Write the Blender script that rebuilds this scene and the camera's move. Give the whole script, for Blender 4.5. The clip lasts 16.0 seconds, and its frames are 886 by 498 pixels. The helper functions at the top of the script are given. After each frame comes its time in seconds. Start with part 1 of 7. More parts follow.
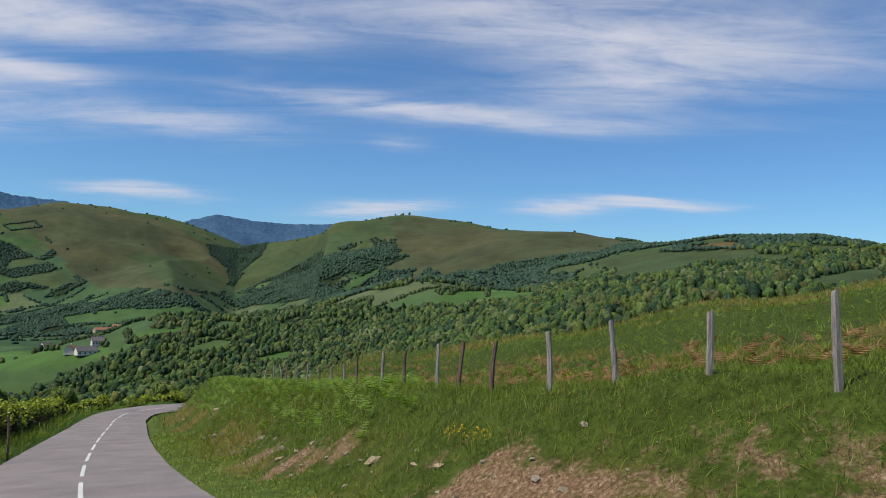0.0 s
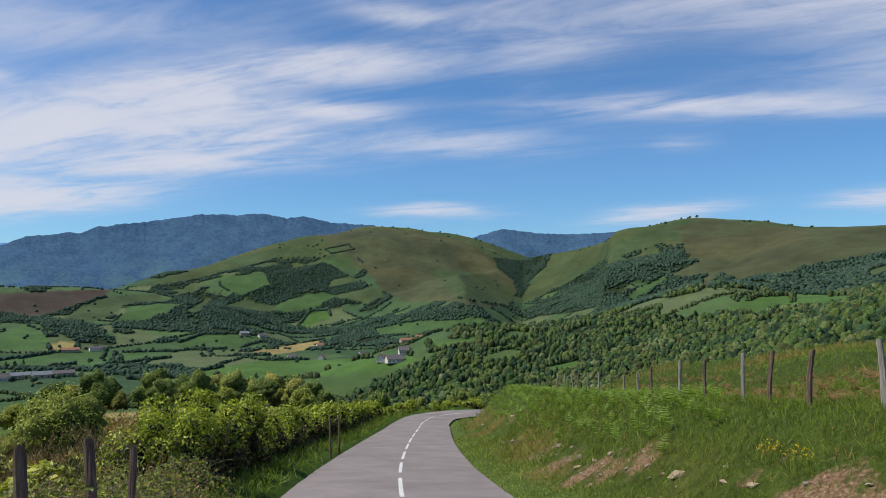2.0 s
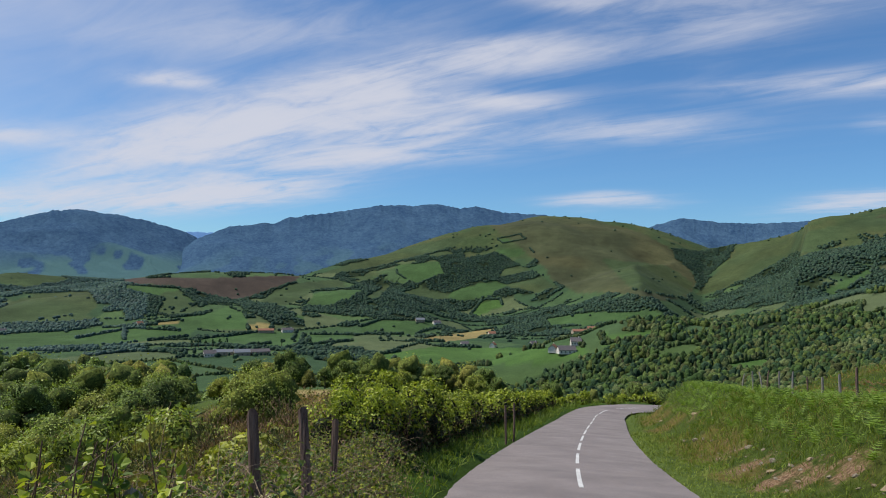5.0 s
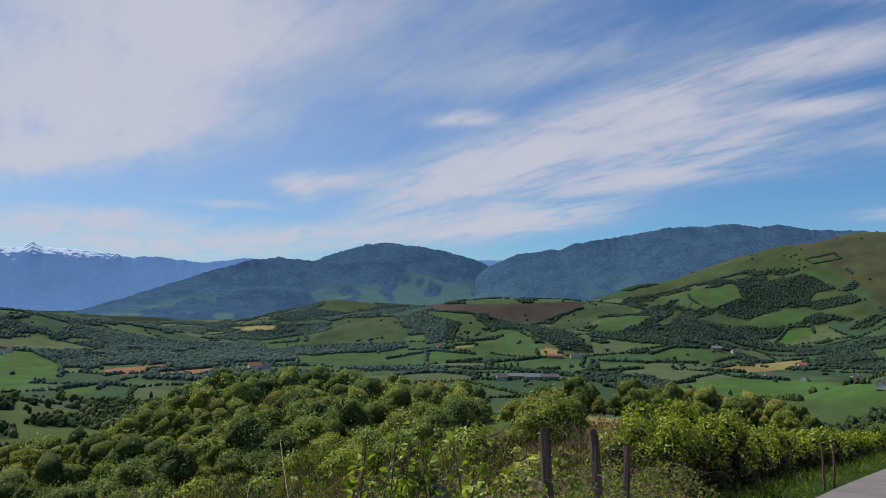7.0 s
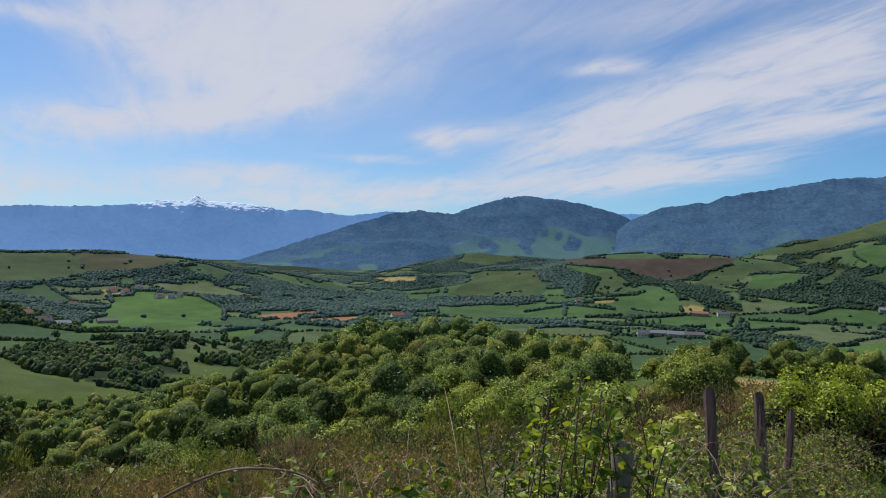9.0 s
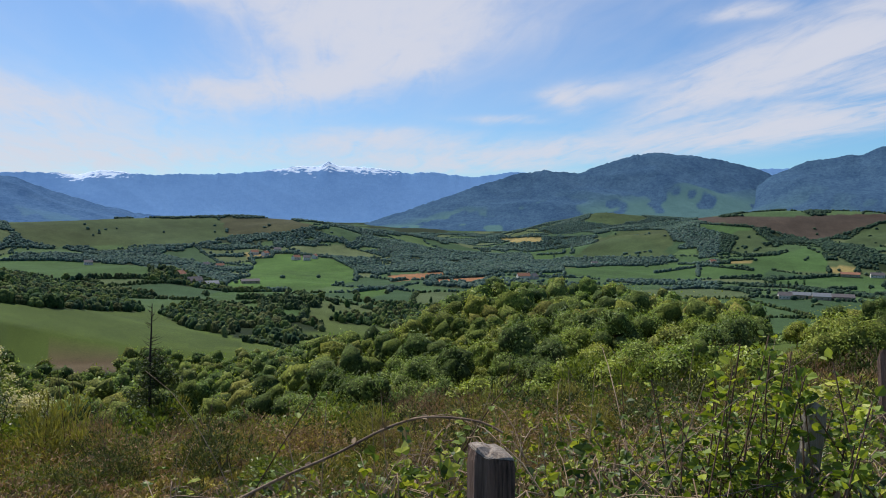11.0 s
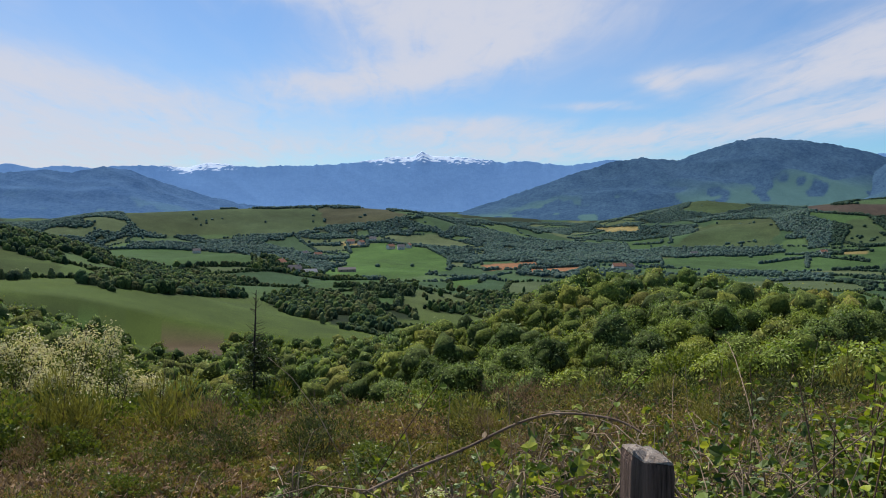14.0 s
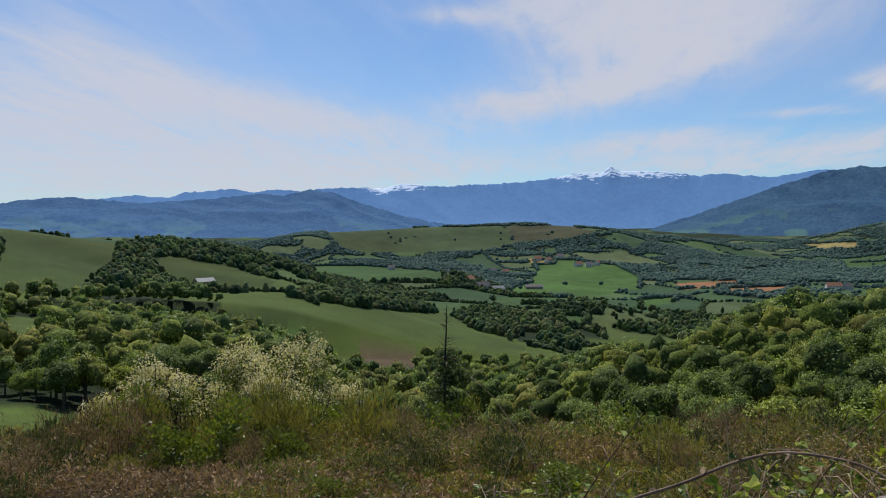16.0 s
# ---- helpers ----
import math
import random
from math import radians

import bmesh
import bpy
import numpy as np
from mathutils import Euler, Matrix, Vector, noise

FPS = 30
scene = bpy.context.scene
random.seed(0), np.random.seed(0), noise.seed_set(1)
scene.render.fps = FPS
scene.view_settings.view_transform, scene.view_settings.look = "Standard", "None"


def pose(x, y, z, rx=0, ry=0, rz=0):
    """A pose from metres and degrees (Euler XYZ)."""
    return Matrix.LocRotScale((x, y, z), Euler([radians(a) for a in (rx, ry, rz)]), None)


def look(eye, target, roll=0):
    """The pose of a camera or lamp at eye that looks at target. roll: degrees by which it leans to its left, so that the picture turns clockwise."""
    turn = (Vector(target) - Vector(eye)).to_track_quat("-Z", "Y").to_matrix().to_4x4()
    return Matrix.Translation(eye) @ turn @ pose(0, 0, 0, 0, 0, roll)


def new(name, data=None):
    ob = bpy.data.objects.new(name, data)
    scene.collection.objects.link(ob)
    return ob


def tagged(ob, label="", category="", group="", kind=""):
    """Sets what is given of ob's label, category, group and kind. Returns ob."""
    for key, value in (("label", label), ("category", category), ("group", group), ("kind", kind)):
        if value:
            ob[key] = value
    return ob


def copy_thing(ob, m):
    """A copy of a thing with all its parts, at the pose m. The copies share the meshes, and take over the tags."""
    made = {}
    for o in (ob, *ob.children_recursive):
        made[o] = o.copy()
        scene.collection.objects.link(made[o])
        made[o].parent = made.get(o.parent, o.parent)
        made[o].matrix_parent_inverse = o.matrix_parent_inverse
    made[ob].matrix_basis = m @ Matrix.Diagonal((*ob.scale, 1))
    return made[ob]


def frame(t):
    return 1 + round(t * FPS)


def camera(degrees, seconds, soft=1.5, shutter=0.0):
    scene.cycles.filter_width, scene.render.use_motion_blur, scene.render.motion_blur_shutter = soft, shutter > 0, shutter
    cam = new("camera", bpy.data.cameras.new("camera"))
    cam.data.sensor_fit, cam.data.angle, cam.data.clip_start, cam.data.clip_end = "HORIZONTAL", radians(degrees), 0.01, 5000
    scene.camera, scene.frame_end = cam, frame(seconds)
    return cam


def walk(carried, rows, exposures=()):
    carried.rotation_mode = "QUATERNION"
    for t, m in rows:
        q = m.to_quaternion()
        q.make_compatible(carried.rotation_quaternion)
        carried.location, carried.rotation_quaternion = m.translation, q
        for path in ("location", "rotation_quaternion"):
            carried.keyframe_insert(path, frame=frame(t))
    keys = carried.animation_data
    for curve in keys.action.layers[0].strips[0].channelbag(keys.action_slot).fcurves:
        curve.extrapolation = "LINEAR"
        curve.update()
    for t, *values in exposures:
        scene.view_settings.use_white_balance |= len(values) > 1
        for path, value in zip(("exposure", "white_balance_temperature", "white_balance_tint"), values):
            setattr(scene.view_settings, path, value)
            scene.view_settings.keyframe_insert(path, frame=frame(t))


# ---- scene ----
cam = camera(62.20, 16.0, 1.0)
PATH = [
    (0.0, pose(-0.080, 0.405, 1.688, 93.10, -1.50, -0.08)),
    (0.5, pose(-0.108, 0.413, 1.684, 93.55, -1.11, 5.31)),
    (1.0, pose(-0.130, 0.405, 1.684, 93.74, -0.67, 10.79)),
    (1.5, pose(-0.170, 0.380, 1.672, 93.77, -0.22, 16.89)),
    (2.0, pose(-0.188, 0.372, 1.668, 93.55, -0.01, 21.85)),
    (2.5, pose(-0.210, 0.368, 1.672, 93.27, 0.05, 25.70)),
    (3.0, pose(-0.223, 0.360, 1.667, 92.92, 0.00, 27.52)),
    (5.5, pose(-0.332, 0.285, 1.628, 93.10, -1.00, 40.71)),
    (6.0, pose(-0.318, 0.264, 1.631, 94.24, -1.16, 48.52)),
    (6.5, pose(-0.290, 0.269, 1.611, 94.51, -1.16, 55.12)),
    (7.0, pose(-0.295, 0.282, 1.605, 94.29, -0.84, 57.23)),
    (7.5, pose(-0.384, 0.292, 1.598, 94.01, -0.77, 57.77)),
    (8.0, pose(-0.411, 0.274, 1.589, 92.88, -1.22, 58.77)),
    (8.5, pose(-0.391, 0.244, 1.592, 91.52, -1.60, 63.71)),
    (9.0, pose(-0.375, 0.218, 1.599, 90.43, -1.58, 67.98)),
    (11.5, pose(-0.407, 0.063, 1.578, 85.75, -0.66, 79.60)),
    (12.0, pose(-0.457, 0.029, 1.568, 84.14, -0.33, 81.24)),
    (12.5, pose(-0.472, 0.027, 1.577, 84.40, 0.22, 82.33)),
    (13.0, pose(-0.460, 0.040, 1.587, 85.46, 0.22, 83.27)),
    (13.5, pose(-0.453, 0.042, 1.586, 85.81, -0.15, 84.01)),
    (14.0, pose(-0.449, 0.034, 1.586, 86.29, -0.48, 84.95)),
    (14.5, pose(-0.446, 0.010, 1.585, 86.45, -0.41, 88.98)),
    (15.0, pose(-0.446, -0.002, 1.591, 86.64, -0.01, 95.61)),
    (15.5, pose(-0.449, -0.007, 1.593, 87.03, -0.00, 97.78)),
    (16.0, pose(-0.453, -0.009, 1.597, 87.61, 0.30, 99.45)),
]
walk(cam, PATH, [(0.0, 0.0), (1.5, 0.05), (3.0, 0.06), (5.5, -0.08), (6.0, -0.2), (6.5, -0.22), (7.0, -0.22), (8.0, -0.15), (9.0, -0.05), (11.5, 0.08), (12.5, 0.15), (13.5, 0.02), (14.5, 0.0), (16.0, -0.14)])

# ---- world, sun, exposure ----
SUN_AZ, SUN_EL = 118.0, 56.0          # degrees, anticlockwise from +y
scene.view_settings.exposure = 0.0


def cloud_world():
    """Daylight sky with long streaks of cirrus laid out by azimuth and elevation."""
    w = bpy.data.worlds.new("sky")
    scene.world = w
    w.use_nodes = True
    nt = w.node_tree
    nt.nodes.clear()
    N, Lk = nt.nodes.new, nt.links.new

    def mth(op, a, b=None, c=None, clamp=False):
        n = N("ShaderNodeMath")
        n.operation, n.use_clamp = op, clamp
        for i, v in enumerate((a, b, c)):
            if v is None:
                continue
            if isinstance(v, (int, float)):
                n.inputs[i].default_value = v
            else:
                Lk(v, n.inputs[i])
        return n.outputs[0]

    sky = N("ShaderNodeTexSky")
    sky.sky_type, sky.sun_disc = "NISHITA", False
    sky.sun_elevation, sky.sun_rotation = radians(SUN_EL), radians(-SUN_AZ)
    sky.altitude, sky.air_density, sky.dust_density, sky.ozone_density = 400, 1.0, 0.25, 2.2
    tc = N("ShaderNodeTexCoord")
    sep = N("ShaderNodeSeparateXYZ")
    Lk(tc.outputs["Generated"], sep.inputs[0])
    x, y, z = sep.outputs
    az0 = mth("MULTIPLY", mth("ARCTAN2", mth("MULTIPLY", x, -1.0), y), 57.2958)
    el0 = mth("MULTIPLY", mth("ARCSINE", z), 57.2958)
    zz = mth("ADD", mth("MAXIMUM", z, 0.0), 0.10)
    comb = N("ShaderNodeCombineXYZ")
    Lk(mth("DIVIDE", x, zz), comb.inputs[0])
    Lk(mth("DIVIDE", y, zz), comb.inputs[1])

    def nz(scale, detail, rough, rot=0.0, stretch=1.0, dist=0.0):
        mp = N("ShaderNodeMapping")
        Lk(comb.outputs[0], mp.inputs[0])
        mp.inputs["Rotation"].default_value[2] = radians(rot)
        mp.inputs["Scale"].default_value = (1.0, stretch, 1.0)
        n = N("ShaderNodeTexNoise")
        n.inputs["Scale"].default_value, n.inputs["Detail"].default_value = scale, detail
        n.inputs["Roughness"].default_value, n.inputs["Distortion"].default_value = rough, dist
        Lk(mp.outputs[0], n.inputs["Vector"])
        return n
    warp = nz(0.8, 3, 0.55)
    wsep = N("ShaderNodeSeparateColor")
    Lk(warp.outputs["Color"], wsep.inputs[0])
    az = mth("MULTIPLY_ADD", mth("SUBTRACT", wsep.outputs[0], 0.5), 5.0, az0)
    el = mth("MULTIPLY_ADD", mth("SUBTRACT", wsep.outputs[1], 0.5), 2.2, el0)
    # azimuth, elevation, half length, half thickness, lean, weight
    clouds = CLOUDS
    total = None
    for a, e, sa, se, lean, wt in clouds:
        c, s = math.cos(radians(lean)), math.sin(radians(lean))
        da, de = mth("SUBTRACT", az, a), mth("SUBTRACT", el, e)
        u = mth("DIVIDE", mth("MULTIPLY_ADD", da, c, mth("MULTIPLY", de, s)), sa)
        v = mth("DIVIDE", mth("MULTIPLY_ADD", de, c, mth("MULTIPLY", da, -s)), se)
        d2 = mth("MULTIPLY_ADD", u, u, mth("MULTIPLY", v, v))
        g = mth("MULTIPLY", mth("EXPONENT", mth("MULTIPLY", d2, -1.0)), wt)
        total = g if total is None else mth("ADD", total, g)
    streak = nz(1.5, 8, 0.58, rot=-24, stretch=3.4, dist=0.7)
    fine = nz(6.0, 6, 0.62, rot=-16, stretch=1.6, dist=0.8)
    veil = nz(0.45, 4, 0.5, rot=10, stretch=1.5, dist=0.4)
    tex = mth("ADD", mth("MULTIPLY", streak.outputs[0], 0.74), mth("MULTIPLY", fine.outputs[0], 0.26))
    tex = mth("MAXIMUM", mth("MULTIPLY_ADD", mth("SUBTRACT", tex, 0.5), 3.4, 0.86), 0.08)
    base = mth("MULTIPLY", mth("MAXIMUM", mth("SUBTRACT", mth("ADD", mth("MULTIPLY", veil.outputs[0], 0.6), mth("MULTIPLY", streak.outputs[0], 0.4)), 0.42), 0.0), 0.65)
    milk = None
    for a, e, sa, se, wt in VEILS:
        u, v = mth("DIVIDE", mth("SUBTRACT", az, a), sa), mth("DIVIDE", mth("SUBTRACT", el, e), se)
        g = mth("MULTIPLY", mth("EXPONENT", mth("MULTIPLY", mth("MULTIPLY_ADD", u, u, mth("MULTIPLY", v, v)), -1.0)), wt)
        milk = g if milk is None else mth("ADD", milk, g)
    milk = mth("MULTIPLY", milk, mth("MULTIPLY_ADD", veil.outputs[0], 1.2, 0.4))
    total = mth("ADD", mth("MULTIPLY", total, tex), milk)
    dens = mth("ADD", total, mth("MULTIPLY", base, mth("MULTIPLY", mth("SUBTRACT", el0, 5.0), 0.10, clamp=True)))
    dens = mth("SUBTRACT", 1.0, mth("EXPONENT", mth("MULTIPLY", mth("POWER", mth("MAXIMUM", dens, 0.0), 1.6), -2.0)))
    dens = mth("MULTIPLY", dens, 0.93)
    tint = N("ShaderNodeMix")
    tint.data_type, tint.blend_type = "RGBA", "MULTIPLY"
    tint.inputs["Factor"].default_value = 1.0
    Lk(sky.outputs[0], tint.inputs["A"])
    tint.inputs["B"].default_value = SKY_TINT
    mix = N("ShaderNodeMix")
    mix.data_type = "RGBA"
    Lk(dens, mix.inputs["Factor"])
    Lk(tint.outputs["Result"], mix.inputs["A"])
    mix.inputs["B"].default_value = CLOUD_COLOUR
    bg = N("ShaderNodeBackground")
    bg.inputs["Strength"].default_value = SKY_STRENGTH
    Lk(mix.outputs["Result"], bg.inputs[0])
    out = N("ShaderNodeOutputWorld")
    Lk(bg.outputs[0], out.inputs[0])


SKY_STRENGTH = 0.10
# azimuth, elevation, half width, half height, weight
VEILS = [(104, 8, 40, 15, 0.25), (130, 6, 24, 12, 0.25), (72, 22, 18, 12, 0.24)]
SKY_TINT = (0.57, 0.89, 1.18, 1)
CLOUD_COLOUR = (6.5, 6.65, 7.5, 1)
CLOUDS_NORTH = [(-20.2, 17.8, 11.7, 2.51, 9, 0.5), (-0.1, 13.4, 14.6, 0.84, 3, 0.8), (14.8, 19.3, 6.6, 2.51, 4, 0.45), (-12.8, 15.5, 8.2, 1.88, 3, 0.45), (-6.3, 19.8, 15.2, 1.88, 6, 0.55), (5.5, 5.9, 4.8, 0.71, -3, 0.95), (-10.0, 6.3, 4.1, 0.63, -3, 0.9), (-16.4, 6.8, 4.2, 0.38, 3, 0.9), (3.6, 11.1, 2.3, 0.33, -1, 0.3), (-15.5, 15.7, 2.7, 0.59, 0, 0.45)]
CLOUDS_WEST = [(52.5, 11.6, 6.9, 1.59, -14, 0.95), (42.8, 14.8, 5.7, 1.34, -6, 0.8), (29.5, 17.4, 7.0, 1.26, -4, 1.1), (38.7, 11.6, 7.8, 1.76, -4, 0.95), (43.8, 9.5, 10.4, 0.71, -2, 0.8), (21.9, 11.9, 9.9, 1.09, 1, 0.5), (30.4, 14.2, 4.7, 0.59, -1, 0.8), (51.8, 6.6, 7.3, 1.26, -6, 0.8), (55.9, 14.3, 3.3, 0.59, -4, 0.5), (47.4, 18.4, 12.3, 1.88, -5, 0.32), (23.0, 6.6, 4.5, 0.5, 1, 0.9), (24.6, 21.0, 5.2, 0.92, 8, 0.5)]
CLOUDS_GAP = [(58.2, 8.6, 6.3, 0.84, -13, 0.85), (52.6, 10.7, 9.0, 1.17, -11, 0.7), (66.8, 5.0, 13.0, 1.09, -5, 0.8), (51.5, 7.3, 7.7, 1.0, -6, 0.6), (66.6, 9.3, 3.5, 0.63, -6, 0.65), (55.5, 14.2, 2.7, 0.42, 0, 0.5), (75.5, 19.5, 5.6, 2.51, -5, 0.9), (92.0, 15.7, 3.6, 1.67, -1, 0.5), (40.5, 14.3, 8.3, 1.76, -11, 0.7)]
CLOUDS_SOUTH = [(118.9, 5.1, 12.1, 2.6, 4, 0.85), (124.0, 9.2, 6.6, 1.88, 1, 0.65), (112.4, 8.3, 11.8, 1.51, 12, 0.85), (104.9, 3.9, 9.3, 1.0, 1, 0.7), (126.8, 12.2, 3.6, 1.67, 0, 0.3), (97.6, 15.2, 3.4, 0.59, 3, 0.6), (81.8, 14.2, 8.6, 1.93, 2, 0.85), (83.3, 12.5, 4.9, 1.51, 9, 0.9), (87.5, 10.0, 8.3, 1.0, -14, 0.85), (83.4, 5.5, 7.8, 0.71, -2, 0.75), (73.8, 7.4, 3.2, 0.33, -1, 0.5), (68.6, 8.7, 1.2, 0.59, 5, 0.8), (81.4, 4.1, 13.6, 0.84, 0, 0.5), (116.8, 2.7, 14.4, 0.92, 2, 0.55)]
CLOUDS_BIG = [(84.5, 14.5, 9.5, 4.2, -30, 0.7), (92, 9, 8, 1.4, -5, 0.5), (78, 19, 8, 4, -20, 0.7)]
CLOUDS_REST = [(142, 6, 16, 5, 4, 0.7), (150, 20, 20, 6, 0, 0.5), (118, 25, 20, 5, 8, 0.5), (84, 25, 12, 5, -18, 0.7), (50, 27, 20, 5, -8, 0.4), (0, 26, 26, 5, 3, 0.55), (-45, 22, 14, 5, 0, 0.4), (170, 35, 40, 10, 0, 0.4), (-90, 30, 40, 10, 10, 0.4), (-140, 18, 40, 6, 0, 0.5)]
CLOUDS = CLOUDS_NORTH + CLOUDS_WEST + CLOUDS_GAP + CLOUDS_SOUTH + CLOUDS_BIG + CLOUDS_REST
cloud_world()
sun = new("sun", bpy.data.lights.new("sun", "SUN"))
sun.data.energy, sun.data.angle, sun.data.color = 4.6, radians(0.6), (1.0, 0.95, 0.87)
_a, _e = radians(SUN_AZ), radians(SUN_EL)
sun.matrix_world = look((0, 0, 300), (math.sin(_a) * 100, -math.cos(_a) * 100, 300 - 100 * math.tan(_e)))


# ---- small tools ----
def lin(c):
    """sRGB 0-255 to linear."""
    return tuple(((v / 255 + 0.055) / 1.055) ** 2.4 if v > 10 else v / 255 / 12.92 for v in c)


def polar(az, r, z=0.0):
    a = radians(az)
    return Vector((-math.sin(a) * r, math.cos(a) * r, z))


def sstep(a, b, v):
    t = np.clip((np.asarray(v, float) - a) / (b - a), 0, 1)
    return t * t * (3 - 2 * t)


def lumps(x, y, size, seed=0):
    """Smooth value noise in -1..1 on numpy arrays."""
    rng = np.random.RandomState(seed + 11)
    tab = rng.rand(256, 256) * 2 - 1
    u, v = np.asarray(x, float) / size + 37.3, np.asarray(y, float) / size + 91.7
    i, j = np.floor(u).astype(int), np.floor(v).astype(int)
    fu, fv = u - i, v - j
    fu, fv = fu * fu * (3 - 2 * fu), fv * fv * (3 - 2 * fv)
    g = lambda a, b: tab[a % 256, b % 256]
    return (g(i, j) * (1 - fu) + g(i + 1, j) * fu) * (1 - fv) + (g(i, j + 1) * (1 - fu) + g(i + 1, j + 1) * fu) * fv


def raw_mesh(name, verts, faces, mats=(), face_mat=None, smooth=False):
    """A mesh from numpy arrays; faces all of one size, or a list of such arrays."""
    me = bpy.data.meshes.new(name)
    blocks = faces if isinstance(faces, list) else [faces]
    blocks = [np.asarray(b, np.int32) for b in blocks if len(b)]
    verts = np.asarray(verts, np.float32)
    me.vertices.add(len(verts))
    me.vertices.foreach_set("co", verts.ravel())
    loops = np.concatenate([b.ravel() for b in blocks])
    sizes = np.concatenate([np.full(len(b), b.shape[1], np.int32) for b in blocks])
    me.loops.add(len(loops))
    me.loops.foreach_set("vertex_index", loops)
    me.polygons.add(len(sizes))
    me.polygons.foreach_set("loop_start", np.concatenate([[0], np.cumsum(sizes)[:-1]]).astype(np.int32))
    me.polygons.foreach_set("loop_total", sizes)
    for m in mats:
        me.materials.append(m)
    if face_mat is not None:
        me.polygons.foreach_set("material_index", np.asarray(face_mat, np.int32))
    me.polygons.foreach_set("use_smooth", np.full(len(sizes), smooth))
    me.update(calc_edges=True)
    return me


def point_value(me, name, values, kind="FLOAT"):
    at = me.attributes.new(name, kind, "POINT")
    at.data.foreach_set("color" if kind == "FLOAT_COLOR" else "value", np.asarray(values, np.float32).ravel())


def part(name, bm, material, parent, label="", smooth=False):
    """A bmesh, or a ready mesh, as one mesh object under a thing."""
    if isinstance(bm, bpy.types.Mesh):
        me = bm
    else:
        me = bpy.data.meshes.new(name)
        bm.to_mesh(me)
        bm.free()
    if material and not me.materials:
        me.materials.append(material)
    if smooth:
        me.polygons.foreach_set("use_smooth", np.full(len(me.polygons), True))
    ob = new(name, me)
    ob.parent = parent
    if label:
        ob["label"] = label
    return ob


# ---- materials ----
def material(name):
    m = bpy.data.materials.new(name)
    m.use_nodes = True
    nt = m.node_tree
    bsdf = nt.nodes["Principled BSDF"]
    return m, nt, bsdf


def noise_node(nt, scale, detail=4, rough=0.6, coord="Object", stretch=(1, 1, 1)):
    tc = nt.nodes.new("ShaderNodeTexCoord")
    mp = nt.nodes.new("ShaderNodeMapping")
    mp.inputs["Scale"].default_value = stretch
    nt.links.new(tc.outputs[coord], mp.inputs[0])
    n = nt.nodes.new("ShaderNodeTexNoise")
    n.inputs["Scale"].default_value, n.inputs["Detail"].default_value, n.inputs["Roughness"].default_value = scale, detail, rough
    nt.links.new(mp.outputs[0], n.inputs["Vector"])
    return n


def ramp(nt, src, stops):
    r = nt.nodes.new("ShaderNodeValToRGB")
    while len(r.color_ramp.elements) < len(stops):
        r.color_ramp.elements.new(0.5)
    for el, (p, c) in zip(r.color_ramp.elements, stops):
        el.position, el.color = p, (*c, 1)
    nt.links.new(src, r.inputs[0])
    return r.outputs[0]


def mixc(nt, fac, a, b, mode="MIX"):
    m = nt.nodes.new("ShaderNodeMix")
    m.data_type, m.blend_type = "RGBA", mode
    for sock, v in (("Factor", fac), ("A", a), ("B", b)):
        if isinstance(v, bpy.types.NodeSocket):
            nt.links.new(v, m.inputs[sock])
        elif isinstance(v, (int, float)):
            m.inputs[sock].default_value = v
        else:
            m.inputs[sock].default_value = (*v, 1)
    return m.outputs["Result"]


def bump(nt, bsdf, src, strength, dist):
    b = nt.nodes.new("ShaderNodeBump")
    b.inputs["Strength"].default_value, b.inputs["Distance"].default_value = strength, dist
    nt.links.new(src, b.inputs["Height"])
    nt.links.new(b.outputs[0], bsdf.inputs["Normal"])


def grain_material(name, dark, light, scale=4.0, rough=0.9, stretch=(1, 1, 1), relief=0.4, dist=0.02, fine=30.0):
    """A matt surface in two tones with coarse and fine grain."""
    m, nt, bsdf = material(name)
    a, b = noise_node(nt, scale, 5, 0.65, stretch=stretch), noise_node(nt, scale * fine / 4, 3, 0.7, stretch=stretch)
    s = nt.nodes.new("ShaderNodeMath")
    s.operation = "MULTIPLY_ADD"
    nt.links.new(b.outputs[0], s.inputs[0])
    s.inputs[1].default_value = 0.45
    nt.links.new(a.outputs[0], s.inputs[2])
    c = ramp(nt, s.outputs[0], [(0.5, dark), (0.95, light)])
    nt.links.new(c, bsdf.inputs["Base Color"])
    bsdf.inputs["Roughness"].default_value = rough
    bsdf.inputs["Specular IOR Level"].default_value = 0.25
    bump(nt, bsdf, s.outputs[0], relief, dist)
    return m


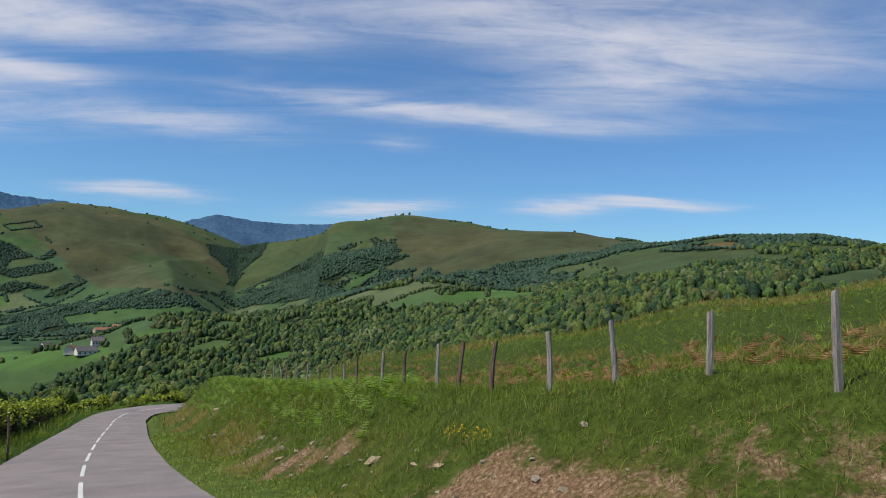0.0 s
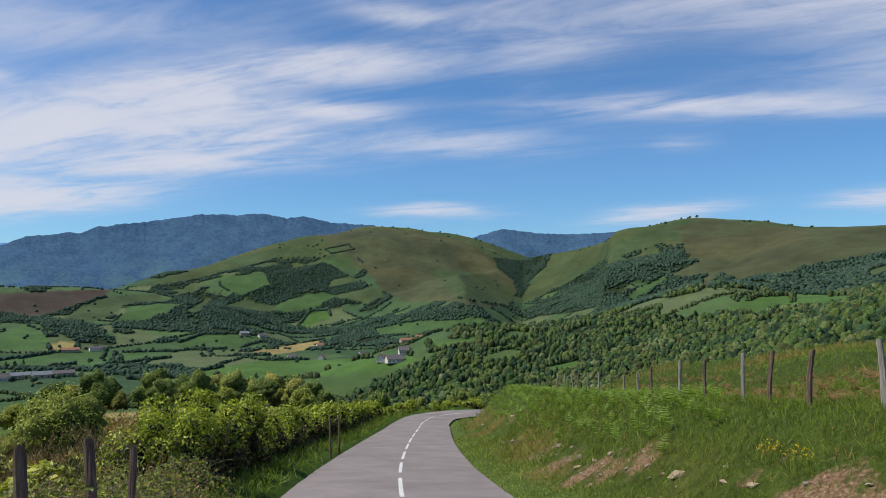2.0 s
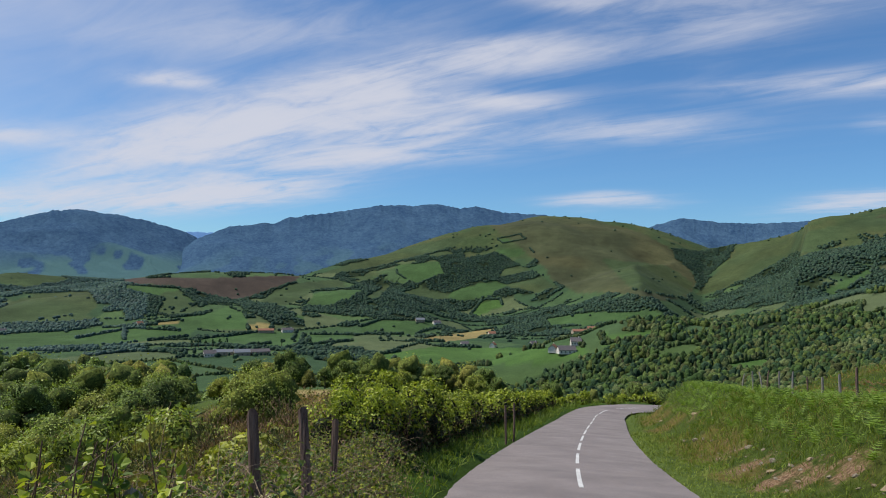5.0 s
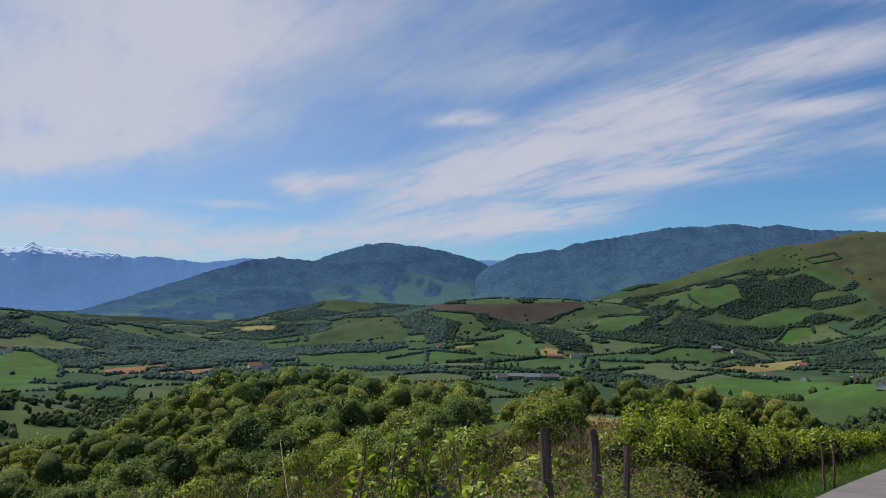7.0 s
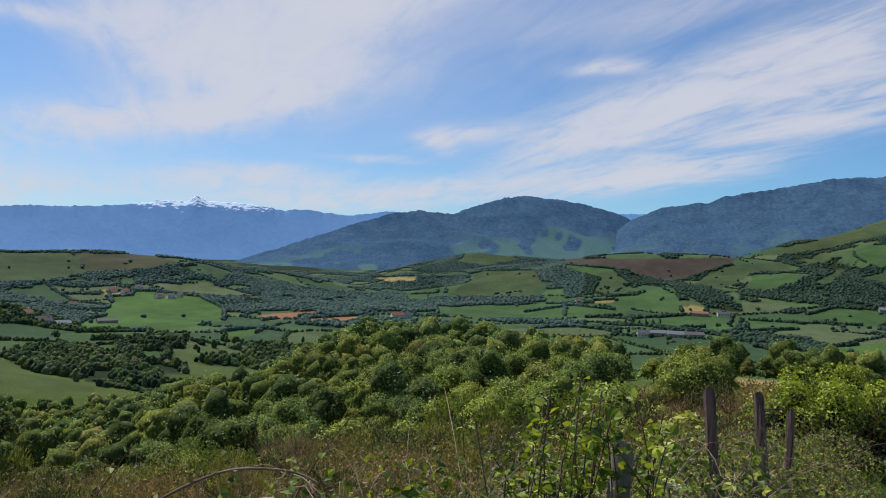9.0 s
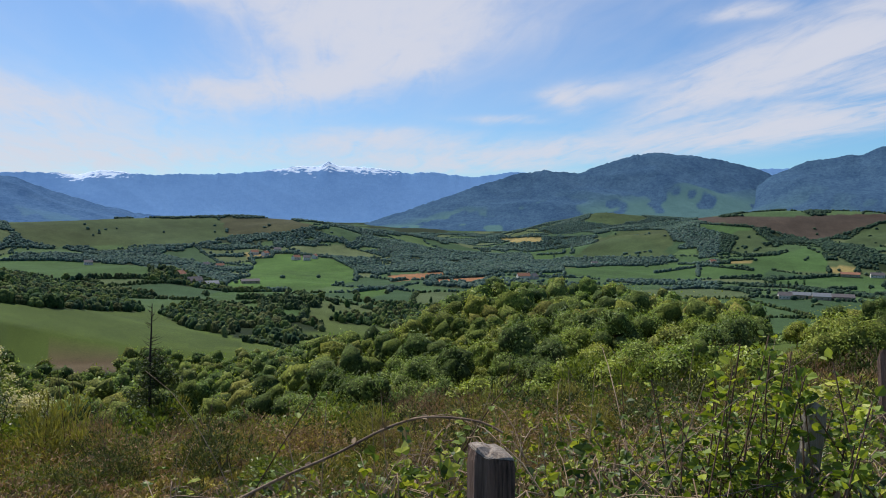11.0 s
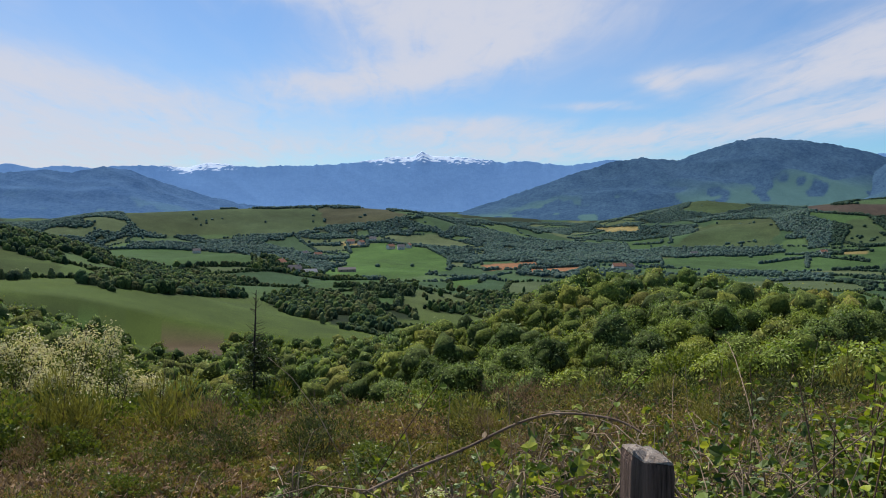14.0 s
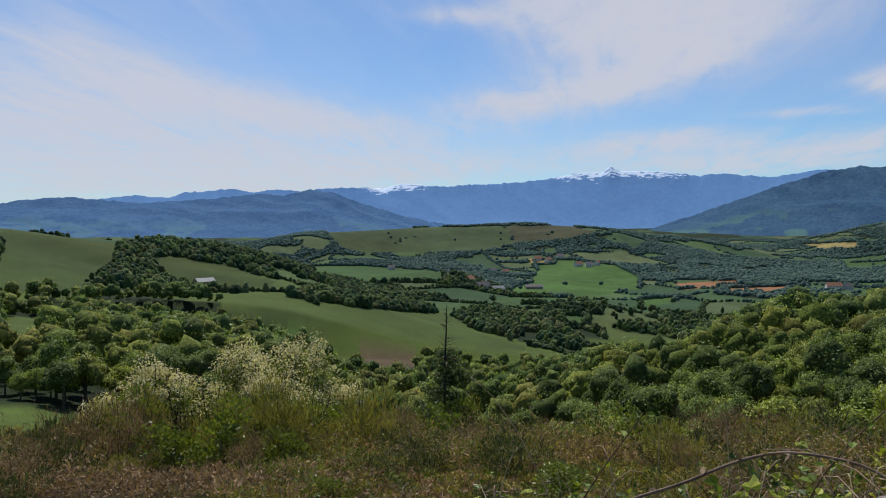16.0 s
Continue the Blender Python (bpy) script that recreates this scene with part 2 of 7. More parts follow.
def leaf_material(name, dark, light, thin=0.35, tinted=False, gloss=0.45, patches=0.0):
    """Leaves: each one its own tone, some light passing through."""
    m, nt, bsdf = material(name)
    geo = nt.nodes.new("ShaderNodeNewGeometry")
    c = ramp(nt, geo.outputs["Random Per Island"], [(0.0, dark), (1.0, light)])
    if tinted:
        at = nt.nodes.new("ShaderNodeAttribute")
        at.attribute_name = "tint"
        c = mixc(nt, 1.0, c, at.outputs["Color"], "MULTIPLY")
    if patches:
        n = noise_node(nt, 0.9, 5, 0.75)
        k = ramp(nt, n.outputs[0], [(0.3, (1 - patches,) * 3), (0.7, (1 + patches,) * 3)])
        c = mixc(nt, 1.0, c, k, "MULTIPLY")
    nt.links.new(c, bsdf.inputs["Base Color"])
    bsdf.inputs["Roughness"].default_value = gloss
    bsdf.inputs["Specular IOR Level"].default_value = 0.3
    tr = nt.nodes.new("ShaderNodeBsdfTranslucent")
    nt.links.new(mixc(nt, 1.0, c, (1.15, 1.2, 0.55), "MULTIPLY"), tr.inputs[0])
    mx = nt.nodes.new("ShaderNodeMixShader")
    mx.inputs[0].default_value = thin
    nt.links.new(bsdf.outputs[0], mx.inputs[1])
    nt.links.new(tr.outputs[0], mx.inputs[2])
    nt.links.new(mx.outputs[0], nt.nodes["Material Output"].inputs[0])
    return m


# ---- the lie of the land ----
# ground height by azimuth (row) and distance (column)
REACH = [0, 12, 30, 60, 110, 180, 280, 420, 700]
LAND = {
    -50: [0, 0.9, 2.2, 4.4, 0, -16, -42, -68, -80], -36: [0, 0.8, 1.9, 3.8, 0, -16, -42, -68, -80], -22: [0, 0.4, 0.9, 1.6, -4, -22, -48, -72, -90],
    -8: [0, -0.3, -0.9, -1.6, -9, -27, -54, -78, -98], 4: [0, -0.9, -2.2, -3.6, -15, -34, -60, -84, -102], 13: [0, -1.5, -3.4, -6.3, -19, -38, -64, -88, -104],
    25: [0, -1.9, -4.8, -9.3, -20, -42, -72, -93, -105], 36: [0, -2.0, -4.7, -8.6, -13.6, -28, -60, -90, -105],
}
LAND.update({
    47: [0, -1.9, -5.0, -9.2, -14.5, -26, -60, -90, -105], 60: [0, -1.9, -6.2, -12.5, -22, -26, -36, -78, -105], 73: [0, -2.1, -7.2, -15.5, -24, -27, -33, -76, -103],
    85: [0, -2.4, -8.4, -19, -32, -38, -56, -84, -100], 95: [0, -2.4, -8.6, -19.5, -37, -50, -66, -80, -92], 105: [0, -2.4, -8.5, -19, -34, -48, -62, -74, -86],
    118: [0, -2.4, -8.2, -16.5, -27, -32, -42, -54, -70], 132: [0, -2.2, -7.8, -16, -22, -27, -33, -42, -50],
})
LAND.update({
    150: [0, -1.5, -5.5, -12, -18, -24, -30, -38, -45],
})
# hill crests: azimuth, distance, elevation seen from the road; then the fall of the flank and the roundness of the top
HILLS = {
    "west_hill": ([(46, 2500, -0.2), (41, 2650, 1.8), (37, 2750, 2.8), (33.4, 2850, 4.0), (31, 2900, 4.55), (27.4, 3000, 5.3), (25, 3000, 5.2),
                   (22.8, 3000, 4.85), (20.5, 3000, 4.15), (18.2, 2950, 2.9), (16.2, 2900, 1.8), (14.0, 2800, 0.6)], 0.42, 120),
    "peak_hill": ([(13.8, 2900, 2.0), (12.5, 2850, 3.2), (9.6, 2750, 3.9), (7.4, 2650, 4.45), (5.3, 2500, 5.1), (3, 2400, 5.55), (1.5, 2380, 5.4),
                   (-0.6, 2300, 4.8), (-5.6, 2200, 4.65), (-9.4, 2000, 4.6), (-14.5, 1800, 3.95), (-18, 1700, 3.8)], 0.30, 90),
}
HILLS.update({
    "east_hill": ([(-12, 1350, 2.6), (-15, 1250, 3.3), (-18, 1200, 3.75), (-21.7, 1150, 4.25), (-26.5, 1100, 4.25), (-31, 1000, 3.4), (-42, 900, 2.5)], 0.24, 60),
    "wood_spur": ([(-34, 620, 1.9), (-24, 700, 1.4), (-16, 780, 0.9), (-9, 880, -0.1), (-2, 950, -1.2), (5, 1020, -2.3), (11, 1060, -3.2), (16, 1000, -4.6)], 0.17, 60),
    "heather_hill": ([(63, 2350, -1.2), (59.4, 2300, -0.3), (56, 2250, 0.15), (52.3, 2200, 0.5), (48.3, 2200, 0.5), (45.6, 2250, 0.3), (42.6, 2400, 0.0)], 0.20, 60),
})
HILLS.update({
    "green_spur": ([(73, 2750, -1.7), (70.4, 2850, -1.1), (67.3, 3000, -0.5), (65.3, 3150, 0.2), (62.9, 3200, 0.0), (59, 3200, -0.2), (54, 3300, 0.5), (50, 3300, 0.4)], 0.34, 50),
    "south_hill": ([(120, 1700, -2.3), (113, 1800, -1.75), (107, 1900, -1.05), (101.4, 2000, -0.7), (97.4, 2050, -0.6), (93, 2100, -0.42), (90, 2050, -0.65),
                    (87.5, 2000, -1.3), (84.5, 1950, -2.2)], 0.17, 70),
    "left_hill": ([(150, 600, 1.4), (138, 650, 0.3), (130.6, 700, -0.5), (126.2, 760, -1.2), (123.7, 800, -1.95), (120.7, 850, -2.5), (116, 900, -3.7), (112, 950, -4.7)], 0.20, 50),
})
HILLS.update({
    "gap_ridge": ([(23, 3250, 2.6), (18.5, 3300, 2.3), (15.5, 3350, 2.0), (12.5, 3300, 2.4), (9, 3200, 3.2)], 0.5, 40),
    "shoulder": ([(40, 2150, -2.2), (36, 2250, -1.3), (33, 2350, -0.1), (30, 2450, 1.0), (28, 2600, 2.6), (27, 2900, 4.8)], 0.36, 60),
})


def to_polar(x, y):
    return np.degrees(np.arctan2(-x, y)), np.hypot(x, y)


def crest_points(rows):
    return np.array([(*polar(a, r).xy, 1.6 + r * math.tan(radians(e))) for a, r, e in rows])


def along(pts, x, y):
    """Nearest place on a polyline: distance, signed side (right positive), value of the last column there."""
    best = np.full(x.shape, 1e12)
    side, val = np.zeros(x.shape), np.zeros(x.shape)
    for p, q in zip(pts[:-1], pts[1:]):
        d = q[:2] - p[:2]
        n2 = d @ d
        u = np.clip(((x - p[0]) * d[0] + (y - p[1]) * d[1]) / n2, 0, 1)
        ex, ey = x - p[0] - u * d[0], y - p[1] - u * d[1]
        dd = ex * ex + ey * ey
        m = dd < best
        best = np.where(m, dd, best)
        side = np.where(m, np.sign(ex * d[1] - ey * d[0]), side)
        val = np.where(m, p[2] + u * (q[2] - p[2]), val)
    return np.sqrt(best), side, val


def spline(rows, n):
    """Catmull-Rom through the rows, n steps a span."""
    p = np.array(rows, float)
    p = np.vstack([2 * p[0] - p[1], p, 2 * p[-1] - p[-2]])
    out = []
    for i in range(1, len(p) - 2):
        for t in np.arange(n) / n:
            a, b, c, d = p[i - 1], p[i], p[i + 1], p[i + 2]
            out.append(0.5 * (2 * b + (c - a) * t + (2 * a - 5 * b + 4 * c - d) * t * t + (3 * b - a - 3 * c + d) * t ** 3))
    out.append(p[-2])
    return np.array(out)


ROAD = spline([(46, -3, 5.0), (30, -3.2, 3.2), (16, -2.6, 1.5), (9, -0.9, 0.65), (4.2, 1.4, -0.05), (0.4, 4.2, -0.65), (-2.8, 7.4, -1.25), (-5.0, 10.8, -1.8),
               (-6.9, 14.4, -2.4), (-10.5, 22.2, -3.7), (-15.5, 33.9, -5.55), (-20.3, 45.8, -7.3), (-23.6, 54.2, -8.45), (-24.9, 60.3, -8.95),
               (-23.2, 65.4, -9.3), (-18, 69.4, -9.7), (-9, 72.5, -10.4), (3, 76, -11.6), (18, 84, -13)], 6)
HALF = 2.4


def base_land(x, y):
    az, r = to_polar(x, y)
    az = np.where(az < -115, az + 360, az)
    keys = sorted(LAND)
    k = np.clip(az, keys[0], keys[-1])
    i = np.clip(np.searchsorted(keys, k, side="right") - 1, 0, len(keys) - 2)
    tab = np.array([LAND[q] for q in keys], float)
    ka = np.array(keys, float)
    u = (k - ka[i]) / (ka[i + 1] - ka[i])
    u = u * u * (3 - 2 * u)
    rr = np.array(REACH, float)
    j = np.clip(np.searchsorted(rr, r, side="right") - 1, 0, len(rr) - 2)
    v = np.clip((r - rr[j]) / (rr[j + 1] - rr[j]), 0, 1)
    lo = tab[i, j] * (1 - u) + tab[i + 1, j] * u
    hi = tab[i, j + 1] * (1 - u) + tab[i + 1, j + 1] * u
    z = lo * (1 - v) + hi * v
    floor = -105 + 42 * sstep(2600, 4300, r) + 5 * lumps(x, y, 260, 3) * sstep(700, 1100, r)
    return z + (floor - z) * sstep(520, 900, r)


def land(x, y):
    """Height of the ground."""
    x, y = np.asarray(x, float), np.asarray(y, float)
    r = np.hypot(x, y)
    z = base_land(x, y)
    z = z + lumps(x, y, 40, 1) * 1.6 * sstep(50, 160, r) + lumps(x, y, 9, 2) * 0.28 * sstep(8, 30, r) * (1 - sstep(300, 600, r))
    far = r > 380
    if np.any(far):
        fx, fy, fz = x[far], y[far], z[far]
        wob = 24 * lumps(fx, fy, 230, 5) + 6 * lumps(fx, fy, 90, 6)
        for name, (rows, fall, top) in HILLS.items():
            h = np.full(fx.shape, -1e9)
            pts = crest_points(rows)
            for p, q in zip(pts[:-1], pts[1:]):
                d, _, zc = along(np.array([p, q]), fx, fy)
                h = np.maximum(h, zc - fall * (np.sqrt(d * d + top * top) - top) + wob * np.clip(d / 250, 0, 1))
            k = 14.0
            t = np.clip(0.5 + 0.5 * (h - fz) / k, 0, 1)
            fz = fz * (1 - t) + h * t + k * t * (1 - t)
        # the steep-sided gap between the two northern hills
        az, fr = to_polar(fx, fy)
        side = np.where(az > 15.6, 0.95 * (az - 15.6), 0.62 * (15.6 - az))
        cap = 1.6 + 2350 * np.tan(np.radians(np.minimum(-0.7 + 0.55 * side, 30))) - 0.12 * np.clip(2350 - fr, 0, 1000) + 0.32 * np.clip(fr - 2350, 0, 1300)
        cap = np.where((fr > 1050) & (np.abs(az - 15.8) < 9), cap + 5 * lumps(fx, fy, 60, 7) + 300 * sstep(5.5, 9, np.abs(az - 15.8)), 1e9)
        fz = np.where(cap < fz, np.maximum(cap, -104), fz)
        z = z.copy()
        z[far] = fz
    close = r < 110
    if np.any(close):
        cx, cy, cz = x[close], y[close], z[close]
        d, side, zr = along(ROAD, cx, cy)
        s = d * side
        bank = zr + (1.22 + 0.028 * np.clip(cy, 0, 60)) * sstep(3.4, 6.9, s) + 0.12 * lumps(cx, cy, 1.3, 8) * sstep(2.7, 4.2, s)
        verge = zr + 0.10 * sstep(2.5, 3.3, -s) - 0.16 * np.clip(-s - 4.2, 0, 30)
        prof = np.where(s > 0, bank, verge)
        prof = prof - 0.14 * (1 - sstep(HALF - 0.1, HALF + 0.25, d))
        w = 1 - sstep(6.9, 12.0, d)
        w = np.where((s < 0), 1 - sstep(3.2, 7.0, d), w)
        z = z.copy()
        z[close] = cz * (1 - w) + prof * w
    return z


def ground_z(x, y):
    return float(land(np.array([x]), np.array([y]))[0])


# ---- land cover ----
# field and moor greens for the far land, cooled in colour to suggest haze
GREENS = np.array([lin(c) for c in ((69, 93, 64), (80, 103, 68), (61, 85, 61), (85, 99, 71), (73, 96, 66), (92, 104, 76))])
MOOR = np.array([lin(c) for c in ((66, 80, 52), (78, 84, 56), (56, 74, 50))])
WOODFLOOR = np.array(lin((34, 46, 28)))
# parcel colours hold a little extra blue for the valley's haze
KINDS_OF_LAND = {
    "pasture": (80, 109, 68), "bright": (88, 121, 66), "rough": (80, 98, 68), "moor": (88, 94, 70), "heather": (88, 78, 74), "heather_green": (84, 86, 66),
    "straw": (166, 150, 104), "clay": (168, 122, 94), "clay_moor": (118, 104, 74), "grass_hill": (78, 96, 52), "heath_scrub": (112, 98, 80), "meadow": (86, 104, 56), "wood": (34, 46, 28),
}
KIND_NAMES = list(KINDS_OF_LAND)
PLOTS = []


def plot(kind, nearest, *rim):
    """A parcel of land: what grows there, how near it may lie, and its rim by azimuth and elevation from the road."""
    PLOTS.append((KIND_NAMES.index(kind), nearest, np.array(rim)))


plot("heather", 250, (58.59, -0.06), (53.50, 0.13), (46.17, 0.35), (46.55, -0.11), (47.91, -0.61), (49.24, -1.09), (49.80, -1.41), (51.10, -1.60), (53.11, -1.06), (54.19, -0.66), (56.60, -0.49), (58.58, -0.40))
plot("pasture", 250, (58.57, -0.52), (54.88, -0.73), (53.46, -1.76), (55.35, -2.82), (56.48, -2.52), (55.83, -1.50), (58.56, -1.01))
plot("wood", 250, (58.56, -0.85), (56.10, -1.42), (55.82, -1.73), (57.40, -2.95), (58.50, -3.18))
plot("wood", 250, (55.06, -0.73), (54.01, -0.89), (52.66, -1.93), (53.45, -1.92))
plot("pasture", 250, (57.36, -3.22), (55.35, -2.89), (53.08, -2.64), (51.46, -2.03), (50.16, -2.54), (49.91, -3.75), (54.81, -3.76))
plot("straw", 250, (56.53, -3.24), (54.66, -3.03), (55.00, -3.33), (56.46, -3.47))
plot("straw", 250, (49.95, -3.35), (48.17, -3.31), (48.16, -3.75), (49.94, -3.79))
plot("pasture", 250, (58.49, -3.59), (54.74, -3.84), (56.43, -4.46), (58.46, -4.71))
plot("pasture", 250, (53.75, -4.50), (49.75, -4.00), (45.82, -4.10), (46.08, -4.91), (47.13, -5.21), (53.03, -4.83))
plot("pasture", 250, (45.26, -4.11), (41.86, -4.14), (42.02, -4.60), (45.57, -4.93))
plot("wood", 250, (51.10, -1.64), (47.89, -1.84), (45.84, -2.78), (45.83, -3.60), (48.17, -3.31), (50.16, -2.30))
plot("rough", 250, (46.55, -0.24), (43.15, 0.14), (42.65, -0.54), (45.16, -0.78), (47.03, -1.89), (49.12, -1.74), (48.21, -0.93))
plot("wood", 250, (45.93, -2.36), (45.07, -0.95), (42.32, -0.54), (41.01, 0.31), (38.14, -0.20), (34.72, 1.98), (32.97, 1.99), (31.13, 2.52), (29.46, 1.64), (27.52, 0.67), (26.29, -0.21), (27.52, -0.65), (31.12, -1.00), (33.30, -2.13), (37.27, -2.36), (41.88, -2.75))
plot("rough", 250, (41.07, -1.23), (39.41, -0.20), (39.15, -0.37), (40.23, -1.44))
plot("pasture", 250, (38.79, 1.35), (35.58, 1.63), (35.05, 0.75), (37.28, -0.20), (38.74, 0.66))
plot("bright", 250, (32.95, -2.39), (32.08, -1.26), (30.68, -1.21), (30.51, -1.65), (32.43, -2.56))
plot("rough", 250, (44.57, 0.56), (39.01, 2.39), (33.86, 3.78), (31.93, 4.54), (31.40, 4.10), (35.41, 2.50), (38.58, 1.61), (41.10, 0.91))
plot("wood", 250, (43.15, 0.31), (40.68, 1.00), (39.84, 0.66), (41.09, 0.14))
plot("pasture", 250, (31.00, 3.49), (29.24, 3.84), (28.76, 3.49), (30.52, 3.14))
plot("pasture", 250, (31.22, 2.61), (28.58, 2.96), (28.14, 2.43), (29.90, 1.99))
plot("pasture", 250, (41.46, -3.51), (39.80, -2.90), (35.89, -3.06), (35.46, -3.41), (37.25, -4.04), (41.24, -4.07))
plot("straw", 250, (37.59, -4.55), (35.54, -4.10), (32.73, -3.69), (30.98, -3.44), (31.55, -4.04), (35.02, -4.58))
plot("bright", 250, (40.60, -5.72), (35.96, -4.95), (30.32, -4.96), (24.10, -4.74), (23.76, -5.34), (27.26, -6.04), (32.06, -6.28), (35.52, -6.67), (39.76, -6.24))
plot("pasture", 250, (27.26, -2.66), (24.62, -2.13), (21.56, -1.95), (18.11, -1.76), (18.76, -2.37), (22.44, -2.91), (26.82, -3.27))
plot("bright", 250, (22.97, -3.70), (18.89, -3.32), (19.33, -4.01), (22.79, -4.39))
plot("bright", 250, (20.93, -4.55), (18.56, -4.18), (19.42, -4.87))
plot("moor", 250, (31.67, 4.63), (27.70, 5.21), (24.07, 4.94), (22.05, 4.57), (20.14, 4.03), (17.81, 2.83), (16.13, 0.31), (16.82, -0.89), (18.75, -1.07), (21.12, -0.60), (24.97, -0.56), (26.73, 0.32), (27.61, 1.64), (29.37, 2.96))
plot("rough", 250, (23.03, 1.99), (18.43, 1.62), (16.39, 0.23), (16.99, -0.89), (20.69, -0.29))
plot("wood", 250, (17.90, 2.92), (15.94, 2.64), (13.33, 3.13), (14.10, 1.94), (15.45, 0.74), (16.05, 0.31), (16.55, 1.18), (17.65, 2.05))
plot("rough", 250, (13.25, 2.87), (7.75, 4.20), (3.91, 5.30), (4.07, 4.34), (9.76, 2.40), (11.80, 1.16), (14.54, -0.29), (16.23, -0.59), (14.01, 1.94))
plot("wood", 250, (12.22, 0.05), (10.89, 1.57), (8.48, 2.39), (6.14, 2.76), (4.62, 3.14), (2.03, 4.11), (0.96, 3.84), (2.05, 3.07), (5.39, 2.34), (8.52, 0.22), (8.93, -0.61), (11.75, -1.38), (14.72, -1.66), (15.56, -1.23))
plot("pasture", 250, (7.90, -0.19), (4.65, 1.72), (5.04, 1.03), (7.13, -0.61))
plot("moor", 250, (4.66, 4.93), (2.07, 5.54), (-3.67, 4.73), (-3.63, 3.10), (0.65, 2.05), (2.18, 0.45), (4.73, 1.51), (2.31, 2.68), (1.03, 3.76), (2.10, 4.27))
plot("wood", 250, (7.05, -0.28), (4.74, 1.03), (2.16, 1.48), (2.54, 0.29), (4.76, -0.19))
plot("pasture", 250, (8.24, -1.69), (5.45, -0.92), (5.84, -1.58))
plot("bright", 250, (1.51, -1.53), (-1.30, -0.14), (-3.55, -0.06), (-3.52, -0.93), (-1.27, -1.30), (0.10, -1.35))
plot("bright", 250, (14.19, -5.50), (10.99, -4.80), (11.25, -5.97), (13.95, -6.13))
plot("moor", 250, (3.75, 4.62), (-5.07, 4.67), (-9.42, 4.69), (-12.83, 4.26), (-14.09, 3.84), (-12.01, 3.13), (-7.73, 2.62), (-4.26, 1.93), (-0.06, 0.94), (3.70, 3.04))
plot("rough", 250, (-11.60, 2.43), (-15.34, 3.09), (-23.20, 3.48), (-23.38, 3.00), (-19.37, 2.22), (-15.77, 1.31), (-13.30, 0.66), (-12.46, 0.81), (-13.29, 1.69))
plot("clay_moor", 250, (-18.17, 3.54), (-21.30, 3.97), (-22.07, 3.89), (-21.30, 3.47))
plot("rough", 250, (-26.47, 3.72), (-28.90, 3.63), (-30.23, 3.09), (-27.17, 3.17))
plot("rough", 250, (-27.17, 1.52), (-31.14, 2.33), (-31.13, 0.45), (-25.40, 0.70))
plot("bright", 250, (-0.08, -0.03), (-2.98, 0.14), (-8.43, -0.16), (-8.01, -0.69), (-2.13, -1.20), (-0.83, -1.94), (-0.13, -1.96))
plot("pasture", 250, (70.55, -4.40), (67.29, -4.07), (60.27, -3.61), (56.13, -3.38), (57.19, -4.46), (60.67, -4.93), (64.63, -4.96), (69.89, -4.73))
plot("rough", 250, (67.32, -3.15), (65.60, -1.79), (63.85, -1.30), (60.29, -2.96), (62.92, -3.17))
plot("rough", 250, (64.73, -1.20), (60.78, -1.00), (60.22, -2.03), (61.34, -2.99), (62.95, -1.94))
plot("rough", 250, (56.19, -1.08), (54.90, -0.91), (52.94, -2.49), (56.36, -2.87))
plot("pasture", 250, (61.57, -4.31), (56.78, -3.41), (52.92, -3.18), (54.18, -4.26), (60.67, -4.93))
plot("pasture", 250, (51.63, -4.32), (49.55, -3.97), (46.29, -3.90), (46.68, -4.75), (51.19, -4.98))
plot("pasture", 250, (71.67, -3.03), (67.77, -2.51), (67.58, -2.94), (71.24, -3.24))
plot("straw", 250, (73.43, -1.94), (69.98, -1.77), (69.97, -1.99), (72.99, -2.19))
plot("rough", 250, (67.40, -0.30), (65.91, 1.50), (63.91, 0.90), (62.12, -0.24), (64.75, -0.76))
plot("wood", 250, (69.56, -1.24), (67.41, 0.14), (65.89, 0.80), (66.52, -0.28), (67.82, -0.84))
plot("wood", 250, (70.78, -3.88), (68.19, -3.30), (60.28, -3.09), (59.83, -3.42), (67.29, -4.07))
plot("grass_hill", 300, (130.54, -0.46), (126.87, -1.12), (123.23, -1.78), (123.52, -3.15), (125.36, -4.28), (125.57, -5.62), (127.18, -5.53), (127.93, -5.02), (130.65, -4.57))
plot("wood", 300, (125.36, -4.36), (122.96, -3.04), (121.00, -3.30), (119.95, -4.57), (120.28, -5.38), (124.47, -5.04))
plot("grass_hill", 300, (120.53, -2.66), (118.66, -2.78), (115.96, -3.43), (112.17, -4.67), (112.68, -5.22), (118.78, -4.94), (119.94, -4.16), (120.85, -3.31))
plot("meadow", 280, (116.81, -6.19), (111.85, -6.18), (106.71, -6.70), (99.22, -7.45), (96.13, -9.02), (92.96, -9.81), (93.05, -10.29), (96.13, -10.06), (99.50, -9.45), (103.22, -8.89), (105.85, -8.19), (110.18, -7.86), (113.14, -7.76), (115.19, -6.67))
plot("wood", 250, (111.85, -5.84), (109.29, -5.73), (105.30, -6.03), (100.55, -6.91), (99.84, -7.44), (105.84, -6.93), (109.73, -6.20))
plot("bright", 250, (111.84, -5.15), (105.30, -5.81), (105.83, -6.06), (109.29, -5.65))
plot("pasture", 250, (109.91, -3.60), (105.80, -3.61), (99.47, -4.15), (99.21, -4.99), (103.62, -4.95), (105.82, -4.93), (109.28, -4.48))
plot("wood", 250, (118.66, -2.70), (115.95, -3.26), (112.41, -4.02), (112.00, -4.63), (115.14, -3.62), (118.35, -2.96))
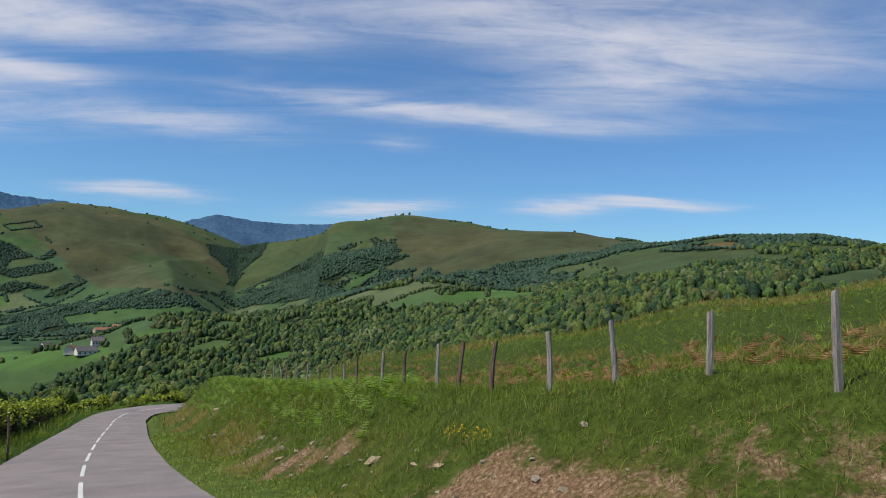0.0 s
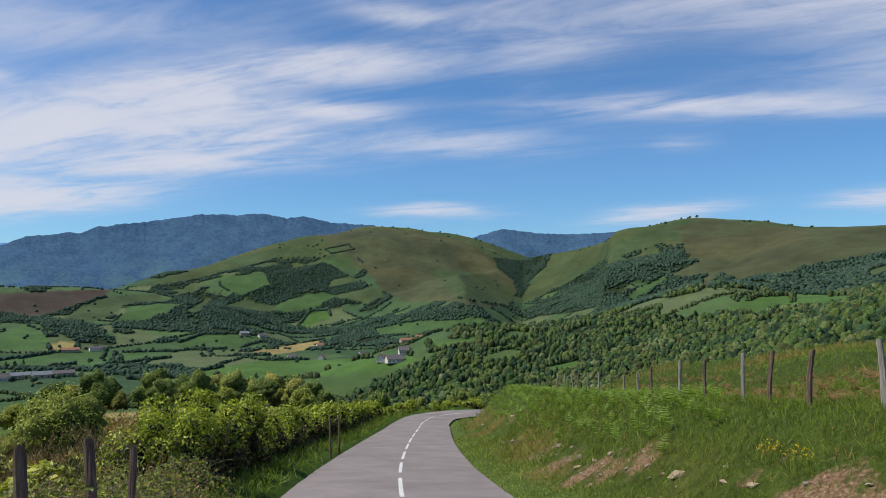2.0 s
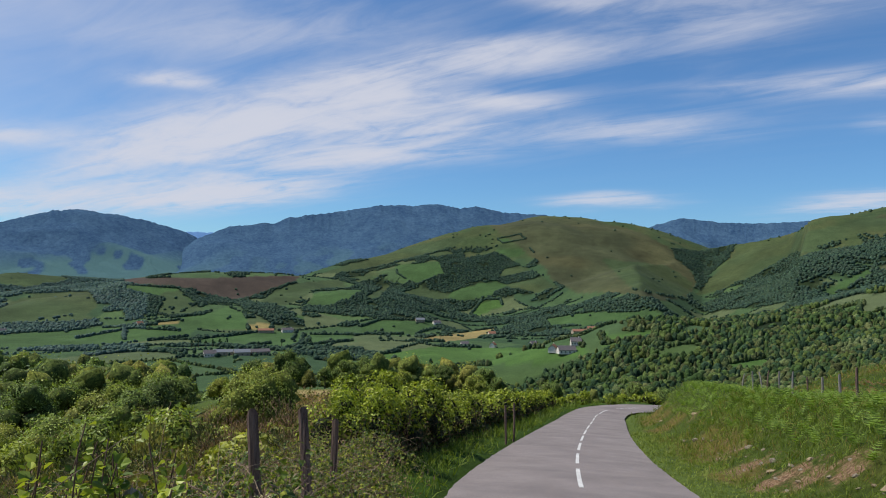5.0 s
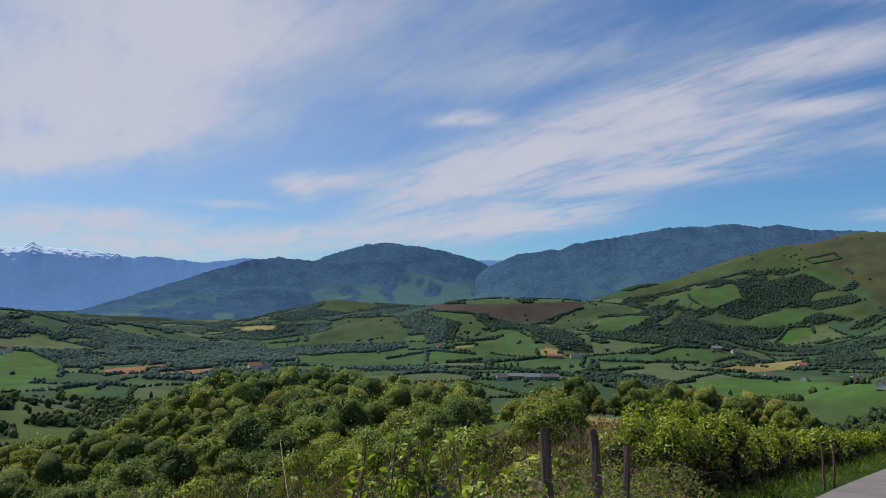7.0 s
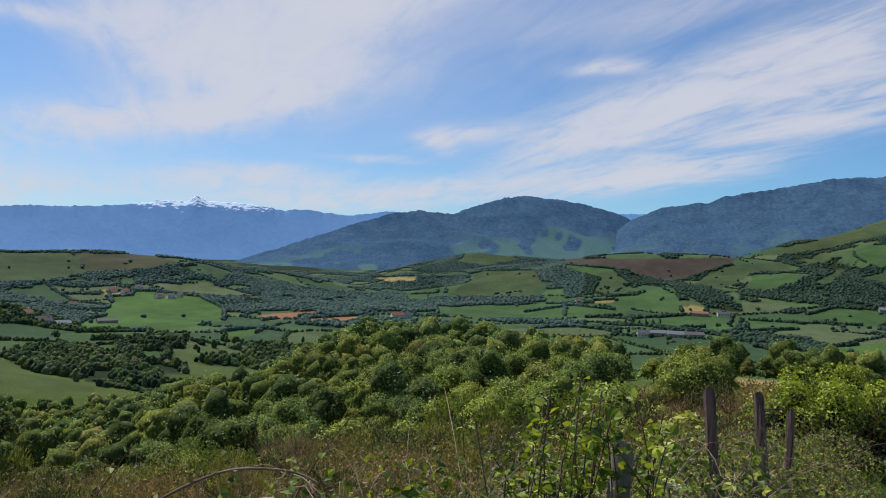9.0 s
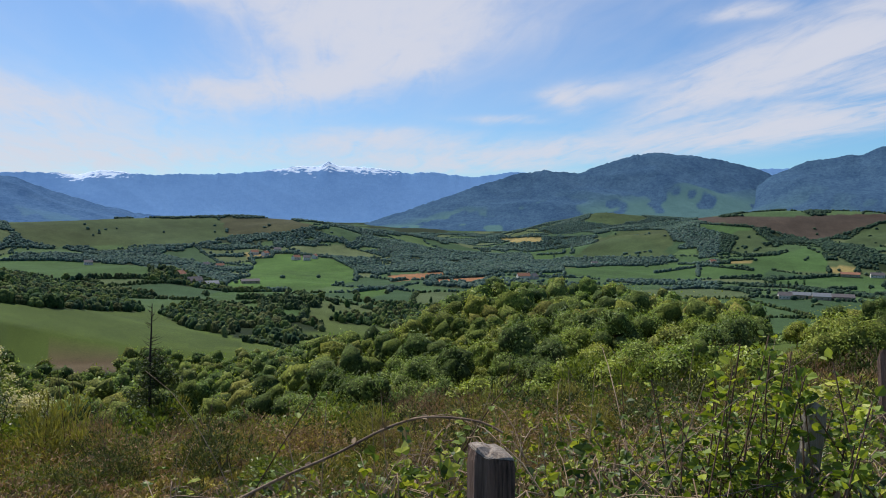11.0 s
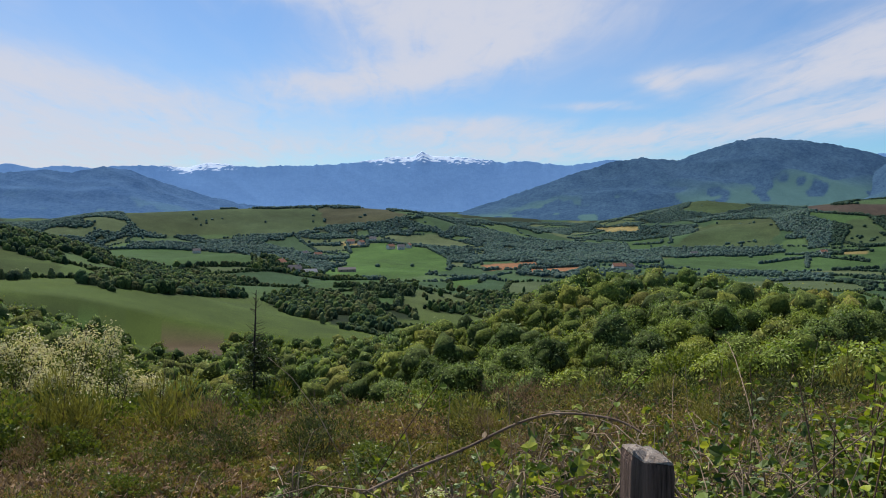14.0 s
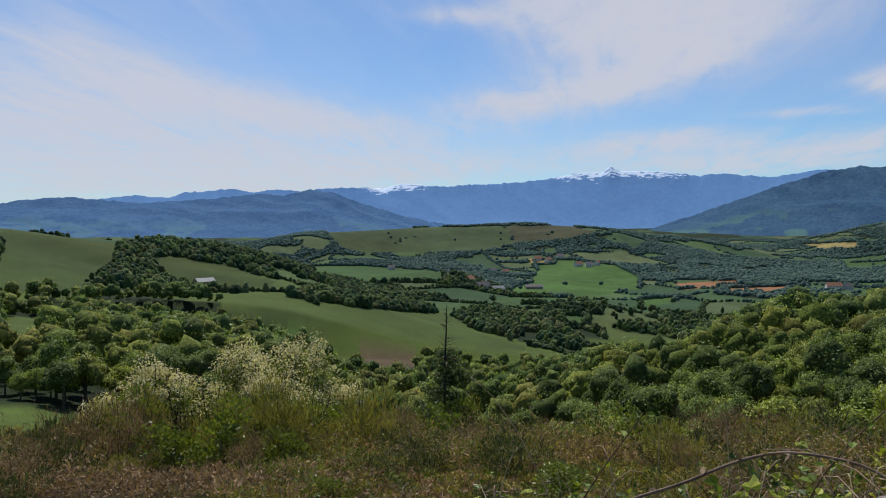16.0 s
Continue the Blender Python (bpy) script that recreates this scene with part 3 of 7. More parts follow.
plot("heath_scrub", 200, (107.61, -9.53), (103.23, -10.45), (100.93, -11.08), (101.38, -11.55), (104.12, -11.72), (106.75, -10.37))
plot("meadow", 90, (130.70, -6.37), (126.66, -6.92), (126.47, -7.84), (127.18, -8.17), (128.05, -9.71), (130.78, -9.58))
plot("bright", 200, (111.68, -8.92), (109.68, -8.95), (109.94, -9.84), (111.48, -9.95))
plot("rough", 250, (108.59, -0.96), (103.59, -0.74), (99.45, -0.67), (94.70, -0.61), (93.83, -1.93), (96.55, -2.62), (105.79, -2.74), (107.53, -2.28))
plot("heather_green", 250, (94.57, -0.61), (90.02, -0.58), (87.47, -1.06), (90.02, -1.67), (93.83, -1.93))
plot("bright", 250, (92.39, -3.28), (89.59, -3.23), (86.20, -3.64), (84.45, -4.47), (84.44, -5.36), (87.87, -6.07), (94.36, -6.13), (94.19, -5.43), (92.53, -4.99), (92.09, -4.11))
plot("straw", 250, (92.83, -3.15), (90.66, -3.15), (90.88, -3.58), (92.61, -3.68))
plot("clay", 250, (81.84, -4.89), (77.54, -4.62), (77.76, -4.95), (81.67, -5.39))
plot("clay", 250, (78.14, -5.17), (72.90, -4.80), (74.77, -5.26), (78.14, -5.45))
plot("bright", 250, (84.52, -6.22), (81.59, -5.89), (82.07, -6.32), (84.10, -6.84))
plot("pasture", 250, (95.68, -6.23), (89.58, -6.14), (90.01, -6.70), (95.24, -6.66))
plot("wood", 250, (98.78, -7.62), (96.57, -7.10), (90.01, -7.57), (90.44, -8.87), (93.05, -9.56), (96.57, -8.85))
plot("pasture", 250, (90.35, -7.40), (88.29, -7.54), (88.46, -8.40), (90.01, -8.43))
plot("bright", 250, (90.44, -6.88), (87.45, -6.88), (87.44, -7.35), (89.58, -7.22))
plot("wood", 250, (86.03, -3.72), (83.71, -3.61), (81.68, -4.34), (82.08, -4.85), (84.12, -4.72))
plot("wood", 250, (81.69, -3.59), (77.78, -3.19), (68.31, -3.67), (68.30, -4.35), (73.33, -4.61), (81.68, -4.59))
plot("pasture", 250, (71.05, -3.06), (68.33, -2.77), (68.32, -3.30), (70.57, -3.67))
plot("straw", 250, (73.01, -2.16), (69.85, -1.96), (70.18, -2.23))
plot("bright", 250, (70.89, -4.57), (68.30, -4.43), (68.29, -4.69), (70.55, -4.78))
plot("wood", 250, (98.77, -4.38), (95.24, -4.56), (92.83, -4.99), (95.24, -5.22), (97.89, -5.00))


# belts of trees along the fields
BELTS = [[(-38, 325, 500), (-28, 330, 520), (-18, 335, 590), (-8, 350, 640), (2, 380, 600)],
         [(129, 396, 456), (124, 396, 456), (119, 380, 395)], [(95, 566, 690), (89, 470, 620)]]


def inside(rim, a, e):
    hit = np.zeros(a.shape, bool)
    for (a0, e0), (a1, e1) in zip(rim, np.roll(rim, -1, axis=0)):
        if e0 != e1:
            hit ^= ((e0 > e) != (e1 > e)) & (a < (a1 - a0) * (e - e0) / (e1 - e0) + a0)
    return hit


def plot_at(x, y, z):
    """Which kind of parcel each place lies in, -1 for none."""
    az, r = to_polar(x, y)
    az = np.where(az < -115, az + 360, az)
    el = np.degrees(np.arctan2(z - 1.6, np.maximum(r, 1)))
    az = az + 0.10 * lumps(x, y, 70, 21) + 0.05 * lumps(x, y, 24, 22)
    el = el + 0.05 * lumps(x, y, 80, 23) + 0.03 * lumps(x, y, 30, 24)
    hit = np.full(x.shape, -1)
    for kind, nearest, rim in PLOTS:
        (a0, e0), (a1, e1) = rim.min(0), rim.max(0)
        m = np.where((az > a0) & (az < a1) & (el > e0) & (el < e1) & (r > nearest))[0]
        if len(m):
            m = m[inside(rim, az[m], el[m])]
            hit[m] = kind
    m = np.where((hit == KIND_NAMES.index("wood")) & (az > 26) & (az < 46.5) & (r > 900))[0]
    number = field_map(x[m] * 1.35, y[m] * 1.35)[0]
    hit[m[number < 0.20]] = KIND_NAMES.index("pasture")
    hit[m[(number > 0.20) & (number < 0.34)]] = KIND_NAMES.index("rough")
    mown = np.abs((az - 45) / 10.5) ** 4 + np.abs((r - 86) / 25) ** 4 < 1 + 0.3 * lumps(x, y, 30, 22)
    return np.where(mown, KIND_NAMES.index("straw"), hit)


def tongue_at(x, y, rows, rim):
    az, r = to_polar(x, y)
    q = np.array(sorted(rows), float)
    az = az + 0.5 * rim
    lo, hi = np.interp(az, q[:, 0], q[:, 1]), np.interp(az, q[:, 0], q[:, 2])
    w = 0.05 * (hi - lo) + 4
    return (az > q[0, 0]) & (az < q[-1, 0]) & (r > lo + w * rim) & (r < hi + w * rim)


def field_map(x, y):
    """Field number and distance to its boundary, on a jittered lattice."""
    S, T = 190.0, 110.0
    u, v = (x * 0.83 + y * 0.56) / S, (-x * 0.56 + y * 0.83) / T
    i0, j0 = np.floor(u).astype(int), np.floor(v).astype(int)
    tab = np.random.RandomState(4).rand(128, 128, 3)
    d1, d2, num = np.full(x.shape, 9e9), np.full(x.shape, 9e9), np.zeros(x.shape)
    for di in (-1, 0, 1):
        for dj in (-1, 0, 1):
            i, j = i0 + di, j0 + dj
            t = tab[i % 128, j % 128]
            d = np.hypot((u - i - 0.1 - 0.8 * t[..., 0]) * S, (v - j - 0.1 - 0.8 * t[..., 1]) * T)
            m = d < d1
            d2 = np.where(m, d1, np.minimum(d2, d))
            num = np.where(m, t[..., 2], num)
            d1 = np.where(m, d, d1)
    return num, (d2 - d1) * 0.5


def wood_at(x, y, z):
    """How wooded the ground is, 0 to 1."""
    az, r = to_polar(x, y)
    n = lumps(x, y, 130, 31) * 0.55 + lumps(x, y, 48, 32) * 0.45
    edge_n = 0.22 - 0.10 * sstep(-80, -40, z) - 0.16 * sstep(900, 1300, r) - 0.16 * sstep(1500, 2000, r) * sstep(56, 62, az)
    w = sstep(0, 0.05, n - edge_n) * sstep(450, 600, r)
    spur = sstep(-40, -34, az) * (1 - sstep(19, 23, az)) * sstep(380, 430, r) * (1 - sstep(1500, 1800, r))
    w = np.maximum(w, spur * sstep(-0.02, 0.04, n + 0.26 - 0.14 * (1 - sstep(-16, -6, az)) + 0.14 * (1 - sstep(500, 640, r))))
    moor = sstep(-14, -6, az) * (1 - sstep(40, 46, az)) * sstep(100, 140, z) * (r > 1700)
    w = w * (1 - 0.985 * moor)
    plain = sstep(19, 25, az) * (1 - sstep(58, 62, az)) * sstep(640, 700, r) * (1 - sstep(1600, 1750, r))
    w = w * (1 - 0.95 * plain * (1 - sstep(0.20, 0.26, n)))
    hump = sstep(53.5, 56, az) * (1 - sstep(98, 103, az)) * sstep(62, 78, r) * (1 - sstep(300, 340, r))
    w = np.maximum(w, hump * 1.0)
    ravine = sstep(86, 92, az) * (1 - sstep(106, 112, az)) * sstep(60, 85, r) * (1 - sstep(330, 370, r))
    w = np.maximum(w, ravine)
    grove = sstep(110, 113, az) * (1 - sstep(136, 139, az)) * sstep(100, 110, r) * (1 - sstep(385, 400, r))
    for rows in BELTS:
        grove = np.maximum(grove, tongue_at(x, y, rows, 2 * n).astype(float))
    w = np.maximum(w, grove)
    row = sstep(24, 28, az) * (1 - sstep(50, 53, az)) * sstep(112, 118, r) * (1 - sstep(150, 170, r))
    w = np.maximum(w, row)
    dale = sstep(14, 17, az) * (1 - sstep(30, 34, az)) * sstep(84, 92, r) * (1 - sstep(170, 230, r))
    w = np.maximum(w, dale)
    low = sstep(8, 16, az) * (1 - sstep(50, 56, az)) * sstep(200, 240, r) * (1 - sstep(520, 620, r))
    w = np.maximum(w, low * sstep(-0.2, -0.1, n))
    k = plot_at(x, y, z)
    return np.where(k < 0, w, (k == KIND_NAMES.index("wood")) * 1.0)


def cover(x, y, z):
    """Ground colour at each place."""
    az, r = to_polar(x, y)
    num, edge = field_map(x, y)
    c = GREENS[(num * 97).astype(int) % len(GREENS)]
    c = c * 0.84
    # close ground gets a warmer green without the painted haze
    close_by = (1 - sstep(500, 800, r))[:, None]
    c = c * (1 - close_by) + np.array(lin((76, 92, 44))) * (0.8 + 0.5 * num[:, None]) * close_by
    n = lumps(x, y, 120, 41) * 0.5 + lumps(x, y, 37, 42) * 0.5
    moor = MOOR[0] + (MOOR[1] - MOOR[0]) * sstep(-0.1, 0.5, n)[:, None] + (MOOR[2] - MOOR[0]) * sstep(-0.1, -0.6, n)[:, None]
    high = (sstep(40, 110, z + 30 * n) * (r > 900))[:, None]
    high = np.maximum(high, ((1 - sstep(-8, 2, az)) * sstep(300, 420, r) * 0.8)[:, None])
    c = c * (1 - high) + moor * high
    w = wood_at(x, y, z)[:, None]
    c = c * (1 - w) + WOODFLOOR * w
    k = plot_at(x, y, z)
    tab = np.array([lin(q) for q in KINDS_OF_LAND.values()])
    tab[:-1] *= 0.62
    tone = 1 + 0.20 * lumps(x, y, 95, 43) + 0.12 * lumps(x, y, 31, 44)
    warm = (np.array([1.12, 1.0, 0.94]) - 1)[None] * sstep(0.0, 0.7, lumps(x, y, 140, 45))[:, None] + 1
    soft = np.isin(k, [KIND_NAMES.index(q) for q in ("moor", "rough", "grass_hill", "heather")])[:, None]
    c = np.where((k >= 0)[:, None], tab[k] * tone[:, None] * np.where(soft, warm, 1), c)
    # near ground: pasture above the bank, heath on the falling side
    heath = (np.maximum(sstep(47, 54, az), sstep(40, 44, az) * sstep(5, 7, r) * (1 - sstep(60, 70, r))) * (1 - sstep(88, 130, r)) * (1 - sstep(124, 128, az) * sstep(30, 60, r)))[:, None]
    hc = np.array(lin((66, 50, 36))) + (np.array(lin((58, 56, 30))) - np.array(lin((66, 50, 36)))) * sstep(-0.3, 0.4, lumps(x, y, 5, 44))[:, None]
    c = c * (1 - heath) + hc * heath
    past = ((1 - sstep(10, 20, az)) * (1 - sstep(95, 140, r)))[:, None]
    pn = lumps(x, y, 7, 45) * 0.6 + lumps(x, y, 2.2, 46) * 0.4
    pc = np.array(lin((60, 74, 28))) + (np.array(lin((92, 86, 44))) - np.array(lin((60, 74, 28)))) * sstep(0.1, 0.7, pn)[:, None]
    c = c * (1 - past) + pc * past
    close = r < 100
    d, side, _ = along(ROAD, x[close], y[close])
    s = d * side
    verge = np.array(lin((58, 80, 26)))
    cc = c[close]
    wv = ((1 - sstep(3.9, 4.6, d)) * (s < 0))[:, None]
    cc = cc * (1 - wv) + verge * wv
    wb = ((s > 0) * (1 - sstep(6.5, 8.5, d)))[:, None]
    dry = (sstep(2.9, 3.4, s) * (1 - sstep(4.6, 5.6, s)) * sstep(-0.3, 0.4, lumps(x[close], y[close], 2.2, 48)) * 0.75)[:, None]
    lawn_c = np.array(lin((84, 100, 46)))
    bc = np.array(lin((66, 80, 32)))[None] + ((lawn_c - np.array(lin((66, 80, 32))))[None] * (1 - sstep(3.4, 4.2, s))[:, None])
    bc = bc * (1 - dry) + np.array(lin((112, 94, 56))) * dry
    cc = cc * (1 - wb) + bc * wb
    c[close] = cc
    return c


def bare_at(x, y):
    """Where the bank is worn to earth."""
    d, side, _ = along(ROAD, x, y)
    s = d * side
    n = 0.5 + 0.6 * lumps(x, y, 2.4, 47)
    b = 0.23 * sstep(3.3, 4.0, s) * (1 - sstep(5.2, 6.6, s)) * n * (1 - 0.6 * sstep(24, 40, y)) * (np.hypot(x, y) < 70)
    for px, py, w, k in ((0.2, 10.6, 0.5, 0.30), (0.9, 9.85, 0.7, 0.38), (1.6, 9.15, 0.45, 0.32), (-3.3, 16.6, 1.1, 0.30), (-4.7, 19.2, 0.9, 0.27), (-2.0, 15.4, 0.5, 0.27), (-1.2, 13.6, 0.6, 0.27), (-6.2, 22.5, 0.9, 0.22), (-1.85, 15.2, 0.4, 0.2), (-0.1, 12.1, 0.4, 0.22), (-10.6, 35.6, 0.8, 0.25)):
        b = b + k * np.exp(-((x - px) ** 2 + (y - py) ** 2) / (w * w)) * sstep(2.8, 3.4, s)
    return b


def ground_material():
    m, nt, bsdf = material("ground_cover")
    at = nt.nodes.new("ShaderNodeAttribute")
    at.attribute_name = "cover"
    a, b = noise_node(nt, 0.035, 6, 0.65), noise_node(nt, 2.3, 8, 0.82)
    ka = ramp(nt, a.outputs[0], [(0.25, (0.72, 0.74, 0.72)), (0.75, (1.25, 1.22, 1.2))])
    kb = ramp(nt, b.outputs[0], [(0.32, (0.42, 0.46, 0.40)), (0.68, (1.55, 1.5, 1.4))])
    g3 = noise_node(nt, 16, 5, 0.75)
    kc = ramp(nt, g3.outputs[0], [(0.3, (0.6, 0.62, 0.58)), (0.7, (1.4, 1.38, 1.3))])
    c = mixc(nt, 1.0, mixc(nt, 1.0, at.outputs["Color"], ka, "MULTIPLY"), kb, "MULTIPLY")
    c = mixc(nt, 1.0, c, kc, "MULTIPLY")
    ba = nt.nodes.new("ShaderNodeAttribute")
    ba.attribute_name = "bare"
    e1 = noise_node(nt, 1.7, 9, 0.72)
    sm = nt.nodes.new("ShaderNodeMath")
    sm.operation = "ADD"
    nt.links.new(ba.outputs["Fac"], sm.inputs[0])
    nt.links.new(e1.outputs[0], sm.inputs[1])
    gate = ramp(nt, sm.outputs[0], [(0.72, (0, 0, 0)), (0.86, (1, 1, 1))])
    soil = ramp(nt, g3.outputs[0], [(0.35, lin((78, 58, 42))), (0.55, lin((132, 106, 80))), (0.68, lin((172, 152, 126)))])
    c = mixc(nt, gate, c, soil)
    nt.links.new(c, bsdf.inputs["Base Color"])
    bsdf.inputs["Roughness"].default_value = 0.95
    bsdf.inputs["Specular IOR Level"].default_value = 0.1
    bump(nt, bsdf, b.outputs[0], 0.7, 0.14)
    return m


GRID_AZ = np.concatenate([np.arange(-36, 134.01, 0.21), np.arange(138, 324 - 0.01, 4)])
GRID_R = np.concatenate([[0.25], np.geomspace(0.6, 420, 165), np.arange(432, 1900, 14), np.arange(1900, 3300, 20), np.geomspace(3330, 4880, 14)])
_A, _R = np.meshgrid(np.radians(GRID_AZ), GRID_R, indexing="ij")
GRID_X, GRID_Y = -np.sin(_A) * _R, np.cos(_A) * _R
GRID_Z = land(GRID_X.ravel(), GRID_Y.ravel()).reshape(_A.shape)
GRID_EL = np.degrees(np.arctan2(GRID_Z - 1.6, _R))
GRID_TOP = np.maximum.accumulate(GRID_EL, axis=1)


def column(az):
    return np.clip(np.round((np.asarray(az) + 36) / 0.21).astype(int), 0, int(170 / 0.21))


def open_to_road(x, y, z, tall):
    """Whether a thing that tall shows over the ground between it and the road."""
    az, r = to_polar(np.asarray(x), np.asarray(y))
    j = np.clip(np.searchsorted(GRID_R, r) - 1, 0, len(GRID_R) - 1)
    return np.degrees(np.arctan2(z + tall - 1.6, r)) > GRID_TOP[column(az), j] - 0.02


def build_ground():
    n, k = GRID_X.shape
    i, j = np.meshgrid(np.arange(n), np.arange(k - 1), indexing="ij")
    i2 = (i + 1) % n
    quads = np.stack([i * k + j, i * k + j + 1, i2 * k + j + 1, i2 * k + j], -1).reshape(-1, 4)[:, ::-1]
    v = np.column_stack([GRID_X.ravel(), GRID_Y.ravel(), GRID_Z.ravel()])
    v = np.vstack([v, [[0, 0, ground_z(0, 0)]]])
    fan = np.column_stack([np.full(n, len(v) - 1), np.arange(n) * k, ((np.arange(n) + 1) % n) * k])[:, ::-1]
    me = raw_mesh("ground", v, [quads, fan], [ground_material()], smooth=True)
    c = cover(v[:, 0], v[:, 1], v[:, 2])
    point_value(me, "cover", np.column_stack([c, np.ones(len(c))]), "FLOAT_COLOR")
    point_value(me, "bare", bare_at(v[:, 0], v[:, 1]))
    return tagged(new("ground", me), "rolling green pasture, heath and valley farmland", "ground", kind="structure")


ground = build_ground()


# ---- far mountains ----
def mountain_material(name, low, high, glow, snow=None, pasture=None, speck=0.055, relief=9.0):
    """Distant backdrop slopes: haze put in as blue colour and glow, with woods' speckle."""
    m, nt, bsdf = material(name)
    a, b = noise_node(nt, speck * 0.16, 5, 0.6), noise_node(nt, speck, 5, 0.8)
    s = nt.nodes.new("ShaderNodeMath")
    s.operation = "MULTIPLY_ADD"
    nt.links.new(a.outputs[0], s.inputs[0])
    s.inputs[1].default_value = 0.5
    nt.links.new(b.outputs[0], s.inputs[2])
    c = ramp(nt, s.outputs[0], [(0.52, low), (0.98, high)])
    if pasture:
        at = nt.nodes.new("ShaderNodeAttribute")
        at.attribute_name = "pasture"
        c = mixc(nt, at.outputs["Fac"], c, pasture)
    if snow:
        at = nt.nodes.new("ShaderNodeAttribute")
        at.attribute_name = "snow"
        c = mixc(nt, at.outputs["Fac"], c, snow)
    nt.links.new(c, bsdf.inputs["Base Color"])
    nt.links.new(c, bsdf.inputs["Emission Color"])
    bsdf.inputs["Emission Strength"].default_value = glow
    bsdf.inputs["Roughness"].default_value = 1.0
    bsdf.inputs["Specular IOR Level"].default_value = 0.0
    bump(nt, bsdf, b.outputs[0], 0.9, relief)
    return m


def mountain_range(name, rows, dist, depth, mat, label, rough=0.10, seed=0, snowline=None, spurs=0.3, open_land=0.5):
    """A range whose skyline follows azimuth and elevation, falling in spurs towards the viewer."""
    rows = sorted(rows)
    a0, a1 = rows[0][0], rows[-1][0]
    az = np.arange(a0, a1 + 0.01, 0.1)
    el = np.interp(az, [q[0] for q in rows], [q[1] for q in rows])
    crag = lambda size, k: 0.5 - np.abs(lumps(az, az * 0, size, seed + k))
    crags = rough * (crag(0.9, 0) * 0.7 + crag(0.37, 1) * 0.6 + lumps(az, az * 0, 0.16, seed + 10) * 0.25)
    m = 64
    t = np.linspace(0, 1, m) ** 1.35
    A, Tt = np.meshgrid(az, t, indexing="ij")
    w = np.hanning(37)
    body = np.convolve(np.pad(el, 18, mode="edge"), w / w.sum(), mode="valid")
    keen = np.clip(1 - Tt / 0.3, 0, 1) ** 1.5
    top = 1.6 + dist * np.tan(np.radians(el[:, None] * keen + body[:, None] * (1 - keen) + crags[:, None] * np.clip(1 - Tt / 0.16, 0, 1)))
    rr = dist - depth * Tt
    foot = -120.0
    prof = (1 - Tt) ** 1.2
    x, y = -np.sin(np.radians(A)) * rr, np.cos(np.radians(A)) * rr
    u, v_ = np.radians(A) * dist + 1.1 * depth * Tt + 90 * lumps(x, y, 300, seed + 11), depth * Tt
    ridge = lambda size, k: 0.8 - 2.0 * np.abs(lumps(u, v_ * 0.9, size, seed + k))
    gull = ridge(420, 2) * 0.5 + ridge(170, 3) * 0.2 + lumps(x, y, 60, seed + 4) * 0.08
    swell = np.sin(np.pi * np.clip(Tt, 0, 1) ** 0.8)
    z = foot + (top - foot) * prof * (1 + spurs * gull * swell)
    v = np.column_stack([x.ravel(), y.ravel(), z.ravel()])
    n = len(az)
    i, j = np.meshgrid(np.arange(n - 1), np.arange(m - 1), indexing="ij")
    q = np.stack([i * m + j, i * m + j + 1, (i + 1) * m + j + 1, (i + 1) * m + j], -1).reshape(-1, 4)
    back = np.column_stack([-np.sin(np.radians(az)) * (dist + 60), np.cos(np.radians(az)) * (dist + 60), np.full(n, foot)])
    b0 = len(v)
    v = np.vstack([v, back])
    bi = np.arange(n - 1)
    q = np.vstack([q, np.column_stack([bi * m, (bi + 1) * m, b0 + bi + 1, b0 + bi])])
    me = raw_mesh(name, v, q, [mat], smooth=True)
    plots = sstep(0.05, 0.2, lumps(x, y, 120, seed + 8) + 0.6 * lumps(x, y, 45, seed + 9) + 0.35 * gull - 0.05)
    lower = sstep(0.28, 0.62, Tt + 0.16 * lumps(x, y, 260, seed + 5)) * plots * open_land
    point_value(me, "pasture", np.concatenate([lower.ravel(), np.zeros(n)]))
    if snowline is not None:
        streak = lumps(A, Tt * 60, 0.42, seed + 6) + 0.8 * lumps(A, Tt * 140, 0.16, seed + 7)
        sn = np.concatenate([sstep(-5, 5, snowline(A) + 26 * streak - (top - z)).ravel(), np.zeros(n)])
        point_value(me, "snow", sn)
    return tagged(new(name, me), label, "mountain", kind="structure")


# slope blues and emission stand in for the haze of distance
FAR_BLUE = mountain_material("hazed_far_slopes", lin((92, 126, 168)), lin((102, 136, 176)), 0.46, snow=lin((206, 218, 234)), speck=0.03, relief=3.0)
MID_BLUE = mountain_material("hazed_wooded_slopes", lin((44, 68, 96)), lin((76, 102, 124)), 0.24, pasture=lin((84, 114, 108)))
DIM_BLUE = mountain_material("hazed_foothill_slopes", lin((54, 82, 118)), lin((84, 112, 142)), 0.34, pasture=lin((92, 124, 132)))
SNOW_RANGE = [(150, 1.2), (135, 1.0), (128, 1.1), (124, 1.5), (122.3, 1.75), (120, 1.55), (118.7, 2.0), (115.3, 2.25), (113.8, 2.0), (112.2, 2.25), (110.3, 2.05), (108.6, 2.3),
              (105.7, 2.38), (104, 2.3), (102.5, 2.7), (99.2, 2.4), (97.4, 2.57), (94.4, 2.67), (92.2, 2.87), (90, 3.2), (88.5, 3.42), (87.4, 3.32),
              (86.6, 3.78), (85.9, 3.45), (82.5, 3.34), (80.2, 3.0), (78.8, 3.13), (76.3, 2.88), (75.2, 2.75), (72.6, 3.2), (71.6, 3.2), (69, 2.6), (60, 2.9), (54.5, 3.4), (52, 3.4), (46, 3)]
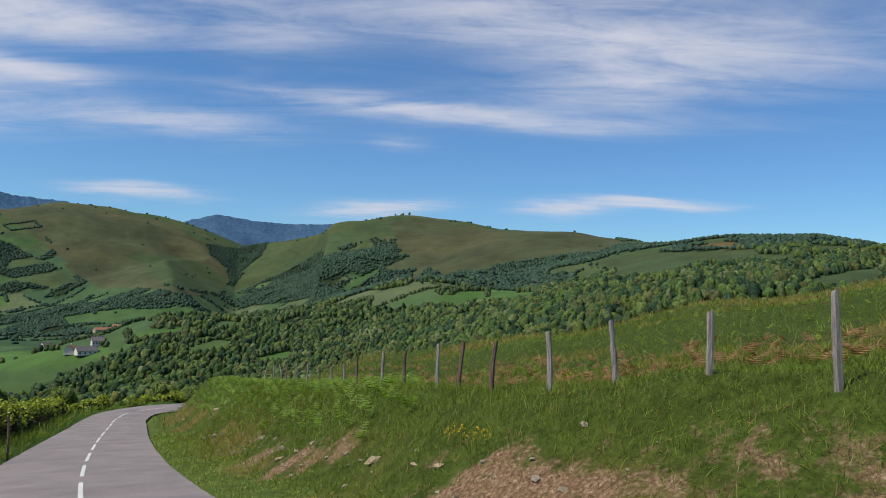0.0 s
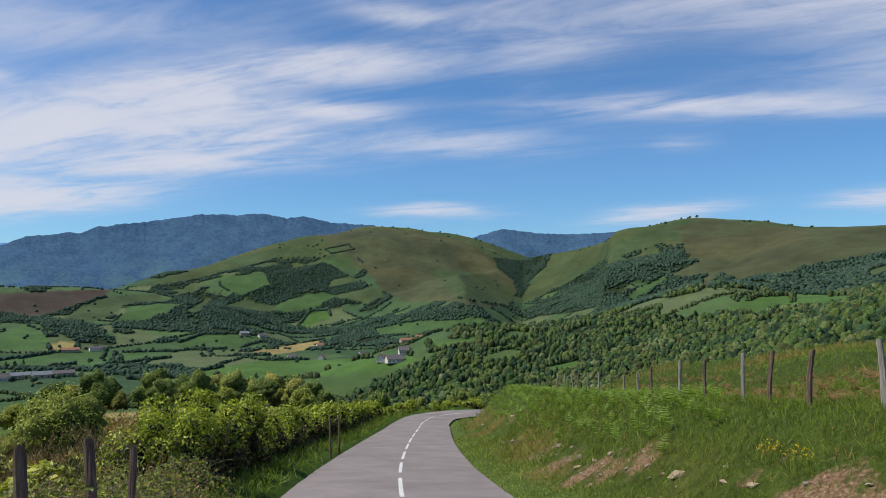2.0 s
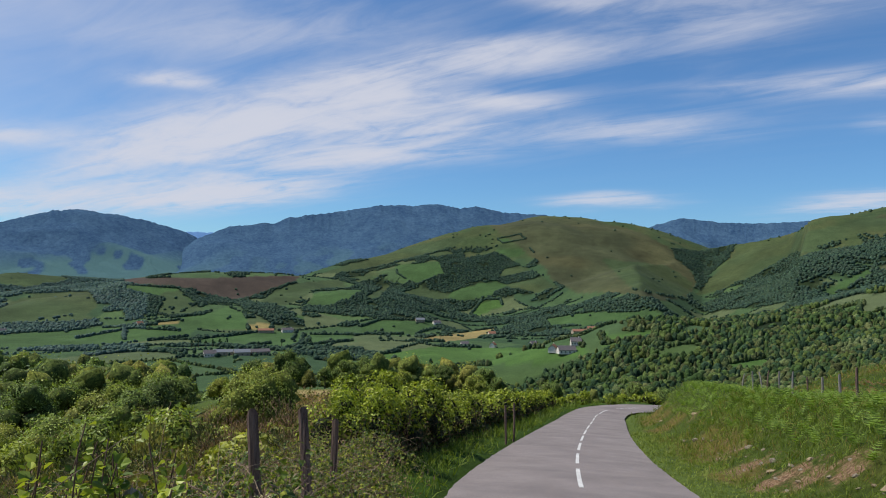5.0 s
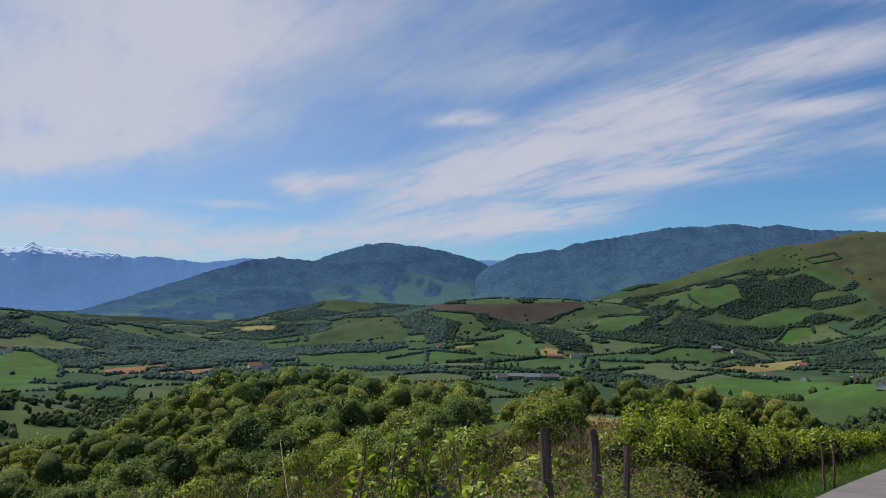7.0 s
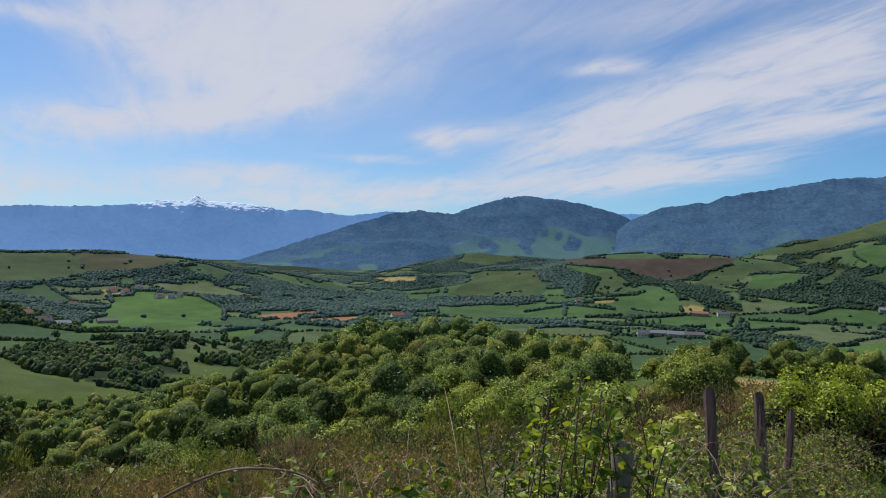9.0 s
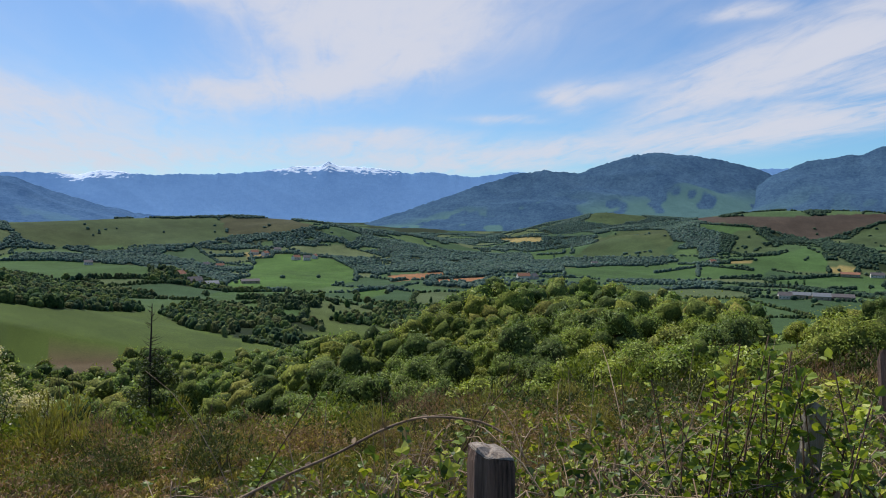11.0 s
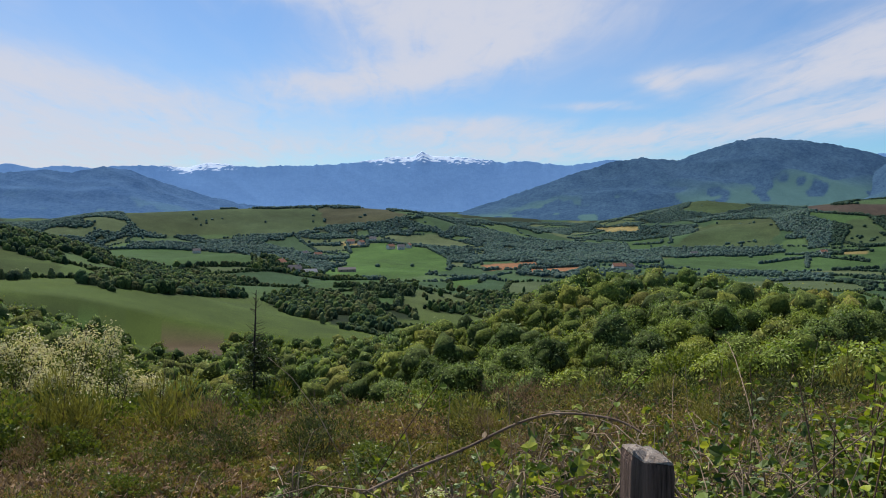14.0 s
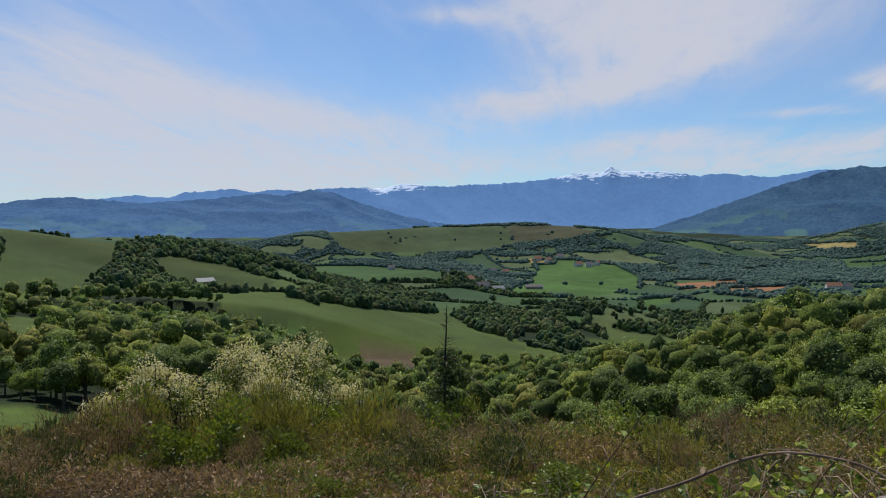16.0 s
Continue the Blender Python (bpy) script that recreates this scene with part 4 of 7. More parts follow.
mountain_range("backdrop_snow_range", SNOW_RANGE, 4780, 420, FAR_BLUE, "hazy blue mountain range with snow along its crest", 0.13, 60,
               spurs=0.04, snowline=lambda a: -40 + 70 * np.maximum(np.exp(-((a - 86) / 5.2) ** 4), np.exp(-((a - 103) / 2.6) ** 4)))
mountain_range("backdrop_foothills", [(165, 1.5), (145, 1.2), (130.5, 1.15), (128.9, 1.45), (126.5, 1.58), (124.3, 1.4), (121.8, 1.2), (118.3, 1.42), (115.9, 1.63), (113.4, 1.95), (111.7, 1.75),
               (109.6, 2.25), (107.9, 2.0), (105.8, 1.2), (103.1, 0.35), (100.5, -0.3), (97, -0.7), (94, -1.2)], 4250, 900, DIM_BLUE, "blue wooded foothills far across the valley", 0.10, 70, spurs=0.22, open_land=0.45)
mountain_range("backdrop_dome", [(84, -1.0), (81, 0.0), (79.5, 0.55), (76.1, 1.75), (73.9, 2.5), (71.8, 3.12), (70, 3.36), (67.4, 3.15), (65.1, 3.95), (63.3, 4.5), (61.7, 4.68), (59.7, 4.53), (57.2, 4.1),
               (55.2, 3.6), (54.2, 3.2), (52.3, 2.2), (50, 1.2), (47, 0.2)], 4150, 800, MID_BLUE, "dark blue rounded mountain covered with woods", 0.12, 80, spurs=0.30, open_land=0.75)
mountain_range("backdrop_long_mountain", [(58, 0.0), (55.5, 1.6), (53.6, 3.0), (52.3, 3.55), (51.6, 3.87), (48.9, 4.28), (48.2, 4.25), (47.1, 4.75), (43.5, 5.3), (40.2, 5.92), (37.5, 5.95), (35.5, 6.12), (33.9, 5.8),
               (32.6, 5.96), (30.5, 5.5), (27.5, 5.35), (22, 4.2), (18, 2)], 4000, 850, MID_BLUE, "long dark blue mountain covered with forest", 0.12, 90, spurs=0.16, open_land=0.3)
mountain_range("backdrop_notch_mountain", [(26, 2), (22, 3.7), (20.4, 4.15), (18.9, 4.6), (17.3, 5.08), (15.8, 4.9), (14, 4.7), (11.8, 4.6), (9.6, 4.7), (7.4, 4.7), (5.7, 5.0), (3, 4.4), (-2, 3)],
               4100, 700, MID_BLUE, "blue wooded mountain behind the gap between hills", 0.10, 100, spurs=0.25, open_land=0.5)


# ---- road ----
def road_material():
    m, nt, bsdf = material("worn_asphalt")
    a, b, c3 = noise_node(nt, 0.6, 5, 0.6), noise_node(nt, 60, 3, 0.7), noise_node(nt, 0.9, 5, 0.7)
    base = ramp(nt, a.outputs[0], [(0.3, lin((112, 103, 99))), (0.7, lin((138, 128, 123)))])
    fine = ramp(nt, b.outputs[0], [(0.3, (0.75, 0.75, 0.75)), (0.7, (1.2, 1.2, 1.2))])
    worn = ramp(nt, c3.outputs[0], [(0.32, (0.90, 0.90, 0.91)), (0.66, (1.06, 1.05, 1.04))])
    nt.links.new(mixc(nt, 1.0, mixc(nt, 1.0, base, fine, "MULTIPLY"), worn, "MULTIPLY"), bsdf.inputs["Base Color"])
    bsdf.inputs["Roughness"].default_value = 0.85
    bump(nt, bsdf, b.outputs[0], 0.4, 0.006)
    return m


def ribbon(name, centre, half_l, half_r, lift, mat, cols=7, crown=0.05, ragged=0.0, seed=0):
    """A strip along a line of places with heights; offsets to its left and right."""
    c = np.asarray(centre)
    d = np.gradient(c[:, :2], axis=0)
    d /= np.linalg.norm(d, axis=1)[:, None]
    nrm = np.column_stack([d[:, 1], -d[:, 0]])
    rows = []
    rng = np.random.RandomState(seed)
    for k in range(cols):
        u = k / (cols - 1)
        off = np.full(len(c), -half_l + u * (half_l + half_r))
        if k in (0, cols - 1) and ragged:
            off = off + rng.uniform(-ragged, ragged, len(c))
        z = c[:, 2] + lift + crown * (1 - (2 * u - 1) ** 2)
        rows.append(np.column_stack([c[:, 0] + nrm[:, 0] * off, c[:, 1] + nrm[:, 1] * off, z]))
    v = np.concatenate(rows)
    n = len(c)
    i, j = np.meshgrid(np.arange(cols - 1), np.arange(n - 1), indexing="ij")
    q = np.stack([i * n + j, i * n + j + 1, (i + 1) * n + j + 1, (i + 1) * n + j], -1).reshape(-1, 4)[:, ::-1]
    return raw_mesh(name, v, q, [mat], smooth=True)


def resample(pts, step):
    p = np.asarray(pts)
    L = np.concatenate([[0], np.cumsum(np.linalg.norm(np.diff(p[:, :2], axis=0), axis=1))])
    s = np.arange(0, L[-1], step)
    return np.column_stack([np.interp(s, L, p[:, k]) for k in range(p.shape[1])]), s


ROADF, ROADS = resample(ROAD, 0.25)
road = tagged(new("road", ribbon("road", ROADF, HALF - 0.18, HALF - 0.15, 0.0, road_material(), 9, 0.05, 0.02)), "narrow worn grey asphalt road running downhill", "road", kind="structure")
PAINT = grain_material("road_paint", lin((168, 166, 162)), lin((222, 220, 214)), 9, 0.7, relief=0.2, dist=0.003)
_k = int(np.argmin(np.hypot(ROADF[:, 0] + 6.8, ROADF[:, 1] - 14.2)))
for q in range(-6, 16):
    s0 = ROADS[_k] + q * 5.15 - 1.35
    sel = (ROADS >= s0) & (ROADS <= s0 + 3.9)
    if sel.sum() > 3:
        part("centre_dash", ribbon("centre_dash", ROADF[sel], -0.09, 0.18, 0.056, PAINT, 2, 0.0), PAINT, road, "white painted centre dash")


# ---- plants: tools ----
def unit(v):
    return v / np.maximum(np.linalg.norm(v, axis=-1, keepdims=True), 1e-9)


def leaf_quads(rng, c, nrm, size, slim=0.55):
    """Pointed leaves (or sprays of them) as rhombs."""
    n = len(c)
    t = unit(np.cross(nrm, rng.normal(size=(n, 3))))
    b = np.cross(nrm, t)
    s = size[:, None]
    v = np.stack([c - t * s, c + b * s * slim + nrm * s * 0.15, c + t * s, c - b * s * slim + nrm * s * 0.15], 1).reshape(-1, 3)
    return v, np.arange(4 * n).reshape(-1, 4)


def leaf_folds(rng, base, along_dir, nrm, size, wide=0.36):
    """Broad pointed leaves folded along the midrib, two quads each."""
    n = len(base)
    t = unit(along_dir)
    b = unit(np.cross(nrm, t))
    nn = np.cross(t, b)
    s = size[:, None]
    pts = [base, base + t * s * 0.35 + b * s * wide + nn * s * 0.10, base + t * s * 0.72 + b * s * wide * 0.72 + nn * s * 0.06, base + t * s - nn * s * 0.12,
           base + t * s * 0.72 - b * s * wide * 0.72 + nn * s * 0.06, base + t * s * 0.35 - b * s * wide + nn * s * 0.10]
    v = np.stack(pts, 1).reshape(-1, 3)
    o = np.arange(n)[:, None] * 6
    q = np.concatenate([o + np.array([[0, 1, 2, 3]]), o + np.array([[0, 3, 4, 5]])])
    return v, q


def tube(pts, radii, sides=6):
    p, r = np.asarray(pts, float), np.asarray(radii, float)
    d = unit(np.gradient(p, axis=0))
    ref = np.array([0.31, 0.87, 0.12])
    u = unit(np.cross(d, ref))
    w = np.cross(d, u)
    a = np.linspace(0, 2 * np.pi, sides, endpoint=False)
    v = (p[:, None] + r[:, None, None] * (u[:, None] * np.cos(a)[None, :, None] + w[:, None] * np.sin(a)[None, :, None])).reshape(-1, 3)
    i, j = np.meshgrid(np.arange(len(p) - 1), np.arange(sides), indexing="ij")
    j2 = (j + 1) % sides
    q = np.stack([i * sides + j, i * sides + j2, (i + 1) * sides + j2, (i + 1) * sides + j], -1).reshape(-1, 4)
    return v, q


def join(pieces):
    vs, qs, n = [], [], 0
    for v, q in pieces:
        vs.append(v)
        qs.append(q + n)
        n += len(v)
    return np.concatenate(vs), np.concatenate(qs)


_t = (1 + 5 ** 0.5) / 2
ICO_V = unit(np.array([(-1, _t, 0), (1, _t, 0), (-1, -_t, 0), (1, -_t, 0), (0, -1, _t), (0, 1, _t), (0, -1, -_t), (0, 1, -_t), (_t, 0, -1), (_t, 0, 1), (-_t, 0, -1), (-_t, 0, 1)]))
ICO_F = np.array([(0, 11, 5), (0, 5, 1), (0, 1, 7), (0, 7, 10), (0, 10, 11), (1, 5, 9), (5, 11, 4), (11, 10, 2), (10, 7, 6), (7, 1, 8), (3, 9, 4), (3, 4, 2), (3, 2, 6), (3, 6, 8),
                  (3, 8, 9), (4, 9, 5), (2, 4, 11), (6, 2, 10), (8, 6, 7), (9, 8, 1)])


def blob(rng, c, rad, squash=0.85, rough=0.22):
    v = ICO_V * (1 + rng.uniform(-rough, rough, (len(ICO_V), 1))) * rad * rng.uniform(0.85, 1.15, (1, 3))
    v[:, 2] *= squash
    return v + c, ICO_F


def clumps_in(rng, k, R, zc, hz):
    d = unit(rng.normal(size=(k, 3)))
    d[:, 2] = np.abs(d[:, 2]) * 1.2 - 0.45
    f = rng.uniform(0.42, 0.74, k)[:, None]
    f[0], d[0] = 0.35, (0, 0, 1)
    return d * f * np.array([R, R, hz]) + np.array([0, 0, zc])


def crown_leaves(rng, n, centres, rho, leaf, droop=0.0):
    k = rng.randint(0, len(centres), n)
    d = unit(rng.normal(size=(n, 3)) + np.array([0, 0, 0.25]))
    pos = centres[k] + d * (rho[k] * rng.uniform(0.78, 1.22, n))[:, None]
    nrm = unit(d + 0.5 * rng.normal(size=(n, 3)) + np.array([0, 0, 0.25]))
    return leaf_quads(rng, pos, nrm, leaf * rng.uniform(0.6, 1.3, n))


BARK = grain_material("bark", lin((58, 48, 38)), lin((104, 92, 76)), 6, 0.95, (1, 1, 0.25), 0.8, 0.02)
LEAF = leaf_material("leaf_broad", lin((106, 118, 48)), lin((178, 182, 90)), 0.30, tinted=True)
# far leaves carry distance haze in their cooler colour
LEAF_FAR_HAZE = leaf_material("leaf_far_haze", lin((92, 116, 92)), lin((134, 152, 116)), 0.18, tinted=True, gloss=0.8)


def canopy_material(name, dark, light, scale):
    """The outside of a crown: light leaf speckle, shade between sprays painted as dark spots."""
    m, nt, bsdf = material(name)
    a, b = noise_node(nt, scale, 4, 0.75), noise_node(nt, scale * 0.28, 3, 0.6)
    s = nt.nodes.new("ShaderNodeMath")
    s.operation = "MULTIPLY_ADD"
    nt.links.new(b.outputs[0], s.inputs[0])
    s.inputs[1].default_value = 0.5
    nt.links.new(a.outputs[0], s.inputs[2])
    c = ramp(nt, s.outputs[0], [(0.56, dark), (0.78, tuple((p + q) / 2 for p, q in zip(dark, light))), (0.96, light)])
    at = nt.nodes.new("ShaderNodeAttribute")
    at.attribute_name = "tint"
    nt.links.new(mixc(nt, 1.0, c, at.outputs["Color"], "MULTIPLY"), bsdf.inputs["Base Color"])
    bsdf.inputs["Roughness"].default_value = 0.9
    bsdf.inputs["Specular IOR Level"].default_value = 0.1
    bump(nt, bsdf, s.outputs[0], 1.0, 0.9 / scale)
    return m


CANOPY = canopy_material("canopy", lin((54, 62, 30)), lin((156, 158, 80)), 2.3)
# Far crowns: haze painted in as bluer, flatter colour; slight blue in the mid ones
CANOPY_FAR_HAZE = canopy_material("canopy_far_haze", lin((36, 54, 50)), lin((86, 106, 84)), 0.7)
CANOPY_SOUTH_HAZE = canopy_material("canopy_valley_haze", lin((58, 76, 78)), lin((106, 126, 110)), 0.7)
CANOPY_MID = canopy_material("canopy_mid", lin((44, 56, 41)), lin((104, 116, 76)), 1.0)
TINTS = [(0.80, 0.95, 0.85), (1.0, 1.0, 0.9), (0.62, 0.78, 0.76), (1.12, 1.12, 0.8), (0.70, 0.86, 0.90), (0.95, 1.08, 0.8), (0.50, 0.64, 0.66), (1.15, 1.2, 0.9), (0.75, 0.9, 0.7), (1.0, 0.92, 0.8), (0.85, 0.95, 0.8), (1.22, 1.12, 1.0)]


def limbs(rng, h, r, centres, sides=6, shape=0.45):
    """A trunk with limbs that reach into the clumps of the crown."""
    bend = rng.normal(size=2) * 0.04 * h
    zs = np.linspace(-0.4, h * 0.8, 6)
    trunk = np.column_stack([bend[0] * (zs / h) ** 2, bend[1] * (zs / h) ** 2, zs])
    out = [tube(trunk, r * np.linspace(1.15, 0.25, 6), sides)]
    for c in centres[:7]:
        f = rng.uniform(0.3, 0.75)
        a = trunk[0] + (trunk[-1] - trunk[0]) * f
        m = (a + c) / 2 + np.array([0, 0, 0.08 * h])
        out.append(tube(np.array([a, m, c]), r * np.array([0.42, 0.28, 0.1]), 4))
    return join(out)


def tree_meshes(seed, h, R, n, leaf, nclump=9, tint=(1, 1, 1), mat=LEAF, low=0.08, skin=CANOPY):
    rng = np.random.RandomState(seed)
    zc, hz = h * (1 + low) / 2, h * (1 - low) / 2 * 1.05
    cs = clumps_in(rng, nclump, R, zc, hz)
    rho = R * rng.uniform(0.30, 0.50, nclump)
    rho[0] = R * 0.55
    tv, tq = limbs(rng, h, 0.022 * h + 0.03, cs)
    lv, lq = crown_leaves(rng, n, cs, rho, leaf)
    cv = [blob(rng, c, q * 0.88, 0.88, 0.3)[0] for c, q in zip(cs, rho)]
    o = len(lv)
    core = np.concatenate([ICO_F + o + k * len(ICO_V) for k in range(nclump)])
    allv = np.concatenate([lv, *cv])
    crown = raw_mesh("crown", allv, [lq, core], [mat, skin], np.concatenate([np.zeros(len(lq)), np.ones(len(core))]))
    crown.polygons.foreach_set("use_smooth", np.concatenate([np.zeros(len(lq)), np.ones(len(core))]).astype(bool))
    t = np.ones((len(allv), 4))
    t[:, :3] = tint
    # inner lumps painted darker, as shade behind the leaves
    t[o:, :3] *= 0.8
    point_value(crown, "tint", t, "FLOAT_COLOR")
    return raw_mesh("trunk", tv, tq, [BARK], smooth=True), crown


def tree_thing(name, meshes, label, category, group=""):
    root = new(name)
    part("trunk", meshes[0], None, root)
    part("crown", meshes[1], None, root)
    return tagged(root, label, category, group)


def place(x, y, turn=0.0, scale=1.0, sink=0.0, tall=1.0):
    return Matrix.Translation((x, y, ground_z(x, y) - sink)) @ Matrix.Rotation(turn, 4, "Z") @ Matrix.Diagonal((scale, scale, scale * tall, 1))


def put(proto, x, y, turn=0.0, scale=1.0, sink=0.1, tall=1.0):
    ob = copy_thing(proto, Matrix.Translation((x, y, ground_z(x, y) - sink)) @ Matrix.Rotation(turn, 4, "Z"))
    ob.scale = (scale, scale, scale * tall)
    return ob


def scatter(seed, n, a0, a1, r0, r1, gap, test, first=None):
    """Random places in a sector, kept apart, where test(x, y, z) beats a random draw."""
    rng = np.random.RandomState(seed)
    az = rng.uniform(a0, a1, n)
    r = np.sqrt(rng.uniform(r0 * r0, r1 * r1, n))
    x, y = -np.sin(np.radians(az)) * r, np.cos(np.radians(az)) * r
    if first is not None:
        ok = first(x, y)
        x, y = x[ok], y[ok]
    z = land(x, y)
    keep = test(x, y, z) > rng.rand(len(x))
    x, y, z = x[keep], y[keep], z[keep]
    seen, out = {}, []
    for i in range(len(x)):
        k = (int(math.floor(x[i] / gap)), int(math.floor(y[i] / gap)))
        if all((x[i] - x[j]) ** 2 + (y[i] - y[j]) ** 2 > gap * gap for dx in (-1, 0, 1) for dy in (-1, 0, 1) for j in seen.get((k[0] + dx, k[1] + dy), ())):
            seen.setdefault(k, []).append(i)
            out.append(i)
    return x[out], y[out], z[out]


# ---- woods near the road: single trees ----
PROTO_SPECS = [(0, 8.5, 3.1, 1500, 0.30, 0), (1, 7.2, 2.7, 1300, 0.28, 1), (2, 9.5, 3.3, 1600, 0.31, 2), (3, 6.0, 2.6, 1200, 0.26, 3), (4, 8.0, 2.5, 1300, 0.28, 4), (5, 7.0, 3.0, 1400, 0.28, 5), (6, 9.0, 3.0, 1500, 0.30, 6), (7, 5.5, 2.4, 1100, 0.26, 7)]
KINDS = ["leafy broad tree in mid green, standing in dense woodland", "young tree with fresh yellow-green leaves in the woodland", "tall dark green tree in the woodland",
         "small bright olive-green tree at the wood's edge", "narrow blue-green tree among denser woodland", "round fresh green tree on the wooded slope",
         "dark shady tree in the wooded hollow", "low light green tree at the wood's edge"]
PROTOS = []
for k, (sd, h, R, n, lf, ti) in enumerate(PROTO_SPECS):
    PROTOS.append(tree_thing("tree", tree_meshes(200 + sd, h, R * 1.1, 2100, 0.145, 17, TINTS[ti]), KINDS[k], "tree", "trees of the near wood"))
rng = np.random.RandomState(77)
nx, ny, nz_ = scatter(5, 10400, 12, 139, 62, 420, 3.9, lambda x, y, z: wood_at(x, y, z))
order = np.argsort(np.hypot(nx, ny))
nx, ny, nz_ = nx[order], ny[order], nz_[order]
single = min(220, len(nx))
used = set()
for i in range(single):
    k = rng.randint(0, len(PROTOS))
    rr = math.hypot(nx[i], ny[i])
    sc = rng.uniform(0.75, 1.15) * (0.55 if rr < 74 else 0.62 if nx[i] > -0.79 * rr else 0.8 if rr < 95 else 1.0)
    if k not in used:
        used.add(k)
        PROTOS[k].matrix_basis = Matrix.Translation((nx[i], ny[i], nz_[i] - 0.1)) @ Matrix.Rotation(rng.uniform(0, 6), 4, "Z")
        PROTOS[k].scale = (sc, sc, sc)
    else:
        put(PROTOS[k], nx[i], ny[i], rng.uniform(0, 6.28), sc, 0.1, rng.uniform(0.85, 1.15))


ex, ey, ez = scatter(15, 900, 56, 100, 50, 66, 2.5, lambda x, y, z: np.ones(len(x)) * 0.9)
for i in range(min(70, len(ex))):
    put(PROTOS[(0, 1, 3, 5, 7, 4, 1, 2)[rng.randint(8)]], ex[i], ey[i], rng.uniform(0, 6.28), rng.uniform(0.30, 0.52) * (0.75 if math.hypot(ex[i], ey[i]) < 56 else 1.1), 0.1, rng.uniform(0.85, 1.15))


# ---- woods further off: joined ----
def stuff_trees(name, label, xs, ys, zs, variants, mats, seed, size=(0.8, 1.2), sink=0.3, tint_pool=TINTS, rounded=False, height=None):
    """Many trees in one mesh; variants are (leaf verts, quads, lump verts, tris)."""
    rng = np.random.RandomState(seed)
    V, Q, T, tint, n = [], [], [], [], 0
    patch = lumps(np.asarray(xs), np.asarray(ys), 34, seed + 3) * 1.6 + lumps(np.asarray(xs), np.asarray(ys), 12, seed + 4)
    pick = np.clip((0.5 + 0.42 * patch) * len(tint_pool), 0, len(tint_pool) - 1)
    height = np.ones(len(xs)) if height is None else height
    for x, y, z, at, part_of in zip(xs, ys, zs, pick, height):
        lv, lq, cv, cf = variants[rng.randint(len(variants))]
        s, a = rng.uniform(*size) * part_of, rng.uniform(0, 6.28)
        M = np.array([[math.cos(a), -math.sin(a), 0], [math.sin(a), math.cos(a), 0], [0, 0, rng.uniform(0.85, 1.2)]]) * s
        o = np.array([x, y, z - sink])
        tc = np.array(tint_pool[int(at) if rng.rand() < 0.6 else rng.randint(len(tint_pool))]) * rng.uniform(0.8, 1.2)
        if len(lv):
            V.append(lv @ M.T + o)
            Q.append(lq + n)
            tint.append(np.tile(tc, (len(lv), 1)))
            n += len(lv)
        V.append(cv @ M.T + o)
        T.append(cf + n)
        # lumps tinted darker than the leaves to put crown shade in the colour
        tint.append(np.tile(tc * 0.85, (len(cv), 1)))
        n += len(cv)
    blocks = ([np.concatenate(Q)] if Q else []) + [np.concatenate(T)]
    nq = len(blocks[0]) if Q else 0
    kind = np.concatenate([np.zeros(nq), np.ones(len(blocks[-1]))])
    me = raw_mesh(name, np.concatenate(V), blocks, mats, kind)
    me.polygons.foreach_set("use_smooth", kind.astype(bool) & rounded)
    t = np.concatenate(tint)
    point_value(me, "tint", np.column_stack([t, np.ones(len(t))]), "FLOAT_COLOR")
    return tagged(new(name, me), label, "woodland", kind="stuff")


def soft_variant(seed, h, R, n, leaf, k):
    """One tree of the joined woods: a few lumps, rough with sprays of leaves."""
    rng = np.random.RandomState(seed)
    cs = clumps_in(rng, k, R, h / 2, h / 2)
    rho = R * rng.uniform(0.42, 0.6, k)
    rho[0] = R * 0.72
    lv, lq = crown_leaves(rng, n, cs, rho, leaf)
    lumps_of = [blob(rng, c, q * 0.88, 0.95, 0.3)[0] for c, q in zip(cs, rho)]
    return lv, lq, np.concatenate(lumps_of), np.concatenate([ICO_F + len(ICO_V) * i for i in range(k)])


MIDV = [soft_variant(300 + k, 8.5, 3.3, 300, 0.20, 8) for k in range(7)]
shown = open_to_road(nx, ny, nz_, 9.0)
open_slope = (np.abs(to_polar(nx, ny)[0] - 104.8) < 3.2) & (np.hypot(nx, ny) > 280)
far_part = (np.hypot(nx, ny) > 190) & shown & ~open_slope
far_part[:single] = False
near_part = (np.hypot(nx, ny) <= 190) & shown
near_part[:single] = False
LOWV = [soft_variant(330 + k, 8.5, 3.5, 120, 0.38, 6) for k in range(7)]
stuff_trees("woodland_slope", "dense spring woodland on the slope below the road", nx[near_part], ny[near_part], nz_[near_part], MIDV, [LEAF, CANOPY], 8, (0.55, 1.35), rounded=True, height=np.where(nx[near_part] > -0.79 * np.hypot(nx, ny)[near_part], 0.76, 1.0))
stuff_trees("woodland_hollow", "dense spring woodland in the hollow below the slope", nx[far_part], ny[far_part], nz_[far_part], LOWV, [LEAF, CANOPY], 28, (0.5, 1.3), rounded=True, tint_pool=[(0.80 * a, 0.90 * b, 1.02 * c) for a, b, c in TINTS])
for k in range(6):
    p = polar(126.8 + 0.9 * k, 112 + 5 * (k % 3))
    put(PROTOS[(2, 0, 6, 5, 2, 4)[k]], p.x, p.y, k * 1.3, 0.55 + 0.06 * (k % 3))


